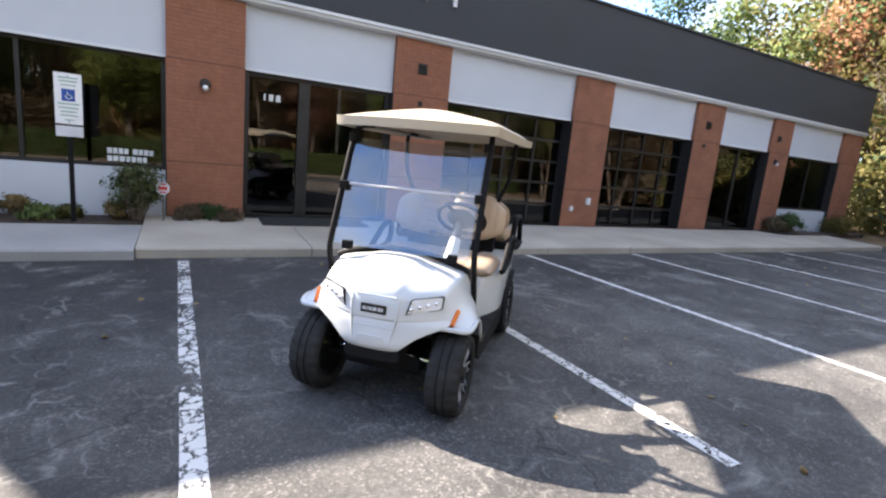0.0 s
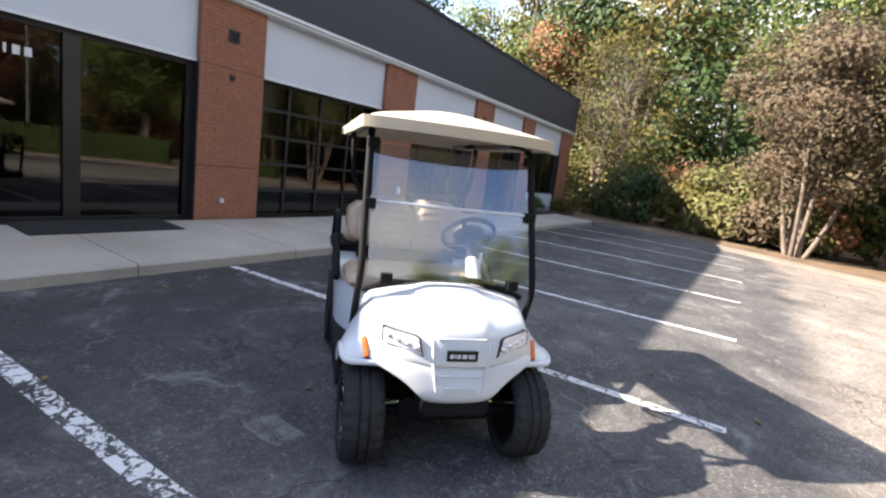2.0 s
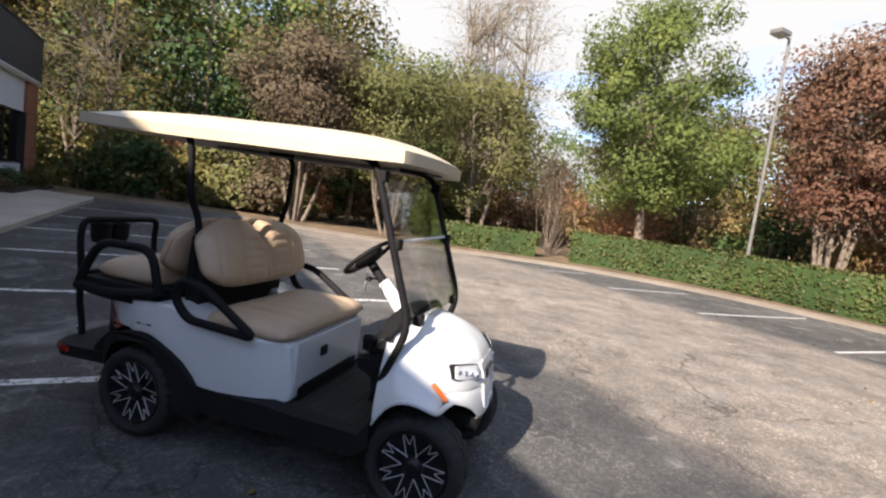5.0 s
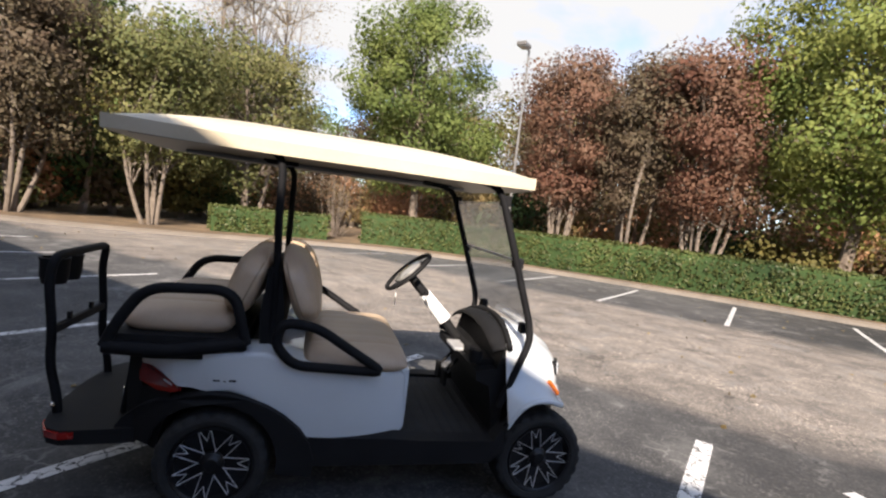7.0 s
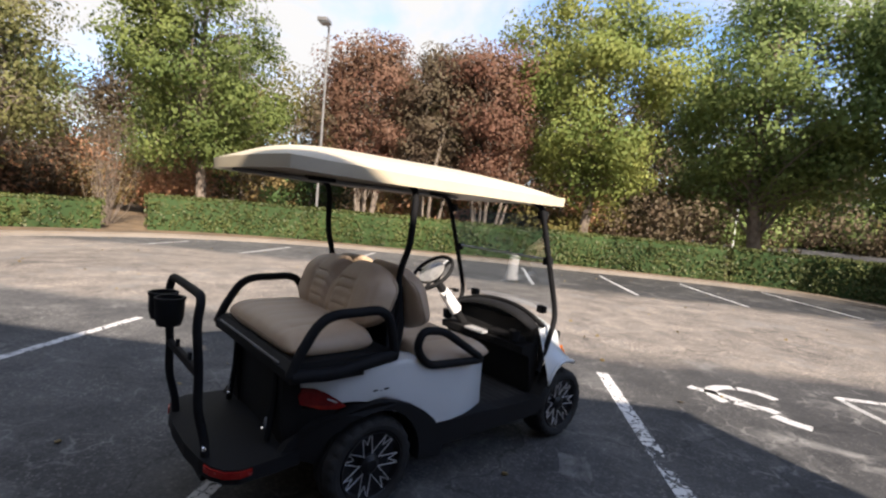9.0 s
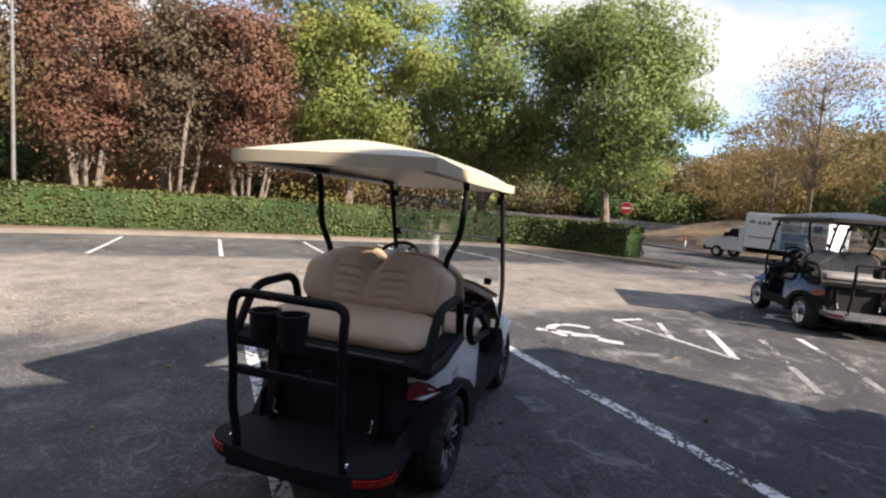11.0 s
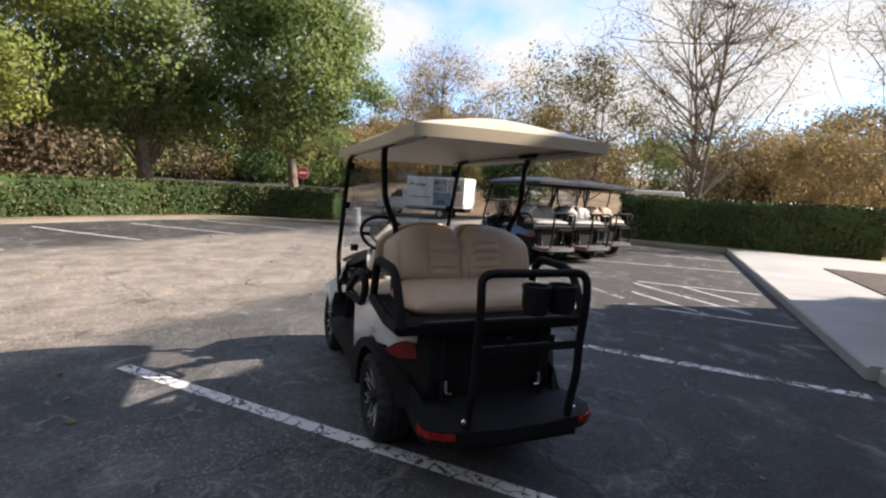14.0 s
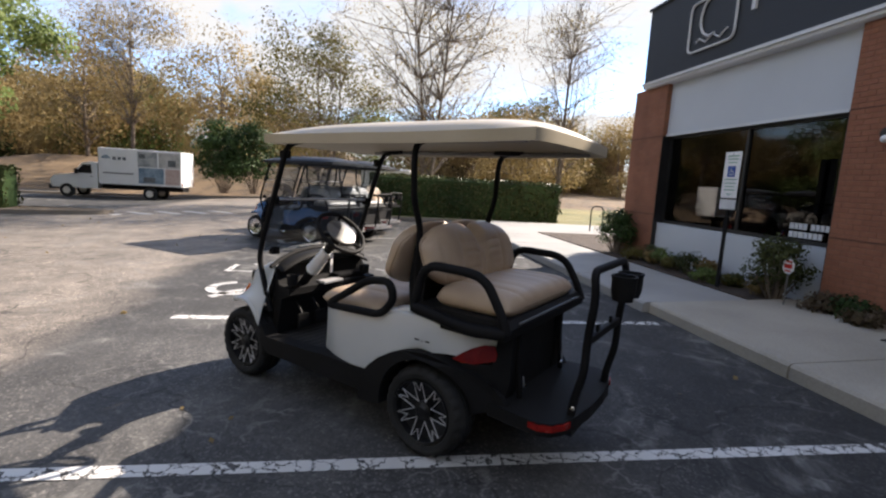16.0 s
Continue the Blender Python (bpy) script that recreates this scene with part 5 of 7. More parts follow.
        for z, x, y in ((1.335, 0.645, 0.47), (1.66, 0.530, 0.47), (0.955, 0.778, 0.36)):
            part("windshield_clip", boxed(x - 0.02, s * y - 0.031, z - 0.028, x + 0.028, s * y + 0.031, z + 0.028), M["tube"], cart, bevel=0.006)
    for s in (-1, 1):
        bm = bmesh.new()
        tube(bm, rounded([(-1.26, s * 0.475, 1.765), (-0.86, s * 0.475, 1.757), (0.30, s * 0.47, 1.752), (0.56, s * 0.465, 1.745)], 0.1, 4), 0.014, 8)
        part("roof_rail", bm, M["step_grey"] if tags else M["tube"], cart, smooth=True)
        for x in (-0.68, 0.37):
            part("post_bracket", boxed(x - 0.10, s * 0.445, 1.748, x + 0.10, s * 0.50, 1.775), M["tube"], cart, bevel=0.008)
    n, mr = 57, 41
    rows, low = [], []

    def roof_edge(x):
        t = (x + 1.38) / 2.115
        return 1.785 - 0.022 * smoothstep(0.5, 1.0, t) - 0.022 * math.sin(math.pi * t)

    def lift(a, b):
        """A raised middle, shoulders beside it and a flat flange round the edge."""
        along = max(1 - abs(a) ** (5 if a < 0 else 4), 0.0) ** 0.9
        across = 0.58 * max(1 - abs(b / 0.94) ** 7, 0.0) ** 0.8 + 0.42 * math.exp(-(b / 0.52) ** 2) * max(1 - abs(b) ** 4, 0.0)
        return along * across
    for i in range(n):
        a = math.sin(math.pi / 2 * (-1 + 2 * i / (n - 1)))
        r, q = [], []
        for j in range(mr):
            b = math.sin(math.pi / 2 * (-1 + 2 * j / (mr - 1)))
            k = 1 - 0.016 * (abs(a) ** 10) * (abs(b) ** 6)
            x = -0.3225 + 1.0575 * a * (1 - (0.055 * b * b if a > 0 else 0.02 * b * b)) * k
            y = b * (0.568 - 0.010 * (x + 1.39) / 2.09) * k
            e, up = roof_edge(x), lift(a, b)
            r.append((x, y, e + 0.030 + 0.128 * up))
            q.append((x, y * 0.992, e - 0.030 + 0.10 * up))
        rows.append(r)
        low.append(q)
    bm = bmesh.new()
    up, dn = grid_mesh(bm, rows), grid_mesh(bm, low)
    rim = [up[0][j] for j in range(mr)] + [up[i][-1] for i in range(1, n)] + [up[-1][j] for j in range(mr - 2, -1, -1)] + [up[i][0] for i in range(n - 2, 0, -1)]
    rid = [dn[0][j] for j in range(mr)] + [dn[i][-1] for i in range(1, n)] + [dn[-1][j] for j in range(mr - 2, -1, -1)] + [dn[i][0] for i in range(n - 2, 0, -1)]
    for k in range(len(rim)):
        bm.faces.new((rim[k], rid[k], rid[(k + 1) % len(rim)], rim[(k + 1) % len(rim)]))
    part("roof", bm, M[roof_mat], cart, smooth=True)
    # windshield: a lower and an upper sheet with a folding joint
    def sheet(nm, z0, z1):
        bm = bmesh.new()
        ys = [-0.462 + 0.0924 * k for k in range(11)]

        def at(y, z, d):
            return (0.785 - (z - 0.94) * 0.368 + 0.012 * (1 - (y / 0.47) ** 2) + d, y, z)
        for d in (0.0, -0.005):
            grid_mesh(bm, [[at(y, z, d) for y in ys] for z in (z0, z1)])
        for z in (z0, z1):
            grid_mesh(bm, [[at(y, z, d) for y in ys] for d in (0.0, -0.005)])
        for y in (ys[0], ys[-1]):
            grid_mesh(bm, [[at(y, z, d) for z in (z0, z1)] for d in (0.0, -0.005)])
        bmesh.ops.remove_doubles(bm, verts=bm.verts, dist=1e-5)
        ob = part(nm, bm, M["windshield"], cart, "clear folding windshield half", smooth=True)
        ob.visible_shadow = False
    sheet("windshield_lower", 0.955, 1.345)
    sheet("windshield_upper", 1.352, 1.655)
    bm = bmesh.new()
    tube(bm, [(0.637 + 0.012 * (1 - (y / 0.47) ** 2), y, 1.348) for y in [-0.462 + 0.0924 * k for k in range(11)]], 0.008, 8)
    part("windshield_joint", bm, M["pale_plastic"], cart, "pale rubber joint", smooth=True)
    # steering
    steer = new("steering_wheel")
    steer.parent = cart
    steer.matrix_local = pose(0.190, 0.26, 1.145, 0, -43, 0)
    bm = bmesh.new()
    tube(bm, [(0.176 * math.cos(radians(10 * k)), 0.176 * math.sin(radians(10 * k)), 0) for k in range(36)], 0.0145, 10, True)
    part("rim", bm, M["black"], steer, smooth=True)
    bm = bmesh.new()
    for a in (90, 210, 330):
        tube(bm, [(0.03 * math.cos(radians(a)), 0.03 * math.sin(radians(a)), -0.025), (0.165 * math.cos(radians(a)), 0.165 * math.sin(radians(a)), 0)], 0.014, 8)
    part("spoke", bm, M["black"], steer)
    bm = bmesh.new()
    lathe(bm, [(0.0, -0.045), (0.07, -0.04), (0.108, -0.012), (0.112, 0.0), (0.0, 0.0)], 28, "z")
    part("hub_back", bm, M["black"], steer, smooth=True)
    bm = bmesh.new()
    lathe(bm, [(0.0, 0.001), (0.108, 0.001), (0.106, 0.012), (0.06, 0.022), (0.0, 0.025)], 28, "z")
    part("hub", bm, M["wrapped"] if tags else M["black"], steer, "pale plastic-wrapped hub", smooth=True)
    bm = bmesh.new()
    tube(bm, [(0.21, 0.26, 1.118), (0.38, 0.26, 0.94), (0.58, 0.26, 0.72)], 0.032, 12)
    part("steering_column", bm, M["black"], cart)
    bm = bmesh.new()
    tube(bm, [(0.32, 0.26, 1.003), (0.475, 0.26, 0.838)], [0.040, 0.050], 12)
    part("column_wrap", bm, M["paper"] if tags else M["black"], cart, "white paper wrap on the column", smooth=True)
    bm = bmesh.new()
    tube(bm, [(0.31, 0.17, 1.033), (0.29, 0.09, 1.04)], 0.006, 6)
    box(bm, 0.275, 0.06, 1.025, 0.302, 0.10, 1.05)
    part("shift_stalk", bm, M["black"], cart)
    if tags:
        part("key_tag", boxed(0.14, 0.375, 0.89, 0.144, 0.395, 1.02), M["paper"], cart, "white hanging key tag")
    for y in (0.16, 0.32):
        bm = bmesh.new()
        box(bm, 0.48, y - 0.045, 0.42, 0.50, y + 0.045, 0.52, None)
        tube(bm, [(0.49, y, 0.50), (0.58, y, 0.60)], 0.010, 6)
        part("pedal", bm, M["black"], cart)
    # rear step and grab bar
    bm = bmesh.new()
    half = [(-1.15, 0.46), (-1.34, 0.482), (-1.45, 0.490), (-1.51, 0.46), (-1.55, 0.395), (-1.575, 0.30), (-1.595, 0.12)]
    prism(bm, half + [(x, -y) for x, y in half[::-1]], "z", 0.322, 0.392)
    part("foot_step", bm, M["black"] if tags else M["step_grey"], cart, "diamond-plate foot step", bevel=0.012)
    part("step_skirt", boxed(-1.57, -0.33, 0.295, -1.53, 0.33, 0.325), M["black"], cart)
    for s in (-1, 1):
        bm = bmesh.new()
        arc = [(-1.40, 0.490), (-1.453, 0.498), (-1.517, 0.467), (-1.558, 0.399), (-1.570, 0.352)]
        prism(bm, [(x, s * y) for x, y in arc] + [(x + 0.02, s * (y - 0.014)) for x, y in arc[::-1]], "z", 0.352, 0.384)
        part("step_reflector", bm, M["reflector" if tags else "redlens"], cart, "orange-red reflector", bevel=0.004)
        bm = bmesh.new()
        tube(bm, rounded([(-1.225, s * 0.30, 0.78), (-1.235, s * 0.30, 0.60), (-1.26, s * 0.30, 0.40)], 0.05), 0.016, 8)
        part("step_bracket", bm, M["tube"], cart, smooth=True)
        bm = bmesh.new()
        tube(bm, rounded([(-1.262, s * 0.285, 0.52), (-1.270, s * 0.285, 0.45), (-1.270, s * 0.255, 0.45)], 0.012), 0.009, 6)
        part("latch_hook", bm, M["chrome"], cart, "small bright hook")
        bm = bmesh.new()
        for z in (0.435, 0.44):
            bmesh.ops.create_uvsphere(bm, u_segments=8, v_segments=6, radius=0.011, matrix=Matrix.Translation((-1.558, s * 0.312, z)))
        part("bolt", bm, M["chrome"], cart)
    bm = bmesh.new()
    rise = [(-1.545, 0.288, 0.385), (-1.553, 0.288, 0.48), (-1.590, 0.286, 0.62), (-1.590, 0.284, 0.80), (-1.612, 0.290, 1.03), (-1.592, 0.288, 1.150)]
    bar = rise + mirrored(rise[::-1])
    tube(bm, rounded(bar, 0.07, 5), 0.021, 10)
    part("grab_bar", bm, M["tube"], cart, smooth=True)
    part("cross_bar", boxed(-1.605, -0.28, 0.77, -1.577, 0.28, 0.81), M["tube"], cart, bevel=0.006)
    for y in (-0.12, 0.12):
        part("bar_tab", boxed(-1.597, y - 0.012, 0.808, -1.582, y + 0.012, 0.845), M["tube"], cart)
    for y in (-0.09, 0.05):
        bm = bmesh.new()
        lathe(bm, [(0.0, 0.98), (0.052, 0.98), (0.062, 1.02), (0.064, 1.10), (0.068, 1.10), (0.068, 1.112), (0.056, 1.112), (0.054, 1.0), (0.0, 1.0)], 24, "z", (-1.680, y, 0))
        part("bottle_holder", bm, M["black"], cart, smooth=True)
    return cart


main_cart = golf_cart("white golf cart with tan seats and a cream roof")
main_cart.matrix_world = pose(1.720, 3.889, 0, 0, 0, -133.2)

parked = golf_cart("dark blue golf cart with pale grey seats, parked by the hedge", "cart_dark", "roof_dark", "grey_seat", "piping", False)
parked.matrix_world = pose(-6.55, 2.26, 0, 0, 0, -126)
tagged(copy_thing(parked, pose(-7.6, 2.9, 0, 0, 0, -126)), group="parked golf carts")
other = golf_cart("black golf cart with tan seats, parked last in the row", "rim", "roof_dark", "tan_seat", "piping", False)
other.matrix_world = pose(-9.3, 3.25, 0, 0, 0, -126)
for ob in (parked, other):
    ob["group"] = "parked golf carts"


# ---- trees, hedges, shrubs ----
def leaf_mesh(name, centres, spreads, count, size, rng, flat=0.75, long=1.5, cull=None, out=None, tilt=0.34):
    """Leaves as small bent quads scattered round clump centres, as one mesh."""
    centres, spreads = np.asarray(centres, float), np.asarray(spreads, float)
    pick = rng.integers(0, len(centres), count)
    off = rng.normal(0, 1, (count, 3))
    off *= (np.minimum(np.linalg.norm(off, axis=1, keepdims=True), 1.9) / np.linalg.norm(off, axis=1, keepdims=True))
    pos = centres[pick] + off * spreads[pick][:, None] * np.array([1, 1, flat])
    face = off / np.linalg.norm(off, axis=1, keepdims=True) if out is None else np.asarray(out, float)[pick]
    if cull is not None:
        keep = cull(pos)
        pos, face = pos[keep], face[keep]
    n = len(pos)
    mid = centres.mean(0)
    far = pos - mid
    far /= np.linalg.norm(far, axis=1, keepdims=True) + 1e-6
    lobe = face + (0.5 * far if out is None else 0) + np.array([0, 0, 0.25]) + rng.normal(0, tilt, (n, 3))
    lobe /= np.linalg.norm(lobe, axis=1, keepdims=True)
    face = lobe + rng.normal(0, 0.4, (n, 3))
    d = np.cross(face, rng.normal(0, 1, (n, 3)))
    d /= np.linalg.norm(d, axis=1, keepdims=True)
    e = np.cross(face, d)
    e /= np.linalg.norm(e, axis=1, keepdims=True)
    s = size * rng.uniform(0.6, 1.3, (n, 1))
    u, v = d * s * long / 2, e * s / 2
    quad = np.stack([pos - u, pos - v * 0.9, pos + u, pos + v * 0.9], 1).reshape(-1, 3)
    me = bpy.data.meshes.new(name)
    me.vertices.add(4 * n)
    me.vertices.foreach_set("co", quad.ravel())
    me.loops.add(4 * n)
    me.loops.foreach_set("vertex_index", np.arange(4 * n))
    me.polygons.add(n)
    me.polygons.foreach_set("loop_start", np.arange(0, 4 * n, 4))
    me.update()
    me.validate()
    me.normals_split_custom_set_from_vertices(np.repeat(lobe, 4, 0).tolist())
    return me


def limb(bm, a, b, r0, r1, rng, bow=0.12, steps=5, sides=6):
    a, b = Vector(a), Vector(b)
    side = Vector(rng.normal(0, 1, 3)) * (b - a).length * bow
    pts = [a.lerp(b, t) + side * (t * (1 - t) * 2) + Vector((0, 0, (b - a).length * bow * t * (1 - t))) for t in [k / steps for k in range(steps + 1)]]
    tube(bm, pts, [r0 + (r1 - r0) * k / steps for k in range(steps + 1)], sides)
    return pts


def tree(kind, x, y, z, height, radius, leaf, label, seed, trunks=1, clear=0.3, leaves=27360, size=0.104, clumps=70, clump=0.55, twigs=40, bark="bark", girth=0.16, squash=1.0, shape="round", lean=0.0):
    """Trunk or several stems, limbs to each clump of leaves, fine twigs, and an uneven crown with gaps."""
    rng = np.random.default_rng(seed)
    root = new(kind)
    root.location = (x, y, z + grade(x, y))
    tagged(root, label, "tree")
    crown_base = height * clear
    centre = np.array([lean, 0, (height + crown_base) / 2])
    half = np.array([radius, radius * squash, (height - crown_base) / 2])
    cs = []
    while len(cs) < clumps:
        p = rng.uniform(-1, 1, 3)
        q = np.linalg.norm(p)
        if q > 1 or q < 0.25 or (q < 0.65 and rng.random() < 0.55):
            continue
        if shape == "cone" and np.hypot(p[0], p[1]) > 1.0 - 0.5 * (p[2] + 1) + 0.1:
            continue
        if shape == "vase" and np.hypot(p[0], p[1]) > 0.45 + 0.3 * (p[2] + 1):
            continue
        wob = 1 + 0.22 * noise.noise((p[0] * 1.7 + seed, p[1] * 1.7, p[2] * 1.7))
        cs.append(centre + p * half * wob)
    stems = []
    for k in range(trunks):
        a = 2 * math.pi * k / trunks + rng.uniform(0, 0.8)
        foot = Vector((0.10 * math.cos(a), 0.10 * math.sin(a), -0.1)) * (trunks > 1) * girth / 0.08 + Vector((0, 0, -0.15))
        reach = radius * (0.42 if trunks > 1 else 0.06)
        top = Vector((reach * math.cos(a) + lean * 0.7, reach * math.sin(a), height * (0.72 if trunks > 1 else 0.86)))
        bm = bmesh.new()
        stems.append(limb(bm, foot, top, girth * (1.15 if trunks == 1 else 0.62), girth * 0.18, rng, 0.05 if trunks == 1 else 0.10, 8, 8))
        part("trunk" if trunks == 1 else "stem", bm, M[bark], root, smooth=True)
    bm = bmesh.new()
    for c in cs:
        stem = stems[rng.integers(len(stems))]
        level = [p for p in stem if p.z < c[2] - 0.15 * radius and p.z > crown_base * 0.55] or [stem[len(stem) // 2]]
        start = level[-1] if rng.random() < 0.6 else level[rng.integers(len(level))]
        r = girth * 0.30 * (1 - 0.6 * start.z / height)
        pts = limb(bm, start, c, max(r, 0.018), 0.008, rng, 0.14, 4, 5)
        for _ in range(max(twigs // 10, 1)):
            p = pts[rng.integers(2, 5)]
            limb(bm, p, p + Vector(rng.normal(0, 1, 3)) * clump * 1.1 + Vector((0, 0, 0.2)), 0.009, 0.003, rng, 0.15, 3, 3)
    part("branching", bm, M[bark], root)
    if leaves:
        me = leaf_mesh("crown", cs, rng.uniform(0.7, 1.3, len(cs)) * clump, leaves, size, rng)
        me.materials.append(M[leaf])
        crown = new("crown", me)
        crown.parent = root
    return root


def hedge(line, width, height, seed, label, z=0.12):
    """A clipped hedge along a line: a plain closed core in dark leaf colour, hidden by leaves that are thickest at its
    skin.
    """
    rng = np.random.default_rng(seed)
    line = [Vector((*p, 0)) for p in line]
    root = new("hedge")
    root.location = (*line[0].xy, z)
    tagged(root, label, "hedge")
    seg = [(a, b, (b - a).length) for a, b in zip(line, line[1:])]
    area = sum(s[2] for s in seg) * (2 * height + width)
    n = int(area * 430)
    share = np.array([s[2] for s in seg])
    which = rng.choice(len(seg), n, p=share / share.sum())
    t = rng.uniform(-0.01, 1.01, n)
    A, B = np.array([s[0].xy for s in seg]), np.array([s[1].xy for s in seg])
    base = A[which] + (B - A)[which] * t[:, None]
    d = (B - A)[which] / share[which][:, None]
    side = np.stack([-d[:, 1], d[:, 0]], 1)
    face = rng.random(n)
    w = np.where(face < 0.36, -1, np.where(face < 0.72, 1, rng.uniform(-1, 1, n)))
    h = np.where(face < 0.72, rng.uniform(0.02, 1, n) ** 0.9, 1.0)
    depth = np.abs(rng.normal(0, 0.095, n))
    bumps = np.array([0.06 * noise.noise((p[0] * 1.3, p[1] * 1.3, q * 2)) + 0.035 * noise.noise((p[0] * 5, p[1] * 5, q * 5)) for p, q in zip(base, h)])
    round_off = 0.10 * np.clip(h - 0.8, 0, 1) / 0.2
    across = w * (width / 2 - round_off) + np.where(face < 0.72, np.sign(w) * (bumps - depth), 0)
    z_up = h * height + np.where(face >= 0.72, bumps - depth - 0.05 * np.abs(w) ** 4, 0)
    fall = np.array([grade(*p) for p in base])
    pos = np.concatenate([base + side * across[:, None], (z_up + fall)[:, None]], 1) - np.array([*line[0].xy, 0])
    out = np.concatenate([side * np.where(face < 0.72, np.sign(w), 0)[:, None], np.where(face < 0.72, 0.15, 1.0)[:, None]], 1)
    me = leaf_mesh("foliage", pos, np.full(n, 0.012), n, 0.078, rng, 1.0, 1.4, out=out, tilt=0.85)
    me.materials.append(M["hedge"])
    ob = new("foliage", me)
    ob.parent = root
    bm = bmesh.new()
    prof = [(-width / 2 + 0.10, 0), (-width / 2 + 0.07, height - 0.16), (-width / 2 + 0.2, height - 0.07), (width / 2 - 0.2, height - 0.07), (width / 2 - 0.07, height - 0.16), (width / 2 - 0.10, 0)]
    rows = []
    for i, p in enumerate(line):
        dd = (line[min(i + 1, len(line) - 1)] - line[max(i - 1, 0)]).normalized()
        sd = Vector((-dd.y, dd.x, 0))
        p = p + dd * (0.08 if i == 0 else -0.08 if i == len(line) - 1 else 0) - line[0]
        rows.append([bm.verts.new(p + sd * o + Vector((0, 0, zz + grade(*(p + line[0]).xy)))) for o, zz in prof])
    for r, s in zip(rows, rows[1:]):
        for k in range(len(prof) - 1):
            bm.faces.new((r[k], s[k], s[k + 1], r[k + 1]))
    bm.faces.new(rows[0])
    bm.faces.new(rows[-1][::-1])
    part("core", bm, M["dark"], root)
    return root


def shrub(x, y, z, height, radius, leaf, label, seed, leaves=1600, size=0.05, clumps=26, category="shrub", kind="shrub"):
    rng = np.random.default_rng(seed)
    root = new(kind)
    root.location = (x, y, z + grade(x, y))
    tagged(root, label, category)
    bm, cs = bmesh.new(), []
    for _ in range(clumps):
        a, r, h = rng.uniform(0, 6.3), radius * rng.uniform(0, 1) ** 0.6, rng.uniform(0.25, 0.95)
        r *= math.sin(math.pi * min(h * 0.8 + 0.15, 1)) ** 0.6
        c = (r * math.cos(a), r * math.sin(a), h * height)
        cs.append(c)
        limb(bm, (c[0] * 0.15, c[1] * 0.15, -0.05), c, 0.012, 0.004, rng, 0.1, 3, 4)
    part("stem", bm, M["bark"], root)
    me = leaf_mesh("foliage", cs, rng.uniform(0.7, 1.2, clumps) * radius * 0.26, leaves, size, rng)
    me.materials.append(M[leaf])
    new("foliage", me).parent = root
    return root


hedge([(17.75, -4.85), (16.5, -6.95), (15.15, -8.65)], 1.1, 1.02, 11, "clipped green hedge, short length behind the kerb")
hedge([(14.2, -9.6), (12.0, -11.3), (9.0, -12.4), (5.0, -12.75), (0.0, -12.9), (-4.0, -12.9), (-7.5, -12.6)], 1.2, 1.3, 12, "long clipped green hedge behind the kerb")
hedge([(-7.7, -12.6), (-10.0, -11.8), (-11.6, -10.3), (-12.3, -7.3)], 1.25, 1.3, 13, "clipped hedge that bends round towards the entrance")
hedge([(-14.6, 3.9), (-14.7, 8.0), (-14.8, 11.7)], 1.4, 1.62, 14, "dark clipped hedge behind the parked carts")

# east side
tree("crape_myrtle", 20.6, 0.4, 0.1, 7.6, 2.9, "brown", "multi-stemmed tree with rusty brown autumn leaves", 1, trunks=6, clear=0.30, leaves=28880, size=0.098, bark="pale_bark", girth=0.15, shape="vase")
tree("crape_myrtle", 18.9, -3.3, 0.1, 7.6, 2.4, "moss", "multi-stemmed tree with mossy green and brown leaves", 2, trunks=5, clear=0.30, leaves=17500, size=0.098, bark="pale_bark", girth=0.14, shape="vase")
tree("tree", 19.6, -7.9, 0.1, 8.2, 2.9, "moss", "yellow-green tree with a forked trunk", 3, trunks=3, clear=0.26, leaves=20000, size=0.098, girth=0.2)
tree("tree", 24.4, 8.6, 0.1, 8.4, 2.6, "olive", "half-bare tree beside the building", 4, trunks=2, clear=0.35, leaves=5000, size=0.085, twigs=80, girth=0.14, bark="pale_bark")
tree("tree", 33.0, 15.0, 0.1, 11.5, 3.4, "orange", "orange autumn tree behind the building", 5, leaves=24320, size=0.156, clumps=60, clump=0.8)
tree("tree", 26.5, -12.5, 0.1, 17.0, 4.6, "tan", "tall bare tree with pale branches", 6, trunks=3, clear=0.2, leaves=6500, size=0.075, clumps=150, twigs=130, clump=0.8, bark="pale_bark", girth=0.24, shape="vase")
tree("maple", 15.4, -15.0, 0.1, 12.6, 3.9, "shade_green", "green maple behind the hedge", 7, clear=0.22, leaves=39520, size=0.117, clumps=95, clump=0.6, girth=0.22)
shrub(16.3, -10.2, 0.1, 4.4, 1.2, "brown", "thin brown half-bare shrub in the hedge gap", 8, 2200, 0.05, 60)
# south side
for k, (x, y, h, r) in enumerate(((7.5, -15.2, 9.0, 2.5), (4.6, -15.4, 8.6, 2.2), (1.9, -15.2, 8.8, 2.3))):
    tree("crape_myrtle", x, y, 0.1, h, r, "red" if k < 1 else "brown" if k == 1 else "red", "multi-stemmed tree with dark rust-red leaves behind the hedge", 20 + k, trunks=6, clear=0.32, leaves=28880, size=0.098, bark="pale_bark", girth=0.15, shape="vase")
tree("maple", -2.6, -16.6, 0.1, 12.4, 4.0, "yellow", "yellow-green maple behind the hedge", 25, clear=0.22, leaves=45600, size=0.117, clumps=100, clump=0.62, girth=0.22)
tree("oak", -12.2, -19.5, 0.1, 14.5, 5.2, "green", "large dense green oak", 26, clear=0.2, leaves=51680, size=0.144, clumps=120, clump=0.8, girth=0.32)
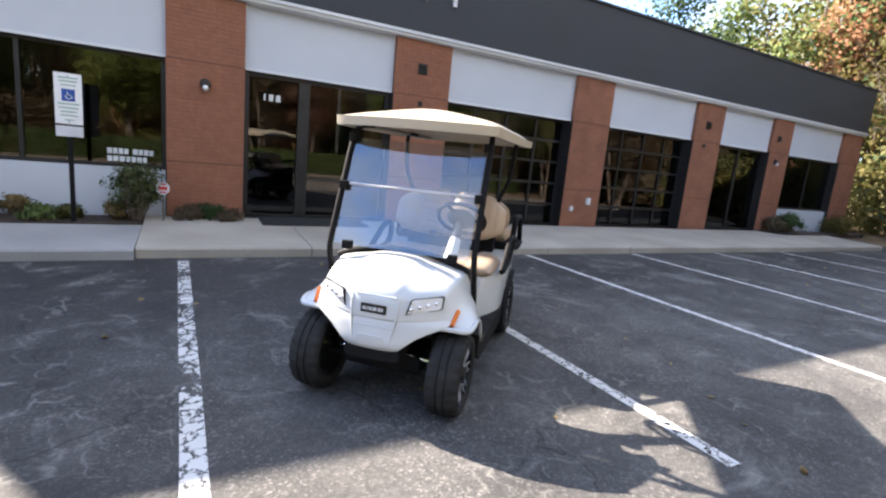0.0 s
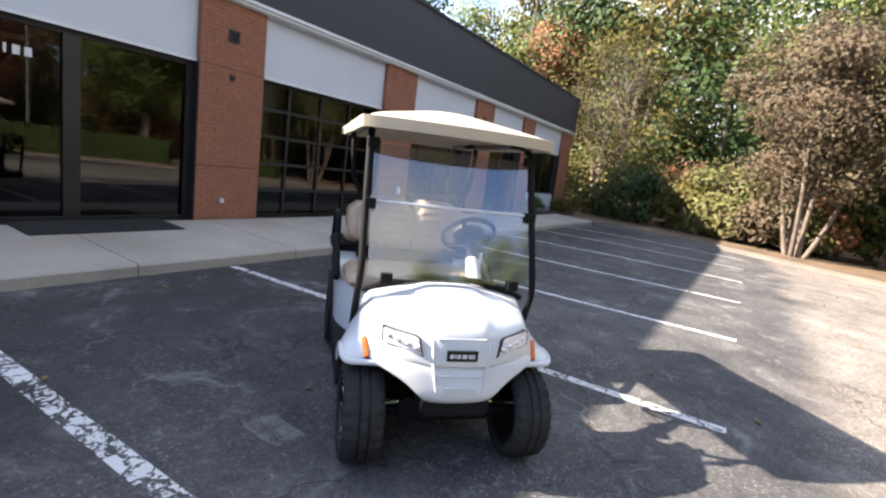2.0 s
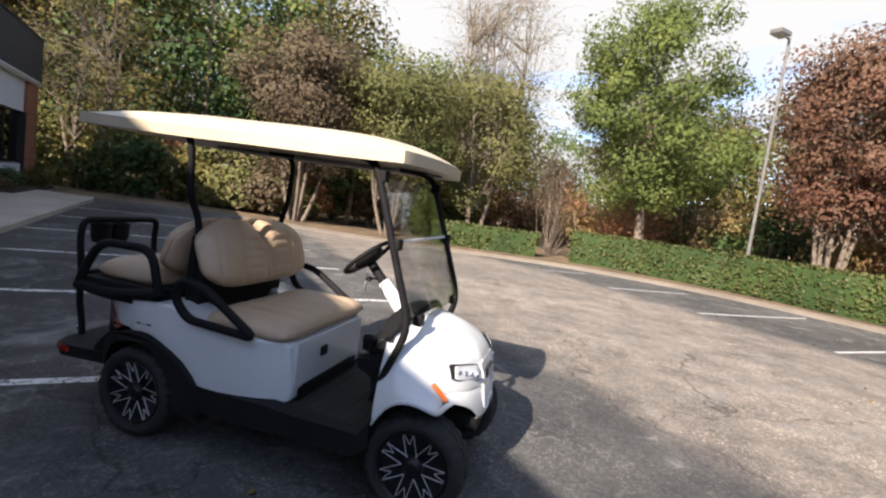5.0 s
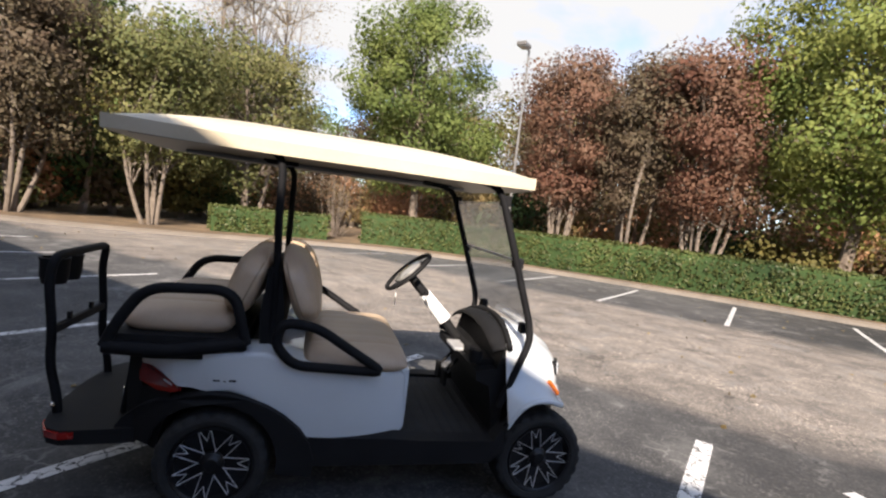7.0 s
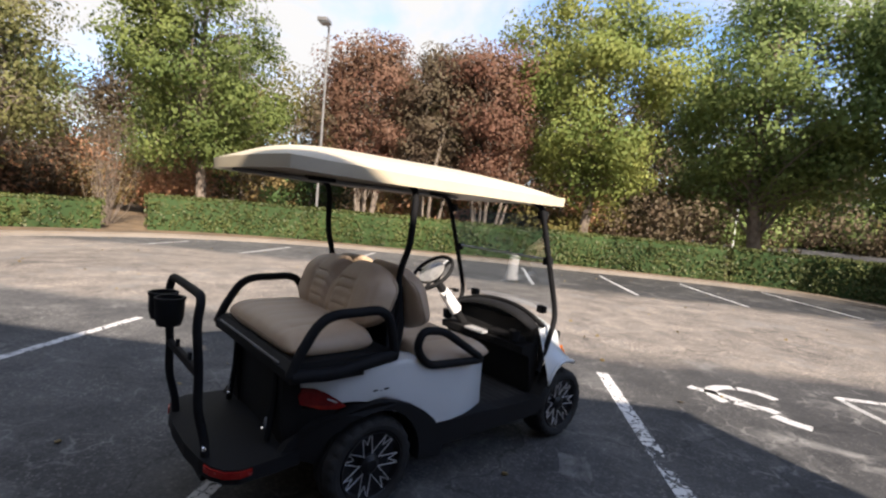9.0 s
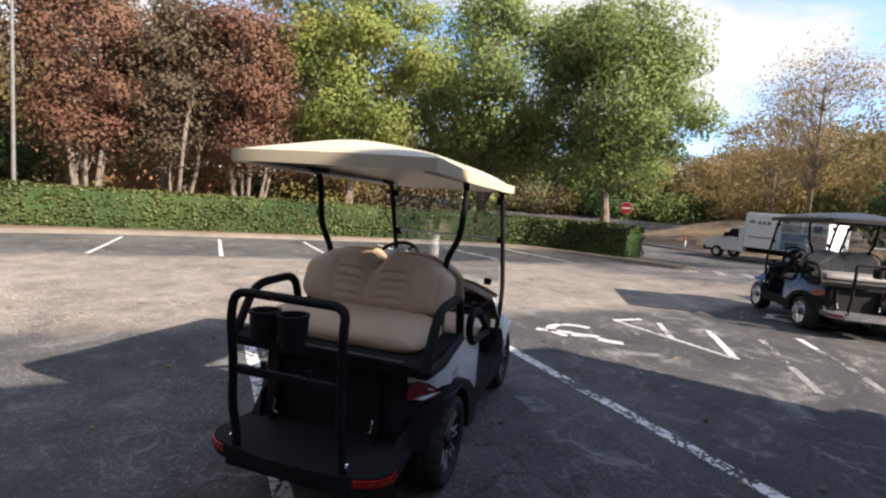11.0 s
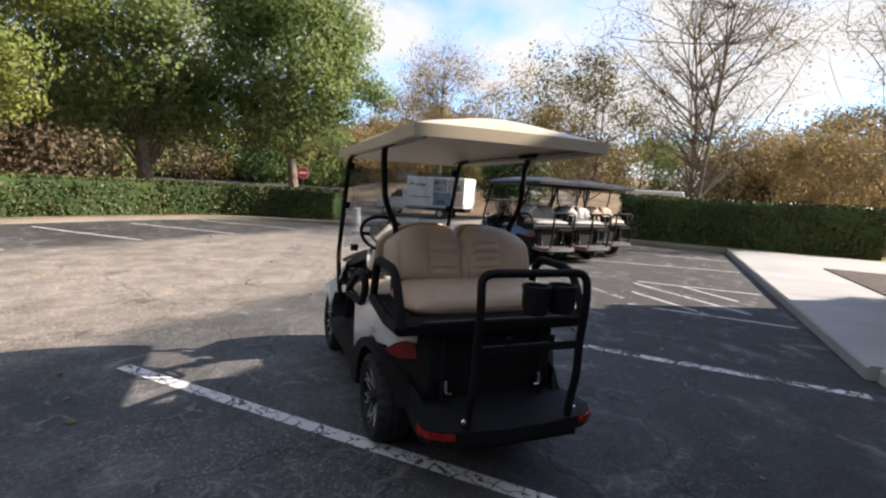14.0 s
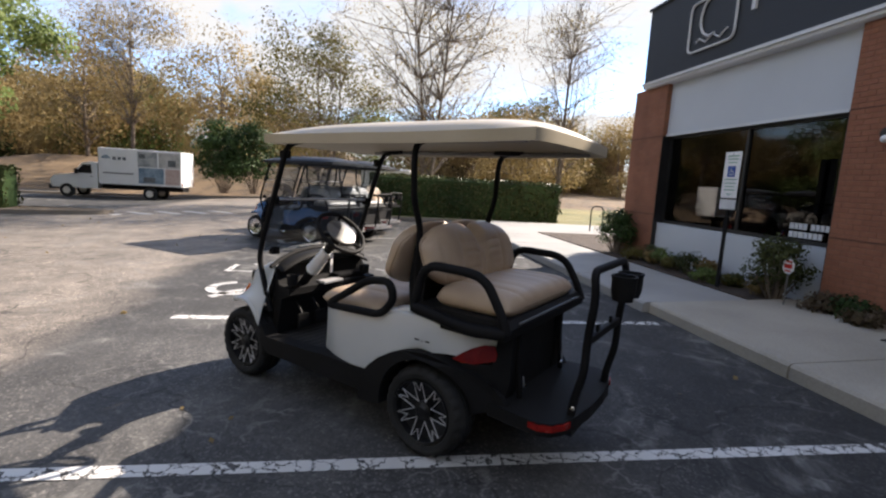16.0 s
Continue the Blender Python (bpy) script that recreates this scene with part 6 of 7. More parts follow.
tree("oak", -16.6, -13.4, 0.1, 13.0, 4.0, "green", "tall green oak by the entrance drive", 27, clear=0.24, leaves=42560, size=0.130, clumps=100, clump=0.7, girth=0.24)
# west side
tree("tree", -17.2, 6.3, 0.1, 11.5, 4.6, "tan", "bare autumn tree with a few tan leaves", 30, trunks=2, clear=0.22, leaves=5200, size=0.065, clumps=120, twigs=90, clump=0.75, girth=0.16, shape="vase")
tree("tree", -15.9, 12.2, 0.1, 9.5, 2.6, "tan", "slim bare tree beside the hedge", 31, clear=0.3, leaves=1200, size=0.06, clumps=70, twigs=90, clump=0.6, girth=0.12, shape="vase")
tree("tree", -19.5, 1.4, 0.1, 8.5, 3.4, "olive", "thin-leaved yellow-green tree behind the carts", 32, trunks=2, clear=0.2, leaves=12768, size=0.084, clumps=80, twigs=60, girth=0.13)
tree("tree", -35.0, -13.5, 2.0, 12.5, 4.2, "tan", "bare tan tree on the bank", 33, clear=0.2, leaves=8000, size=0.11, clumps=90, twigs=70, clump=0.9, girth=0.16, shape="vase")
tree("tree", -36.5, -8.0, 2.0, 10.0, 4.5, "tan", "tan autumn tree on the bank", 34, clear=0.15, leaves=7000, size=0.144, clumps=80, clump=0.8)
tree("tree", -40.0, -19.0, 2.0, 10.0, 4.5, "tan", "tan autumn tree on the far bank", 35, clear=0.15, leaves=9000, size=0.156, clumps=80, clump=0.8)
for k, (x, y) in enumerate(((-24.6, -5.4), (-24.2, -3.4))):
    shrub(x - 4, y, 0.3, 4.4, 1.7, "dark", "dense dark evergreen shrub on the bank", 40 + k, 6000, 0.13, 60)
tree("tree", -26.0, 14.0, 0.1, 6.0, 4.0, "tan", "low tan tree behind the hedge", 44, trunks=3, clear=0.1, leaves=21280, size=0.104, clumps=70)


def woods(name, spots, seed, materials, label, size=0.21, per=5200):
    """Far trees that stand too close to be told apart: trunks and many leaf clumps."""
    rng = np.random.default_rng(seed)
    root = new(name)
    tagged(root, label, "woods", kind="stuff")
    bm = bmesh.new()
    groups = {k: ([], []) for k in materials}
    for x, y, h, r in spots:
        key = materials[rng.integers(len(materials))]
        base = 0.0
        limb(bm, (x, y, base - 0.3), (x + rng.normal(0, 0.5), y + rng.normal(0, 0.5), h * 0.9), 0.17, 0.04, rng, 0.03, 5, 6)
        for _ in range(26):
            p = rng.normal(0, 1, 3)
            p /= max(np.linalg.norm(p), 0.6)
            c = np.array([x, y, h * 0.56]) + p * np.array([r, r, h * 0.42])
            groups[key][0].append(c)
            groups[key][1].append(rng.uniform(0.7, 1.25) * r * 0.33)
    part("trunks", bm, M["bark"], root)
    for key, (cs, sp) in groups.items():
        if cs:
            me = leaf_mesh("foliage", cs, sp, int(per * len(cs) / 26), size, rng, cull=lambda q: q[:, 2] > 0.2)
            me.materials.append(M[key])
            new("foliage", me).parent = root
    return root


rng = np.random.default_rng(5)
spots = [(31 + 5.5 * (k % 3) + rng.uniform(-1.2, 1.2), -17 + 3.4 * (k // 3) + rng.uniform(-1.5, 1.5), rng.uniform(12.5, 17.0) - 4.5 * smoothstep(-4, -11, -17 + 3.4 * (k // 3)), rng.uniform(2.6, 3.8)) for k in range(39)]
woods("woods_east", spots, 51, ["green", "olive", "yellow", "green", "dark"], "dense green and yellow autumn woods beyond the lot")
spots = [(25.5 + rng.uniform(-1.5, 2), -23.4 + 1.9 * k, rng.uniform(2.2, 4.4), rng.uniform(1.4, 2.2)) for k in range(20)]
spots += [(22.6 + rng.uniform(-0.6, 0.8), -6.5 + 1.35 * k, rng.uniform(1.5, 3.4), rng.uniform(1.0, 1.5)) for k in range(9)]
woods("undergrowth_east", spots, 52, ["olive", "moss", "dark", "orange", "brown", "moss"], "mixed undergrowth under the trees", 0.15, 3000)
spots = [(-22 + 3.4 * k + rng.uniform(-1.2, 1.2), -30 + rng.uniform(-5, 5), rng.uniform(7, 11.5), rng.uniform(2.6, 3.8)) for k in range(20)]
spots += [(-18 + 3.6 * k + rng.uniform(-1.2, 1.2), -40 + rng.uniform(-3, 3), rng.uniform(10, 14), rng.uniform(3.0, 4.0)) for k in range(17)]
woods("woods_south", spots, 53, ["olive", "green", "tan", "brown", "olive"], "mixed autumn woods beyond the hedge")
spots = [(-8 + 1.9 * k + rng.uniform(-0.8, 0.8), -19.5 + rng.uniform(-2, 2), rng.uniform(1.8, 3.8), rng.uniform(1.3, 2.0)) for k in range(18)]
woods("undergrowth_south", spots, 54, ["olive", "brown", "orange", "dark", "tan"], "brown and olive undergrowth behind the hedge", 0.14, 2600)
spots = [(-52 + rng.uniform(-6, 6), -44 + 4.6 * k, rng.uniform(7, 12), rng.uniform(3, 4.5)) for k in range(24)]
woods("woods_west", spots, 55, ["tan", "olive", "tan", "green", "tan"], "far autumn woods beyond the bank", 0.19, 8000)

spots = [(-26 - 2.3 * k + rng.uniform(-1.5, 1.5), -66 + 1.7 * k + rng.uniform(-3, 3), rng.uniform(9, 15), rng.uniform(3.2, 4.6)) for k in range(24)]
woods("woods_southwest", spots, 56, ["green", "olive", "dark", "olive", "tan"], "dense green woods beyond the access road", 0.3, 5200)
spots = [(-25 - 2.1 * k + rng.uniform(-1.0, 1.0), -61 + 1.6 * k + rng.uniform(-2, 2), rng.uniform(3.4, 6.0), rng.uniform(2.2, 3.2)) for k in range(24)]
woods("undergrowth_southwest", spots, 57, ["olive", "green", "dark", "brown"], "undergrowth at the edge of the far woods", 0.24, 3000)


# ---- things on and round the building ----
def vent(x, z, w, label="dark square vent set in the brick pillar"):
    root = tagged(new("wall_vent"), label, "vent", "wall vents")
    root.location = (x, 9.688, z)
    bm = bmesh.new()
    for a, b, c, d in ((-w, -w, w, -w + 0.02), (-w, w - 0.02, w, w), (-w, -w + 0.02, -w + 0.02, w - 0.02), (w - 0.02, -w + 0.02, w, w - 0.02)):
        box(bm, a, -0.012, b, c, 0.012, d)
    part("frame", bm, M["frame"], root)
    part("backing", boxed(-w + 0.02, 0.002, -w + 0.02, w - 0.02, 0.010, w - 0.02), M["black"], root)
    n = max(int(w * 2 / 0.035), 2)
    for k in range(n):
        z0 = -w + 0.02 + (2 * w - 0.04) * (k + 0.3) / n
        part("slat", boxed(-w + 0.02, -0.008, z0, w - 0.02, 0.001, z0 + 0.012), M["frame"], root)


def wall_lamp(x, z):
    root = tagged(new("wall_lamp"), "round grey bulkhead lamp on the brick pillar", "wall lamp", "wall lamps")
    root.location = (x, 9.69, z)
    bm = bmesh.new()
    lathe(bm, [(0.0, 0.0), (0.085, 0.0), (0.085, -0.05), (0.07, -0.075), (0.0, -0.08)], 20, "y")
    part("housing", bm, M["frame"], root, smooth=True)
    bm = bmesh.new()
    bmesh.ops.create_uvsphere(bm, u_segments=16, v_segments=8, radius=0.048, matrix=Matrix.Translation((0, -0.07, -0.062)))
    part("globe", bm, M["lens"], root, "frosted glass globe", smooth=True)


for x, z, w in ((4.15, 3.26, 0.10), (4.15, 2.60, 0.045), (13.15, 3.20, 0.10), (13.1, 2.62, 0.045), (16.75, 3.18, 0.09)):
    vent(x, z, w)
for x, z in ((0.30, 2.40), (16.75, 2.45)):
    wall_lamp(x, z)
for x, z, w in ((8.45, 0.66, 0.045), (8.98, 0.86, 0.065), (4.05, 0.55, 0.03)):
    root = tagged(new("outlet_box"), "small pale electrical box on the brick pillar", "outlet", "outlet boxes")
    root.location = (x, 9.67, z)
    part("box", boxed(-w, -0.02, -w * 1.3, w, 0.03, w * 1.3), M["pale_plastic"], root, bevel=0.008)
    part("cover", boxed(-w * 0.7, -0.026, -w, w * 0.7, -0.018, w), M["trim"], root)

mat_ob = tagged(part("door_mat", boxed(1.15, 8.98, 0.0, 3.02, 9.72, 0.012), M["rubber"], bevel=0.004), "black rubber door mat on the pavement", "door mat")
mat_ob.matrix_world = pose(0, 0, 0.206, 1.6, 0, 0) @ Matrix.Identity(4)
mat_ob.matrix_world = Matrix.Translation((2.08, 9.35, 0.223)) @ pose(0, 0, 0, 2.4, 0, 0) @ Matrix.Translation((-2.08, -9.35, 0))

# bars in place of the door's number and the window's lettering
root = tagged(new("door_number"), "white number bars on the dark door glass", "sign")
root.location = (1.40, 9.915, 2.345)
for k, w in enumerate((0.03, 0.075, 0.075)):
    x = (-0.15, -0.04, 0.08)[k]
    part("bar", boxed(x - w / 2, -0.003, -0.055, x + w / 2, 0.003, 0.055), M["trim"], root)
root = tagged(new("window_lettering"), "two rows of white bars on the shop window", "sign")
root.location = (-0.78, 9.90, 1.16)
for z, row in ((0.055, (0.065, 0.055, 0.06, 0.055, 0.0, 0.065, 0.055, 0.06, 0.055)), (-0.065, (0.065, 0.065, 0.075, 0.055, 0.06, 0.065, 0.055))):
    x = -0.30
    for w in row:
        if w:
            part("bar", boxed(x, -0.003, z - 0.042, x + w, 0.003, z + 0.042), M["trim"], root)
        x += (w or 0.03) + 0.016
root = tagged(new("parapet_sign"), "raised white outline and letter-sized bars on the parapet", "sign")
root.location = (0, 9.60, 0)
bm = bmesh.new()
tube(bm, rounded([(-3.62, 0, 4.18), (-2.42, 0, 4.18), (-2.42, 0, 5.05), (-3.62, 0, 5.05)], 0.15, 4, True), 0.022, 8, True)
part("outline", bm, M["pale_plastic"], root)
bm = bmesh.new()
tube(bm, [(-3.02 + 0.30 * math.cos(radians(a)), 0, 4.72 + 0.34 * math.sin(radians(a))) for a in range(50, 300, 14)], 0.022, 8)
part("curl", bm, M["pale_plastic"], root)
bm = bmesh.new()
tube(bm, [(-3.40 + 0.09 * k, 0, 4.34 + 0.05 * math.sin(k * 1.6)) for k in range(10)], 0.014, 8)
part("flourish", bm, M["pale_plastic"], root)
x = -2.08
for w, gap in ((0.40, 0.16), (0.42, 0.16), (0.40, 0.16), (0.40, 0.55), (0.42, 0.16), (0.44, 0.16), (0.40, 0.16), (0.40, 0.7), (0.42, 0.2), (0.42, 0.2), (0.42, 0.2)):
    bm = bmesh.new()
    box(bm, x, -0.02, 4.50, x + 0.075, 0.025, 5.02)
    box(bm, x + 0.076, -0.02, 4.945, x + w, 0.025, 5.02)
    part("letter_bar", bm, M["pale_plastic"], root)
    x += w + gap


def parking_sign():
    root = tagged(new("accessible_parking_sign"), "white and blue accessible parking sign on a metal post", "sign")
    root.location = (-1.42, 9.12, 0.17)
    root.rotation_euler = (0, 0, radians(2))
    bm = bmesh.new()
    prism(bm, [(-0.03, -0.012), (0.03, -0.012), (0.03, 0.012), (0.018, 0.012), (0.018, 0.0), (-0.018, 0.0), (-0.018, 0.012), (-0.03, 0.012)], "z", -0.1, 2.06)
    part("post", bm, M["tube"], root)
    bm = bmesh.new()
    box(bm, -0.155, -0.022, 1.39, 0.155, -0.016, 2.07)
    plate = part("plate", bm, M["paper"], root, "white plate with a green line border")
    part("lower_plate", boxed(-0.155, -0.022, 1.22, 0.155, -0.016, 1.365), M["pale_plastic"], root)
    blue = part("blue_square", boxed(-0.075, -0.025, 1.70, 0.075, -0.0215, 1.86), M["sign_blue"], plate)
    bm = bmesh.new()
    ring = [(0.005 + 0.036 * math.cos(radians(a)), -0.0265, 1.765 + 0.036 * math.sin(radians(a))) for a in range(150, 380, 23)]
    tube(bm, ring, 0.006, 6)
    tube(bm, [(-0.01, -0.0265, 1.825), (-0.006, -0.0265, 1.785), (0.03, -0.0265, 1.782), (0.045, -0.0265, 1.745)], 0.006, 6)
    part("pictogram", bm, M["trim"], plate)
    for z, w, h in ((2.00, 0.11, 0.018), (1.955, 0.10, 0.018), (1.905, 0.085, 0.014), (1.655, 0.12, 0.016), (1.60, 0.11, 0.016), (1.55, 0.09, 0.016), (1.50, 0.10, 0.016), (1.44, 0.05, 0.014)):
        part("text_bar", boxed(-w, -0.0245, z, w, -0.0215, z + h), M["sign_green"], plate)
    for z in (1.42, 2.03):
        bm = bmesh.new()
        bmesh.ops.create_uvsphere(bm, u_segments=8, v_segments=6, radius=0.012, matrix=Matrix.Translation((0, -0.022, z)))
        part("bolt", bm, M["chrome"], root)


M.update(
    cart_metal=surface("galvanised_steel", (0.14, 0.14, 0.14), (0.24, 0.24, 0.24), 0.5, 8, 60, 0.1, metal=0.6),
    sign_blue=surface("sign_blue", (0.012, 0.06, 0.30), (0.02, 0.09, 0.38), 0.4, 8, 60, 0.0),
    sign_green=surface("sign_green", (0.18, 0.36, 0.28), (0.25, 0.42, 0.34), 0.5, 8, 60, 0.0),
    sign_red=surface("sign_red", (0.42, 0.02, 0.018), (0.52, 0.035, 0.03), 0.4, 8, 60, 0.0),
    truck_white=surface("white_truck_paint", (0.68, 0.69, 0.70), (0.76, 0.77, 0.78), 0.35, 1.5, 50, 0.02),
    tan_wall=surface("distant_brown_brick", (0.15, 0.085, 0.055), (0.21, 0.125, 0.08), 0.9, 1, 10, 0.1, space="World"),
    grey_pole=surface("grey_painted_pole", (0.10, 0.097, 0.093), (0.15, 0.145, 0.14), 0.5, 5, 60, 0.05),
)
parking_sign()

root = tagged(new("yard_sign"), "small white and red yard sign on a stake", "sign")
root.location = (-0.30, 9.22, 0.17)
bm = bmesh.new()
prism(bm, [(0.095 * math.cos(radians(22.5 + 45 * k)), 0.55 + 0.105 * math.sin(radians(22.5 + 45 * k))) for k in range(8)], "y", -0.012, -0.004)
part("plate", bm, M["pale_plastic"], root)
part("bar", boxed(-0.06, -0.015, 0.525, 0.06, -0.0118, 0.58), M["sign_red"], root)
part("bar", boxed(-0.045, -0.015, 0.60, 0.045, -0.0118, 0.625), M["sign_red"], root)
part("bar", boxed(-0.045, -0.015, 0.48, 0.045, -0.0118, 0.502), M["sign_red"], root)
part("stake", boxed(-0.01, -0.003, -0.1, 0.01, 0.006, 0.5), M["grey_pole"], root)

# planting beds
shrub(-0.66, 9.42, 0.18, 0.88, 0.36, "hedge", "rounded green shrub under the shop window", 70, 3200, 0.035, 50)
shrub(-5.05, 9.38, 0.18, 0.95, 0.40, "dark", "dark shrub at the building's corner", 71, 3200, 0.04, 50)
for k, (x, h, r, leaf) in enumerate(((0.05, 0.26, 0.22, "brown"), (0.38, 0.24, 0.24, "dark"), (0.68, 0.2, 0.2, "brown"))):
    shrub(x, 9.46 - 0.1 * (k == 2), 0.18, h, r, leaf, "low dark purplish shrub at the brick pillar", 72 + k, 1500, 0.03, 24)
rs = np.random.default_rng(9)
for k in range(11):
    x = -4.2 + 0.33 * k + rs.uniform(-0.1, 0.1)
    if abs(x + 1.42) < 0.12:
        x -= 0.2
    shrub(x, 9.36 + rs.uniform(-0.14, 0.14), 0.18, rs.uniform(0.16, 0.34), rs.uniform(0.15, 0.26), ("olive", "hedge", "tan", "green")[k % 4], "low yellow-green plant in the mulch bed", 80 + k, 700, 0.035, 18, "plant", "bed_plant")
shrub(17.6, 9.36, 0.22, 0.62, 0.42, "dark", "dark shrub in the far mulch bed", 95, 1800, 0.05, 36)
shrub(16.9, 9.40, 0.22, 0.45, 0.35, "brown", "low brownish shrub in the far mulch bed", 96, 1200, 0.05, 26)
shrub(20.6, 9.30, 0.22, 0.6, 0.45, "olive", "olive shrub at the building's far end", 97, 1500, 0.05, 30)


# ---- things round the lot ----
def lamp_post(x, y, h):
    root = tagged(new("street_lamp"), "tall grey parking-lot lamp on a square pole", "street lamp")
    root.location = (x, y, 0.1 + grade(x, y))
    bm = bmesh.new()
    lathe(bm, [(0.0, -0.1), (0.24, -0.1), (0.24, 0.62), (0.21, 0.66), (0.0, 0.66)], 20, "z")
    part("footing", bm, M["concrete"], root)
    bm = bmesh.new()
    tube(bm, [(0, 0, 0.6), (0, 0, h - 0.1)], [0.062, 0.045], 12)
    part("pole", bm, M["grey_pole"], root)
    bm = bmesh.new()
    tube(bm, [(0, 0, h - 0.15), (0, 0.35, h - 0.08)], 0.035, 8)
    part("arm", bm, M["grey_pole"], root)
    part("head", boxed(-0.20, 0.25, h - 0.16, 0.20, 0.85, h), M["grey_pole"], root, bevel=0.03)
    part("diffuser", boxed(-0.16, 0.32, h - 0.185, 0.16, 0.78, h - 0.158), M["lens"], root)


lamp_post(8.95, -12.95, 8.9)


def no_entry_sign(x, y):
    root = tagged(new("no_entry_sign"), "round red sign with a white bar on a metal post", "sign")
    root.location = (x, y, grade(x, y))
    root.rotation_euler = (0, 0, radians(128))
    part("post", boxed(-0.03, 0.0, -0.2, 0.03, 0.03, 2.75), M["cart_metal"], root)
    bm = bmesh.new()
    lathe(bm, [(0.0, -0.012), (0.41, -0.012), (0.41, -0.004), (0.0, -0.004)], 32, "y", (0, 0, 2.5))
    part("rim", bm, M["paper"], root)
    bm = bmesh.new()
    lathe(bm, [(0.0, -0.016), (0.385, -0.016), (0.385, -0.0125), (0.0, -0.0125)], 32, "y", (0, 0, 2.5))
    part("plate", bm, M["sign_red"], root)
    part("bar", boxed(-0.27, -0.02, 2.44, 0.27, -0.0165, 2.56), M["paper"], root)


no_entry_sign(-22.7, -18.3)
root = tagged(new("survey_stake"), "short pale stake with an orange top in the grass", "stake")
root.location = (-27.6, -17.2, hill(-27.6, -17.2))
part("shaft", boxed(-0.03, -0.02, -0.1, 0.03, 0.02, 0.62), M["paper"], root)
part("top", boxed(-0.035, -0.025, 0.62, 0.035, 0.025, 0.86), M["amber"], root)
for x, y in ((-9.65, -25.9), (-14.6, -27.5)):
    root = tagged(new("marker_post"), "plain white marker post in the woods' edge", "post")
    root.location = (x, y, 0.1)
    bm = bmesh.new()
    tube(bm, [(0, 0, -0.2), (0, 0, 3.3)], 0.055, 10)
    part("shaft", bm, M["pale_plastic"], root)
    bm = bmesh.new()
    lathe(bm, [(0.0, 3.3), (0.085, 3.3), (0.06, 3.36), (0.0, 3.38)], 10, "z")
    part("cap", bm, M["pale_plastic"], root)


def bike_rack(x, y):
    root = tagged(new("bike_rack"), "dark metal hoop bicycle rack on the path", "bike rack", "bike racks")
    root.location = (x, y, 0.165)
    bm = bmesh.new()
    tube(bm, rounded([(0, -0.22, -0.05), (0, -0.22, 0.86), (0, 0.22, 0.86), (0, 0.22, -0.05)], 0.2, 6), 0.024, 10)
    part("hoop", bm, M["tube"], root, smooth=True)
    for y0 in (-0.22, 0.22):
        bm = bmesh.new()
        lathe(bm, [(0.0, 0.0), (0.06, 0.0), (0.06, 0.012), (0.0, 0.014)], 14, "z", (0, y0, 0))
        part("foot_plate", bm, M["cart_metal"], root)


bike_rack(-10.6, 11.6)
bike_rack(-10.0, 12.3)


M.update(
    photo_grey=surface("faded_grey_print", (0.20, 0.22, 0.23), (0.42, 0.43, 0.42), 0.5, 2.2, 9, 0.0),
    photo_pale=surface("faded_pale_print", (0.30, 0.30, 0.28), (0.55, 0.54, 0.52), 0.5, 2.6, 9, 0.0),
    photo_blue=surface("faded_blue_print", (0.10, 0.16, 0.22), (0.26, 0.34, 0.42), 0.5, 2.0, 8, 0.0),
    photo_rose=surface("faded_rose_print", (0.40, 0.29, 0.26), (0.56, 0.46, 0.42), 0.5, 2.4, 8, 0.0),
    photo_dark=surface("dark_print", (0.07, 0.08, 0.09), (0.14, 0.15, 0.16), 0.5, 4, 12, 0.0),
)


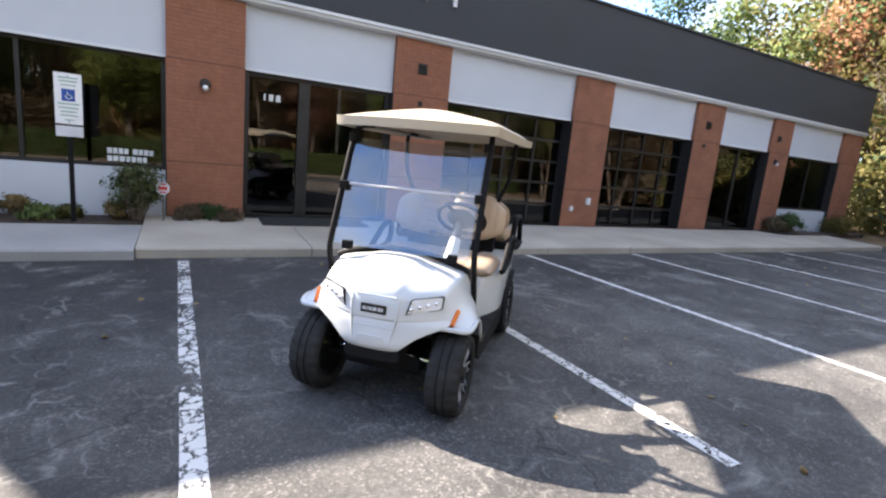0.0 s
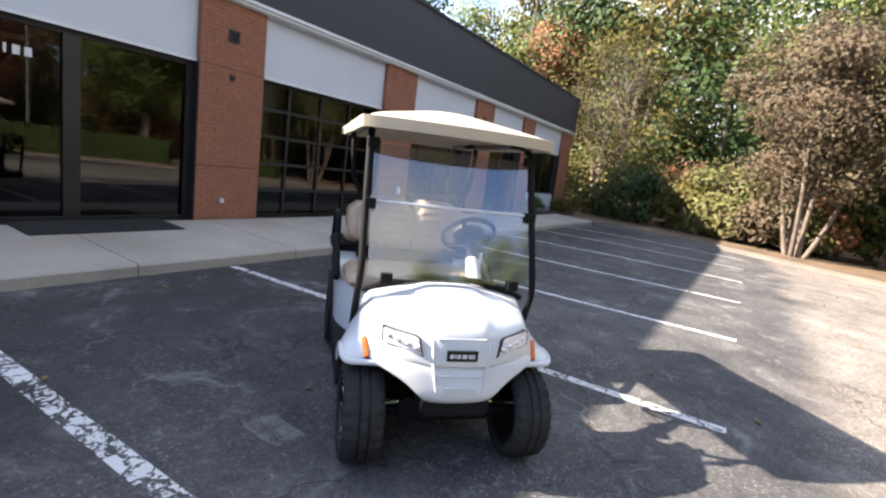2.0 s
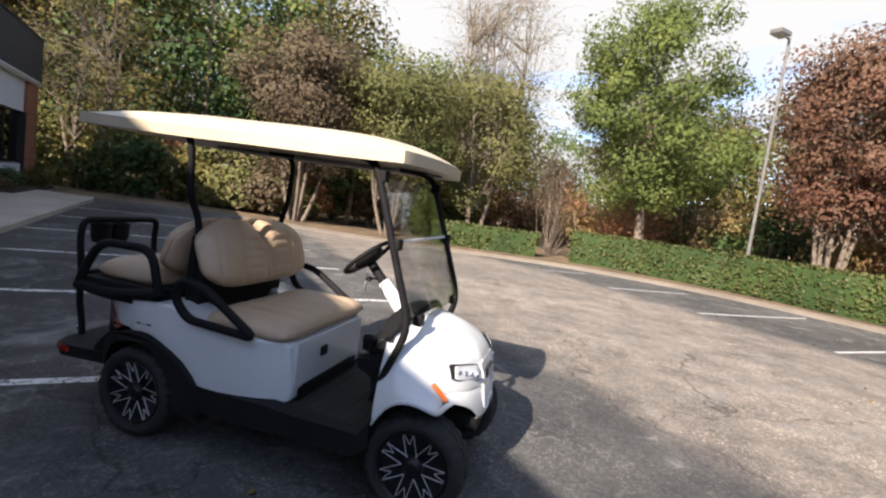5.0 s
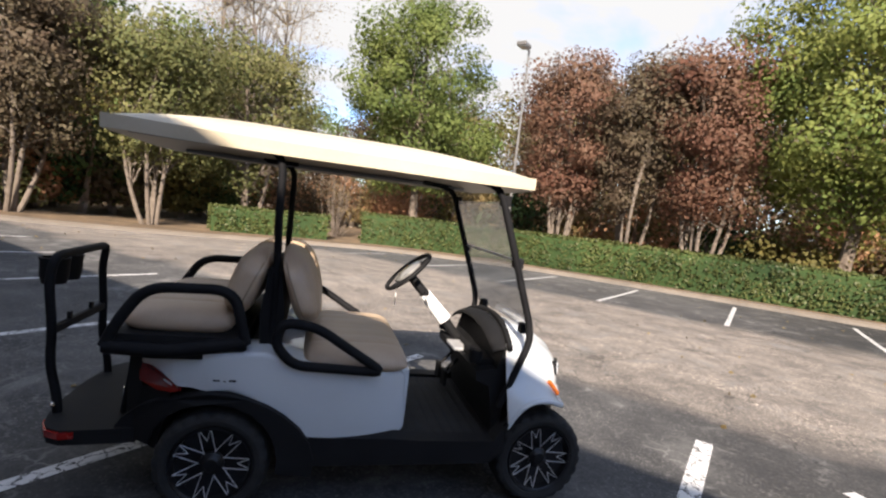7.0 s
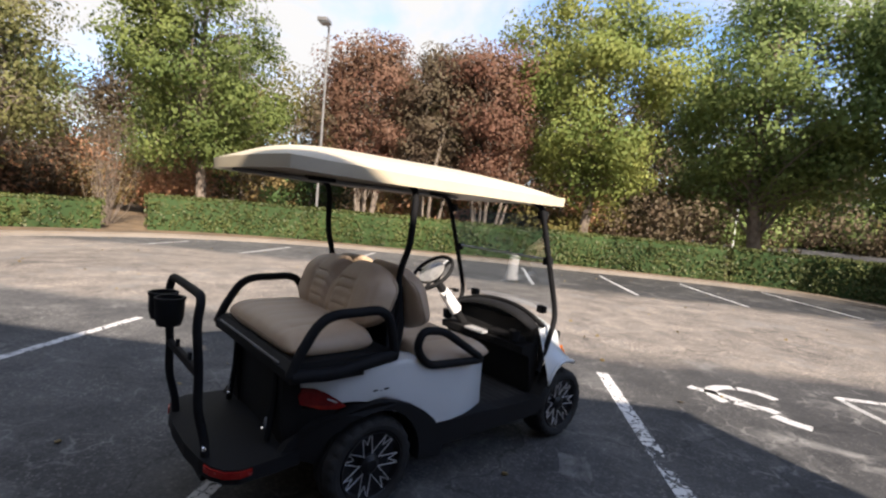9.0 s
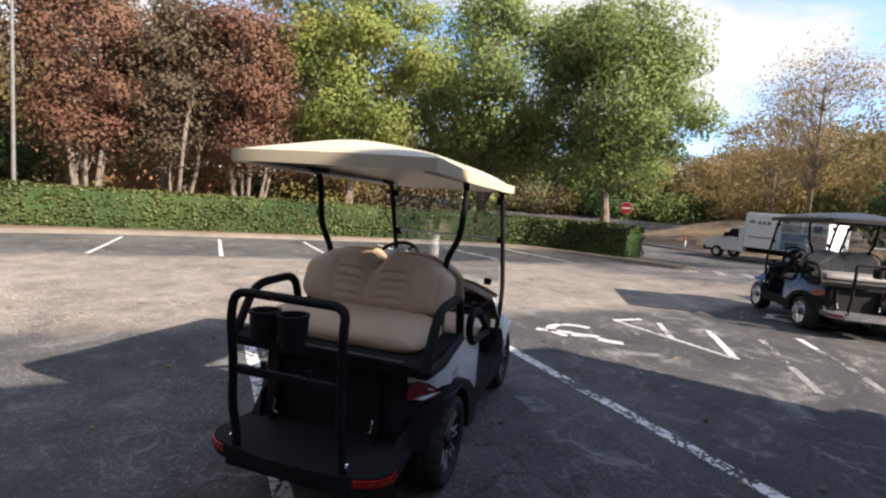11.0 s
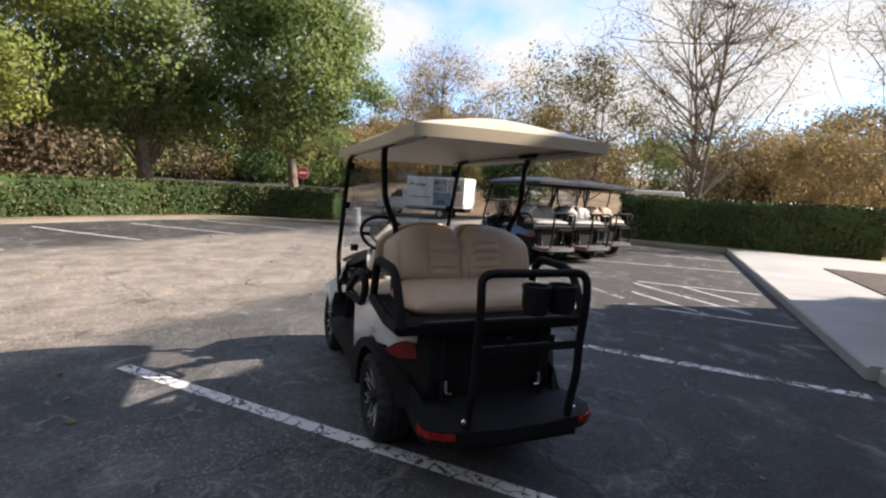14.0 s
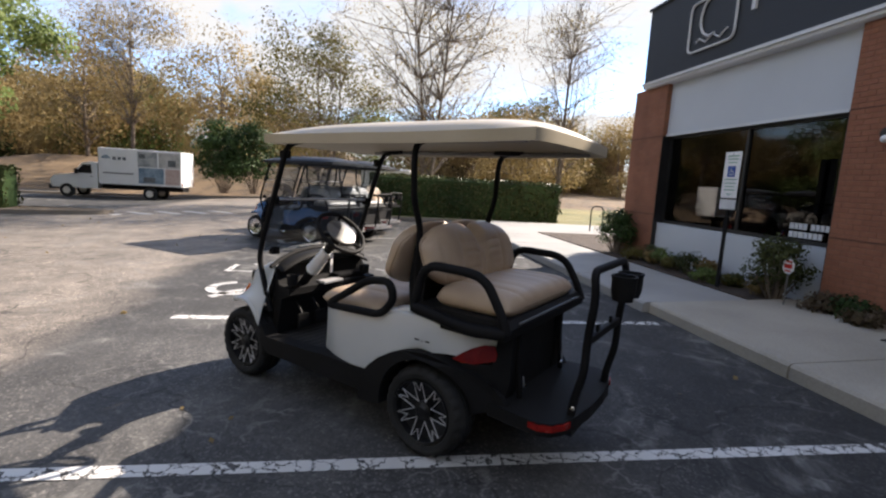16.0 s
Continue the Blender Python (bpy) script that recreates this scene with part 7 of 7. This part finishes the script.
def box_truck(x, y, rz):
    root = tagged(new("box_truck"), "white box truck with blurred pictures on its side", "truck")
    root.matrix_world = pose(x, y, grade(x, y), 0, 0, rz) @ Matrix.Scale(0.9, 4)
    part("cargo_box", boxed(-4.2, -1.05, 0.85, 0.35, 1.05, 2.95), M["truck_white"], root, bevel=0.04)
    bm = bmesh.new()
    prism(bm, [(0.45, 0.55), (0.45, 2.0), (0.75, 2.08), (1.25, 2.0), (1.75, 1.38), (2.75, 1.22), (2.95, 1.0), (2.95, 0.55)], "y", -0.92, 0.92)
    cab = part("cab", bm, M["truck_white"], root, bevel=0.06, segments=3)
    for s in (-1, 1):
        bm = bmesh.new()
        prism(bm, [(0.75, 1.40), (0.78, 1.92), (1.22, 1.90), (1.62, 1.42)], "y", s * 0.915, s * 0.930)
        part("side_window", bm, M["rim"], cab)
        part("mirror", boxed(1.45, s * 0.95, 1.35, 1.55, s * 1.2, 1.65), M["tube"], cab)
        part("door_handle", boxed(0.72, s * 0.915, 1.22, 0.85, s * 0.94, 1.26), M["tube"], cab)
        for a, c in (((-2.86, 1.95, -1.79, 2.83), "photo_grey"), ((-4.12, 1.95, -2.95, 2.83), "photo_pale"), ((-3.22, 0.98, -1.83, 1.90), "photo_blue"), ((-4.12, 0.98, -3.30, 1.90), "photo_rose")):
            part("picture", boxed(a[0], s * 1.05, a[1], a[2], s * 1.056, a[3]), M[c], root, "faded picture panel on the truck's side")
        for a in ((-2.2, 2.45, -1.85, 2.70), (-3.9, 2.05, -3.45, 2.42), (-2.75, 1.05, -2.1, 1.35)):
            part("picture", boxed(a[0], s * 1.0565, a[1], a[2], s * 1.059, a[3]), M["photo_dark"], root)
        bm = bmesh.new()
        prism(bm, [(0.20 - 0.55 * t / 8, 2.34 + 0.20 * math.sin(math.pi * t / 8)) for t in range(9)], "y", s * 1.05, s * 1.056)
        part("logo", bm, M["photo_blue"], root)
        for k in range(3):
            part("text_bar", boxed(-0.62 - 0.27 * k, s * 1.05, 2.28, -0.44 - 0.27 * k, s * 1.056, 2.46), M["photo_dark"], root)
        part("text_bar", boxed(-1.55, s * 1.05, 1.47, 0.10, s * 1.056, 1.54), M["photo_dark"], root)
    bm = bmesh.new()
    prism(bm, [(1.27, 1.99), (1.30, 2.0), (1.77, 1.40), (1.745, 1.39)], "y", -0.82, 0.82)
    part("windshield", bm, M["rim"], cab)
    part("bumper", boxed(2.9, -0.95, 0.42, 3.05, 0.95, 0.66), M["tube"], root, bevel=0.03)
    part("grille", boxed(2.94, -0.6, 0.72, 2.965, 0.6, 0.98), M["tube"], root)
    part("frame_rail", boxed(-4.1, -0.5, 0.55, 0.5, 0.5, 0.86), M["tube"], root)
    for x0, y0 in ((2.1, -0.85), (2.1, 0.85), (-2.4, -0.9), (-2.4, 0.9)):
        w = new("wheel")
        w.parent = root
        w.location = (x0, y0, 0.38)
        bm = bmesh.new()
        lathe(bm, [(0.2, -0.13), (0.34, -0.13), (0.38, -0.09), (0.38, 0.09), (0.34, 0.13), (0.2, 0.13)], 28)
        part("tyre", bm, M["rubber"], w, smooth=True)
        bm = bmesh.new()
        lathe(bm, [(0.0, -0.09), (0.2, -0.12), (0.2, 0.12), (0.0, 0.09)], 20, close=False)
        part("rim", bm, M["alloy"], w)
    part("tail_lamp", boxed(-4.23, -0.98, 0.9, -4.19, -0.85, 1.1), M["redlens"], root)
    part("tail_lamp", boxed(-4.23, 0.85, 0.9, -4.19, 0.98, 1.1), M["redlens"], root)


box_truck(-24.3, -9.9, -90)

# a low brick building far beyond the lawn
root = tagged(new("distant_building"), "low brown brick building beyond the lawn", "building")
root.location = (-62, 24, 0.5)
root.rotation_euler = (0, 0, radians(12))
part("wall", boxed(-6, -14, -1.0, 6, 14, 6.2), M["tan_wall"], root)
part("roof", boxed(-6.3, -14.3, 6.2, 6.3, 14.3, 6.7), M["frame"], root)
for k in range(7):
    w = part("window", boxed(5.99, -12 + 3.6 * k, 1.4, 6.03, -9.8 + 3.6 * k, 3.2), M["rim"], root)
    part("sill", boxed(6.0, -12.05 + 3.6 * k, 1.3, 6.09, -9.75 + 3.6 * k, 1.4), M["trim"], w)
# a pale trailer just showing over the far hedge
root = tagged(new("trailer"), "pale white trailer parked behind the hedge", "trailer")
root.location = (-23.5, 4.8, 0.1)
part("box", boxed(-1.1, -1.35, 0.5, 1.1, 1.35, 1.98), M["truck_white"], root, bevel=0.1, segments=3)
part("chassis", boxed(-0.9, -1.4, 0.36, 0.9, 1.4, 0.5), M["tube"], root)
for y0 in (-0.45, 0.45):
    for x0 in (-1.0, 1.0):
        bm = bmesh.new()
        lathe(bm, [(0.0, -0.1), (0.3, -0.1), (0.33, -0.06), (0.33, 0.06), (0.3, 0.1), (0.0, 0.1)], 20, "x", (x0, y0, 0.31))
        part("tyre", bm, M["rubber"], root)


# ---- single bricks of the two nearest pillars ----
def brick_mesh(w):
    bm = boxed(-w / 2, -0.008, -0.0285, w / 2, 0.003, 0.0285)
    me = bpy.data.meshes.new("brick")
    bmesh.ops.bevel(bm, geom=[e for e in bm.edges if all(v.co.y < 0 for v in e.verts)], offset=0.004, segments=1, affect="EDGES")
    bm.to_mesh(me)
    bm.free()
    me.materials.append(M["brick_piece"])
    return me


def lay_bricks(wall, x0, x1):
    pitch, row = 0.203, 0.0676
    shapes, z, k = {}, 0.27, 0
    while z < BAND - 0.03:
        if z > 0:
            x = x0 + 0.004 - (pitch / 2 if k % 2 else 0)
            while x < x1 - 0.03:
                a, b = max(x, x0 + 0.004), min(x + pitch - 0.01, x1 - 0.004)
                w = round(b - a, 2)
                if w > 0.03:
                    me = shapes.setdefault(w, None) or shapes.update({w: brick_mesh(w)}) or shapes[w]
                    ob = new("brick", me)
                    ob.parent = wall
                    ob.location = ((a + b) / 2, 9.7025, z)
                x += pitch
        z += row
        k += 1


for ob in [o for o in bpy.data.objects if o.name in ("wall_pillar_2", "wall_pillar_3")]:
    lay_bricks(ob, *PILLARS[int(ob.name[-1]) - 1])


# ---- fallen leaves blown over the lot ----
def fallen_leaves(count, seed):
    rng = np.random.default_rng(seed)
    pos = np.stack([rng.uniform(-11, 17, count), rng.uniform(-11, 7.2, count), np.full(count, 0.012)], 1)
    pos[:, 2] += [grade(*p) for p in pos[:, :2]]
    me = leaf_mesh("fallen_leaves", pos, np.full(count, 0.001), count, 0.05, rng, 1.0, 1.2, out=np.tile([0.0, 0.0, 3.0], (count, 1)))
    me.materials.append(M["tan"])
    return tagged(new("fallen_leaves", me), "dry tan leaves scattered over the asphalt", "leaves", kind="stuff")


fallen_leaves(420, 77)
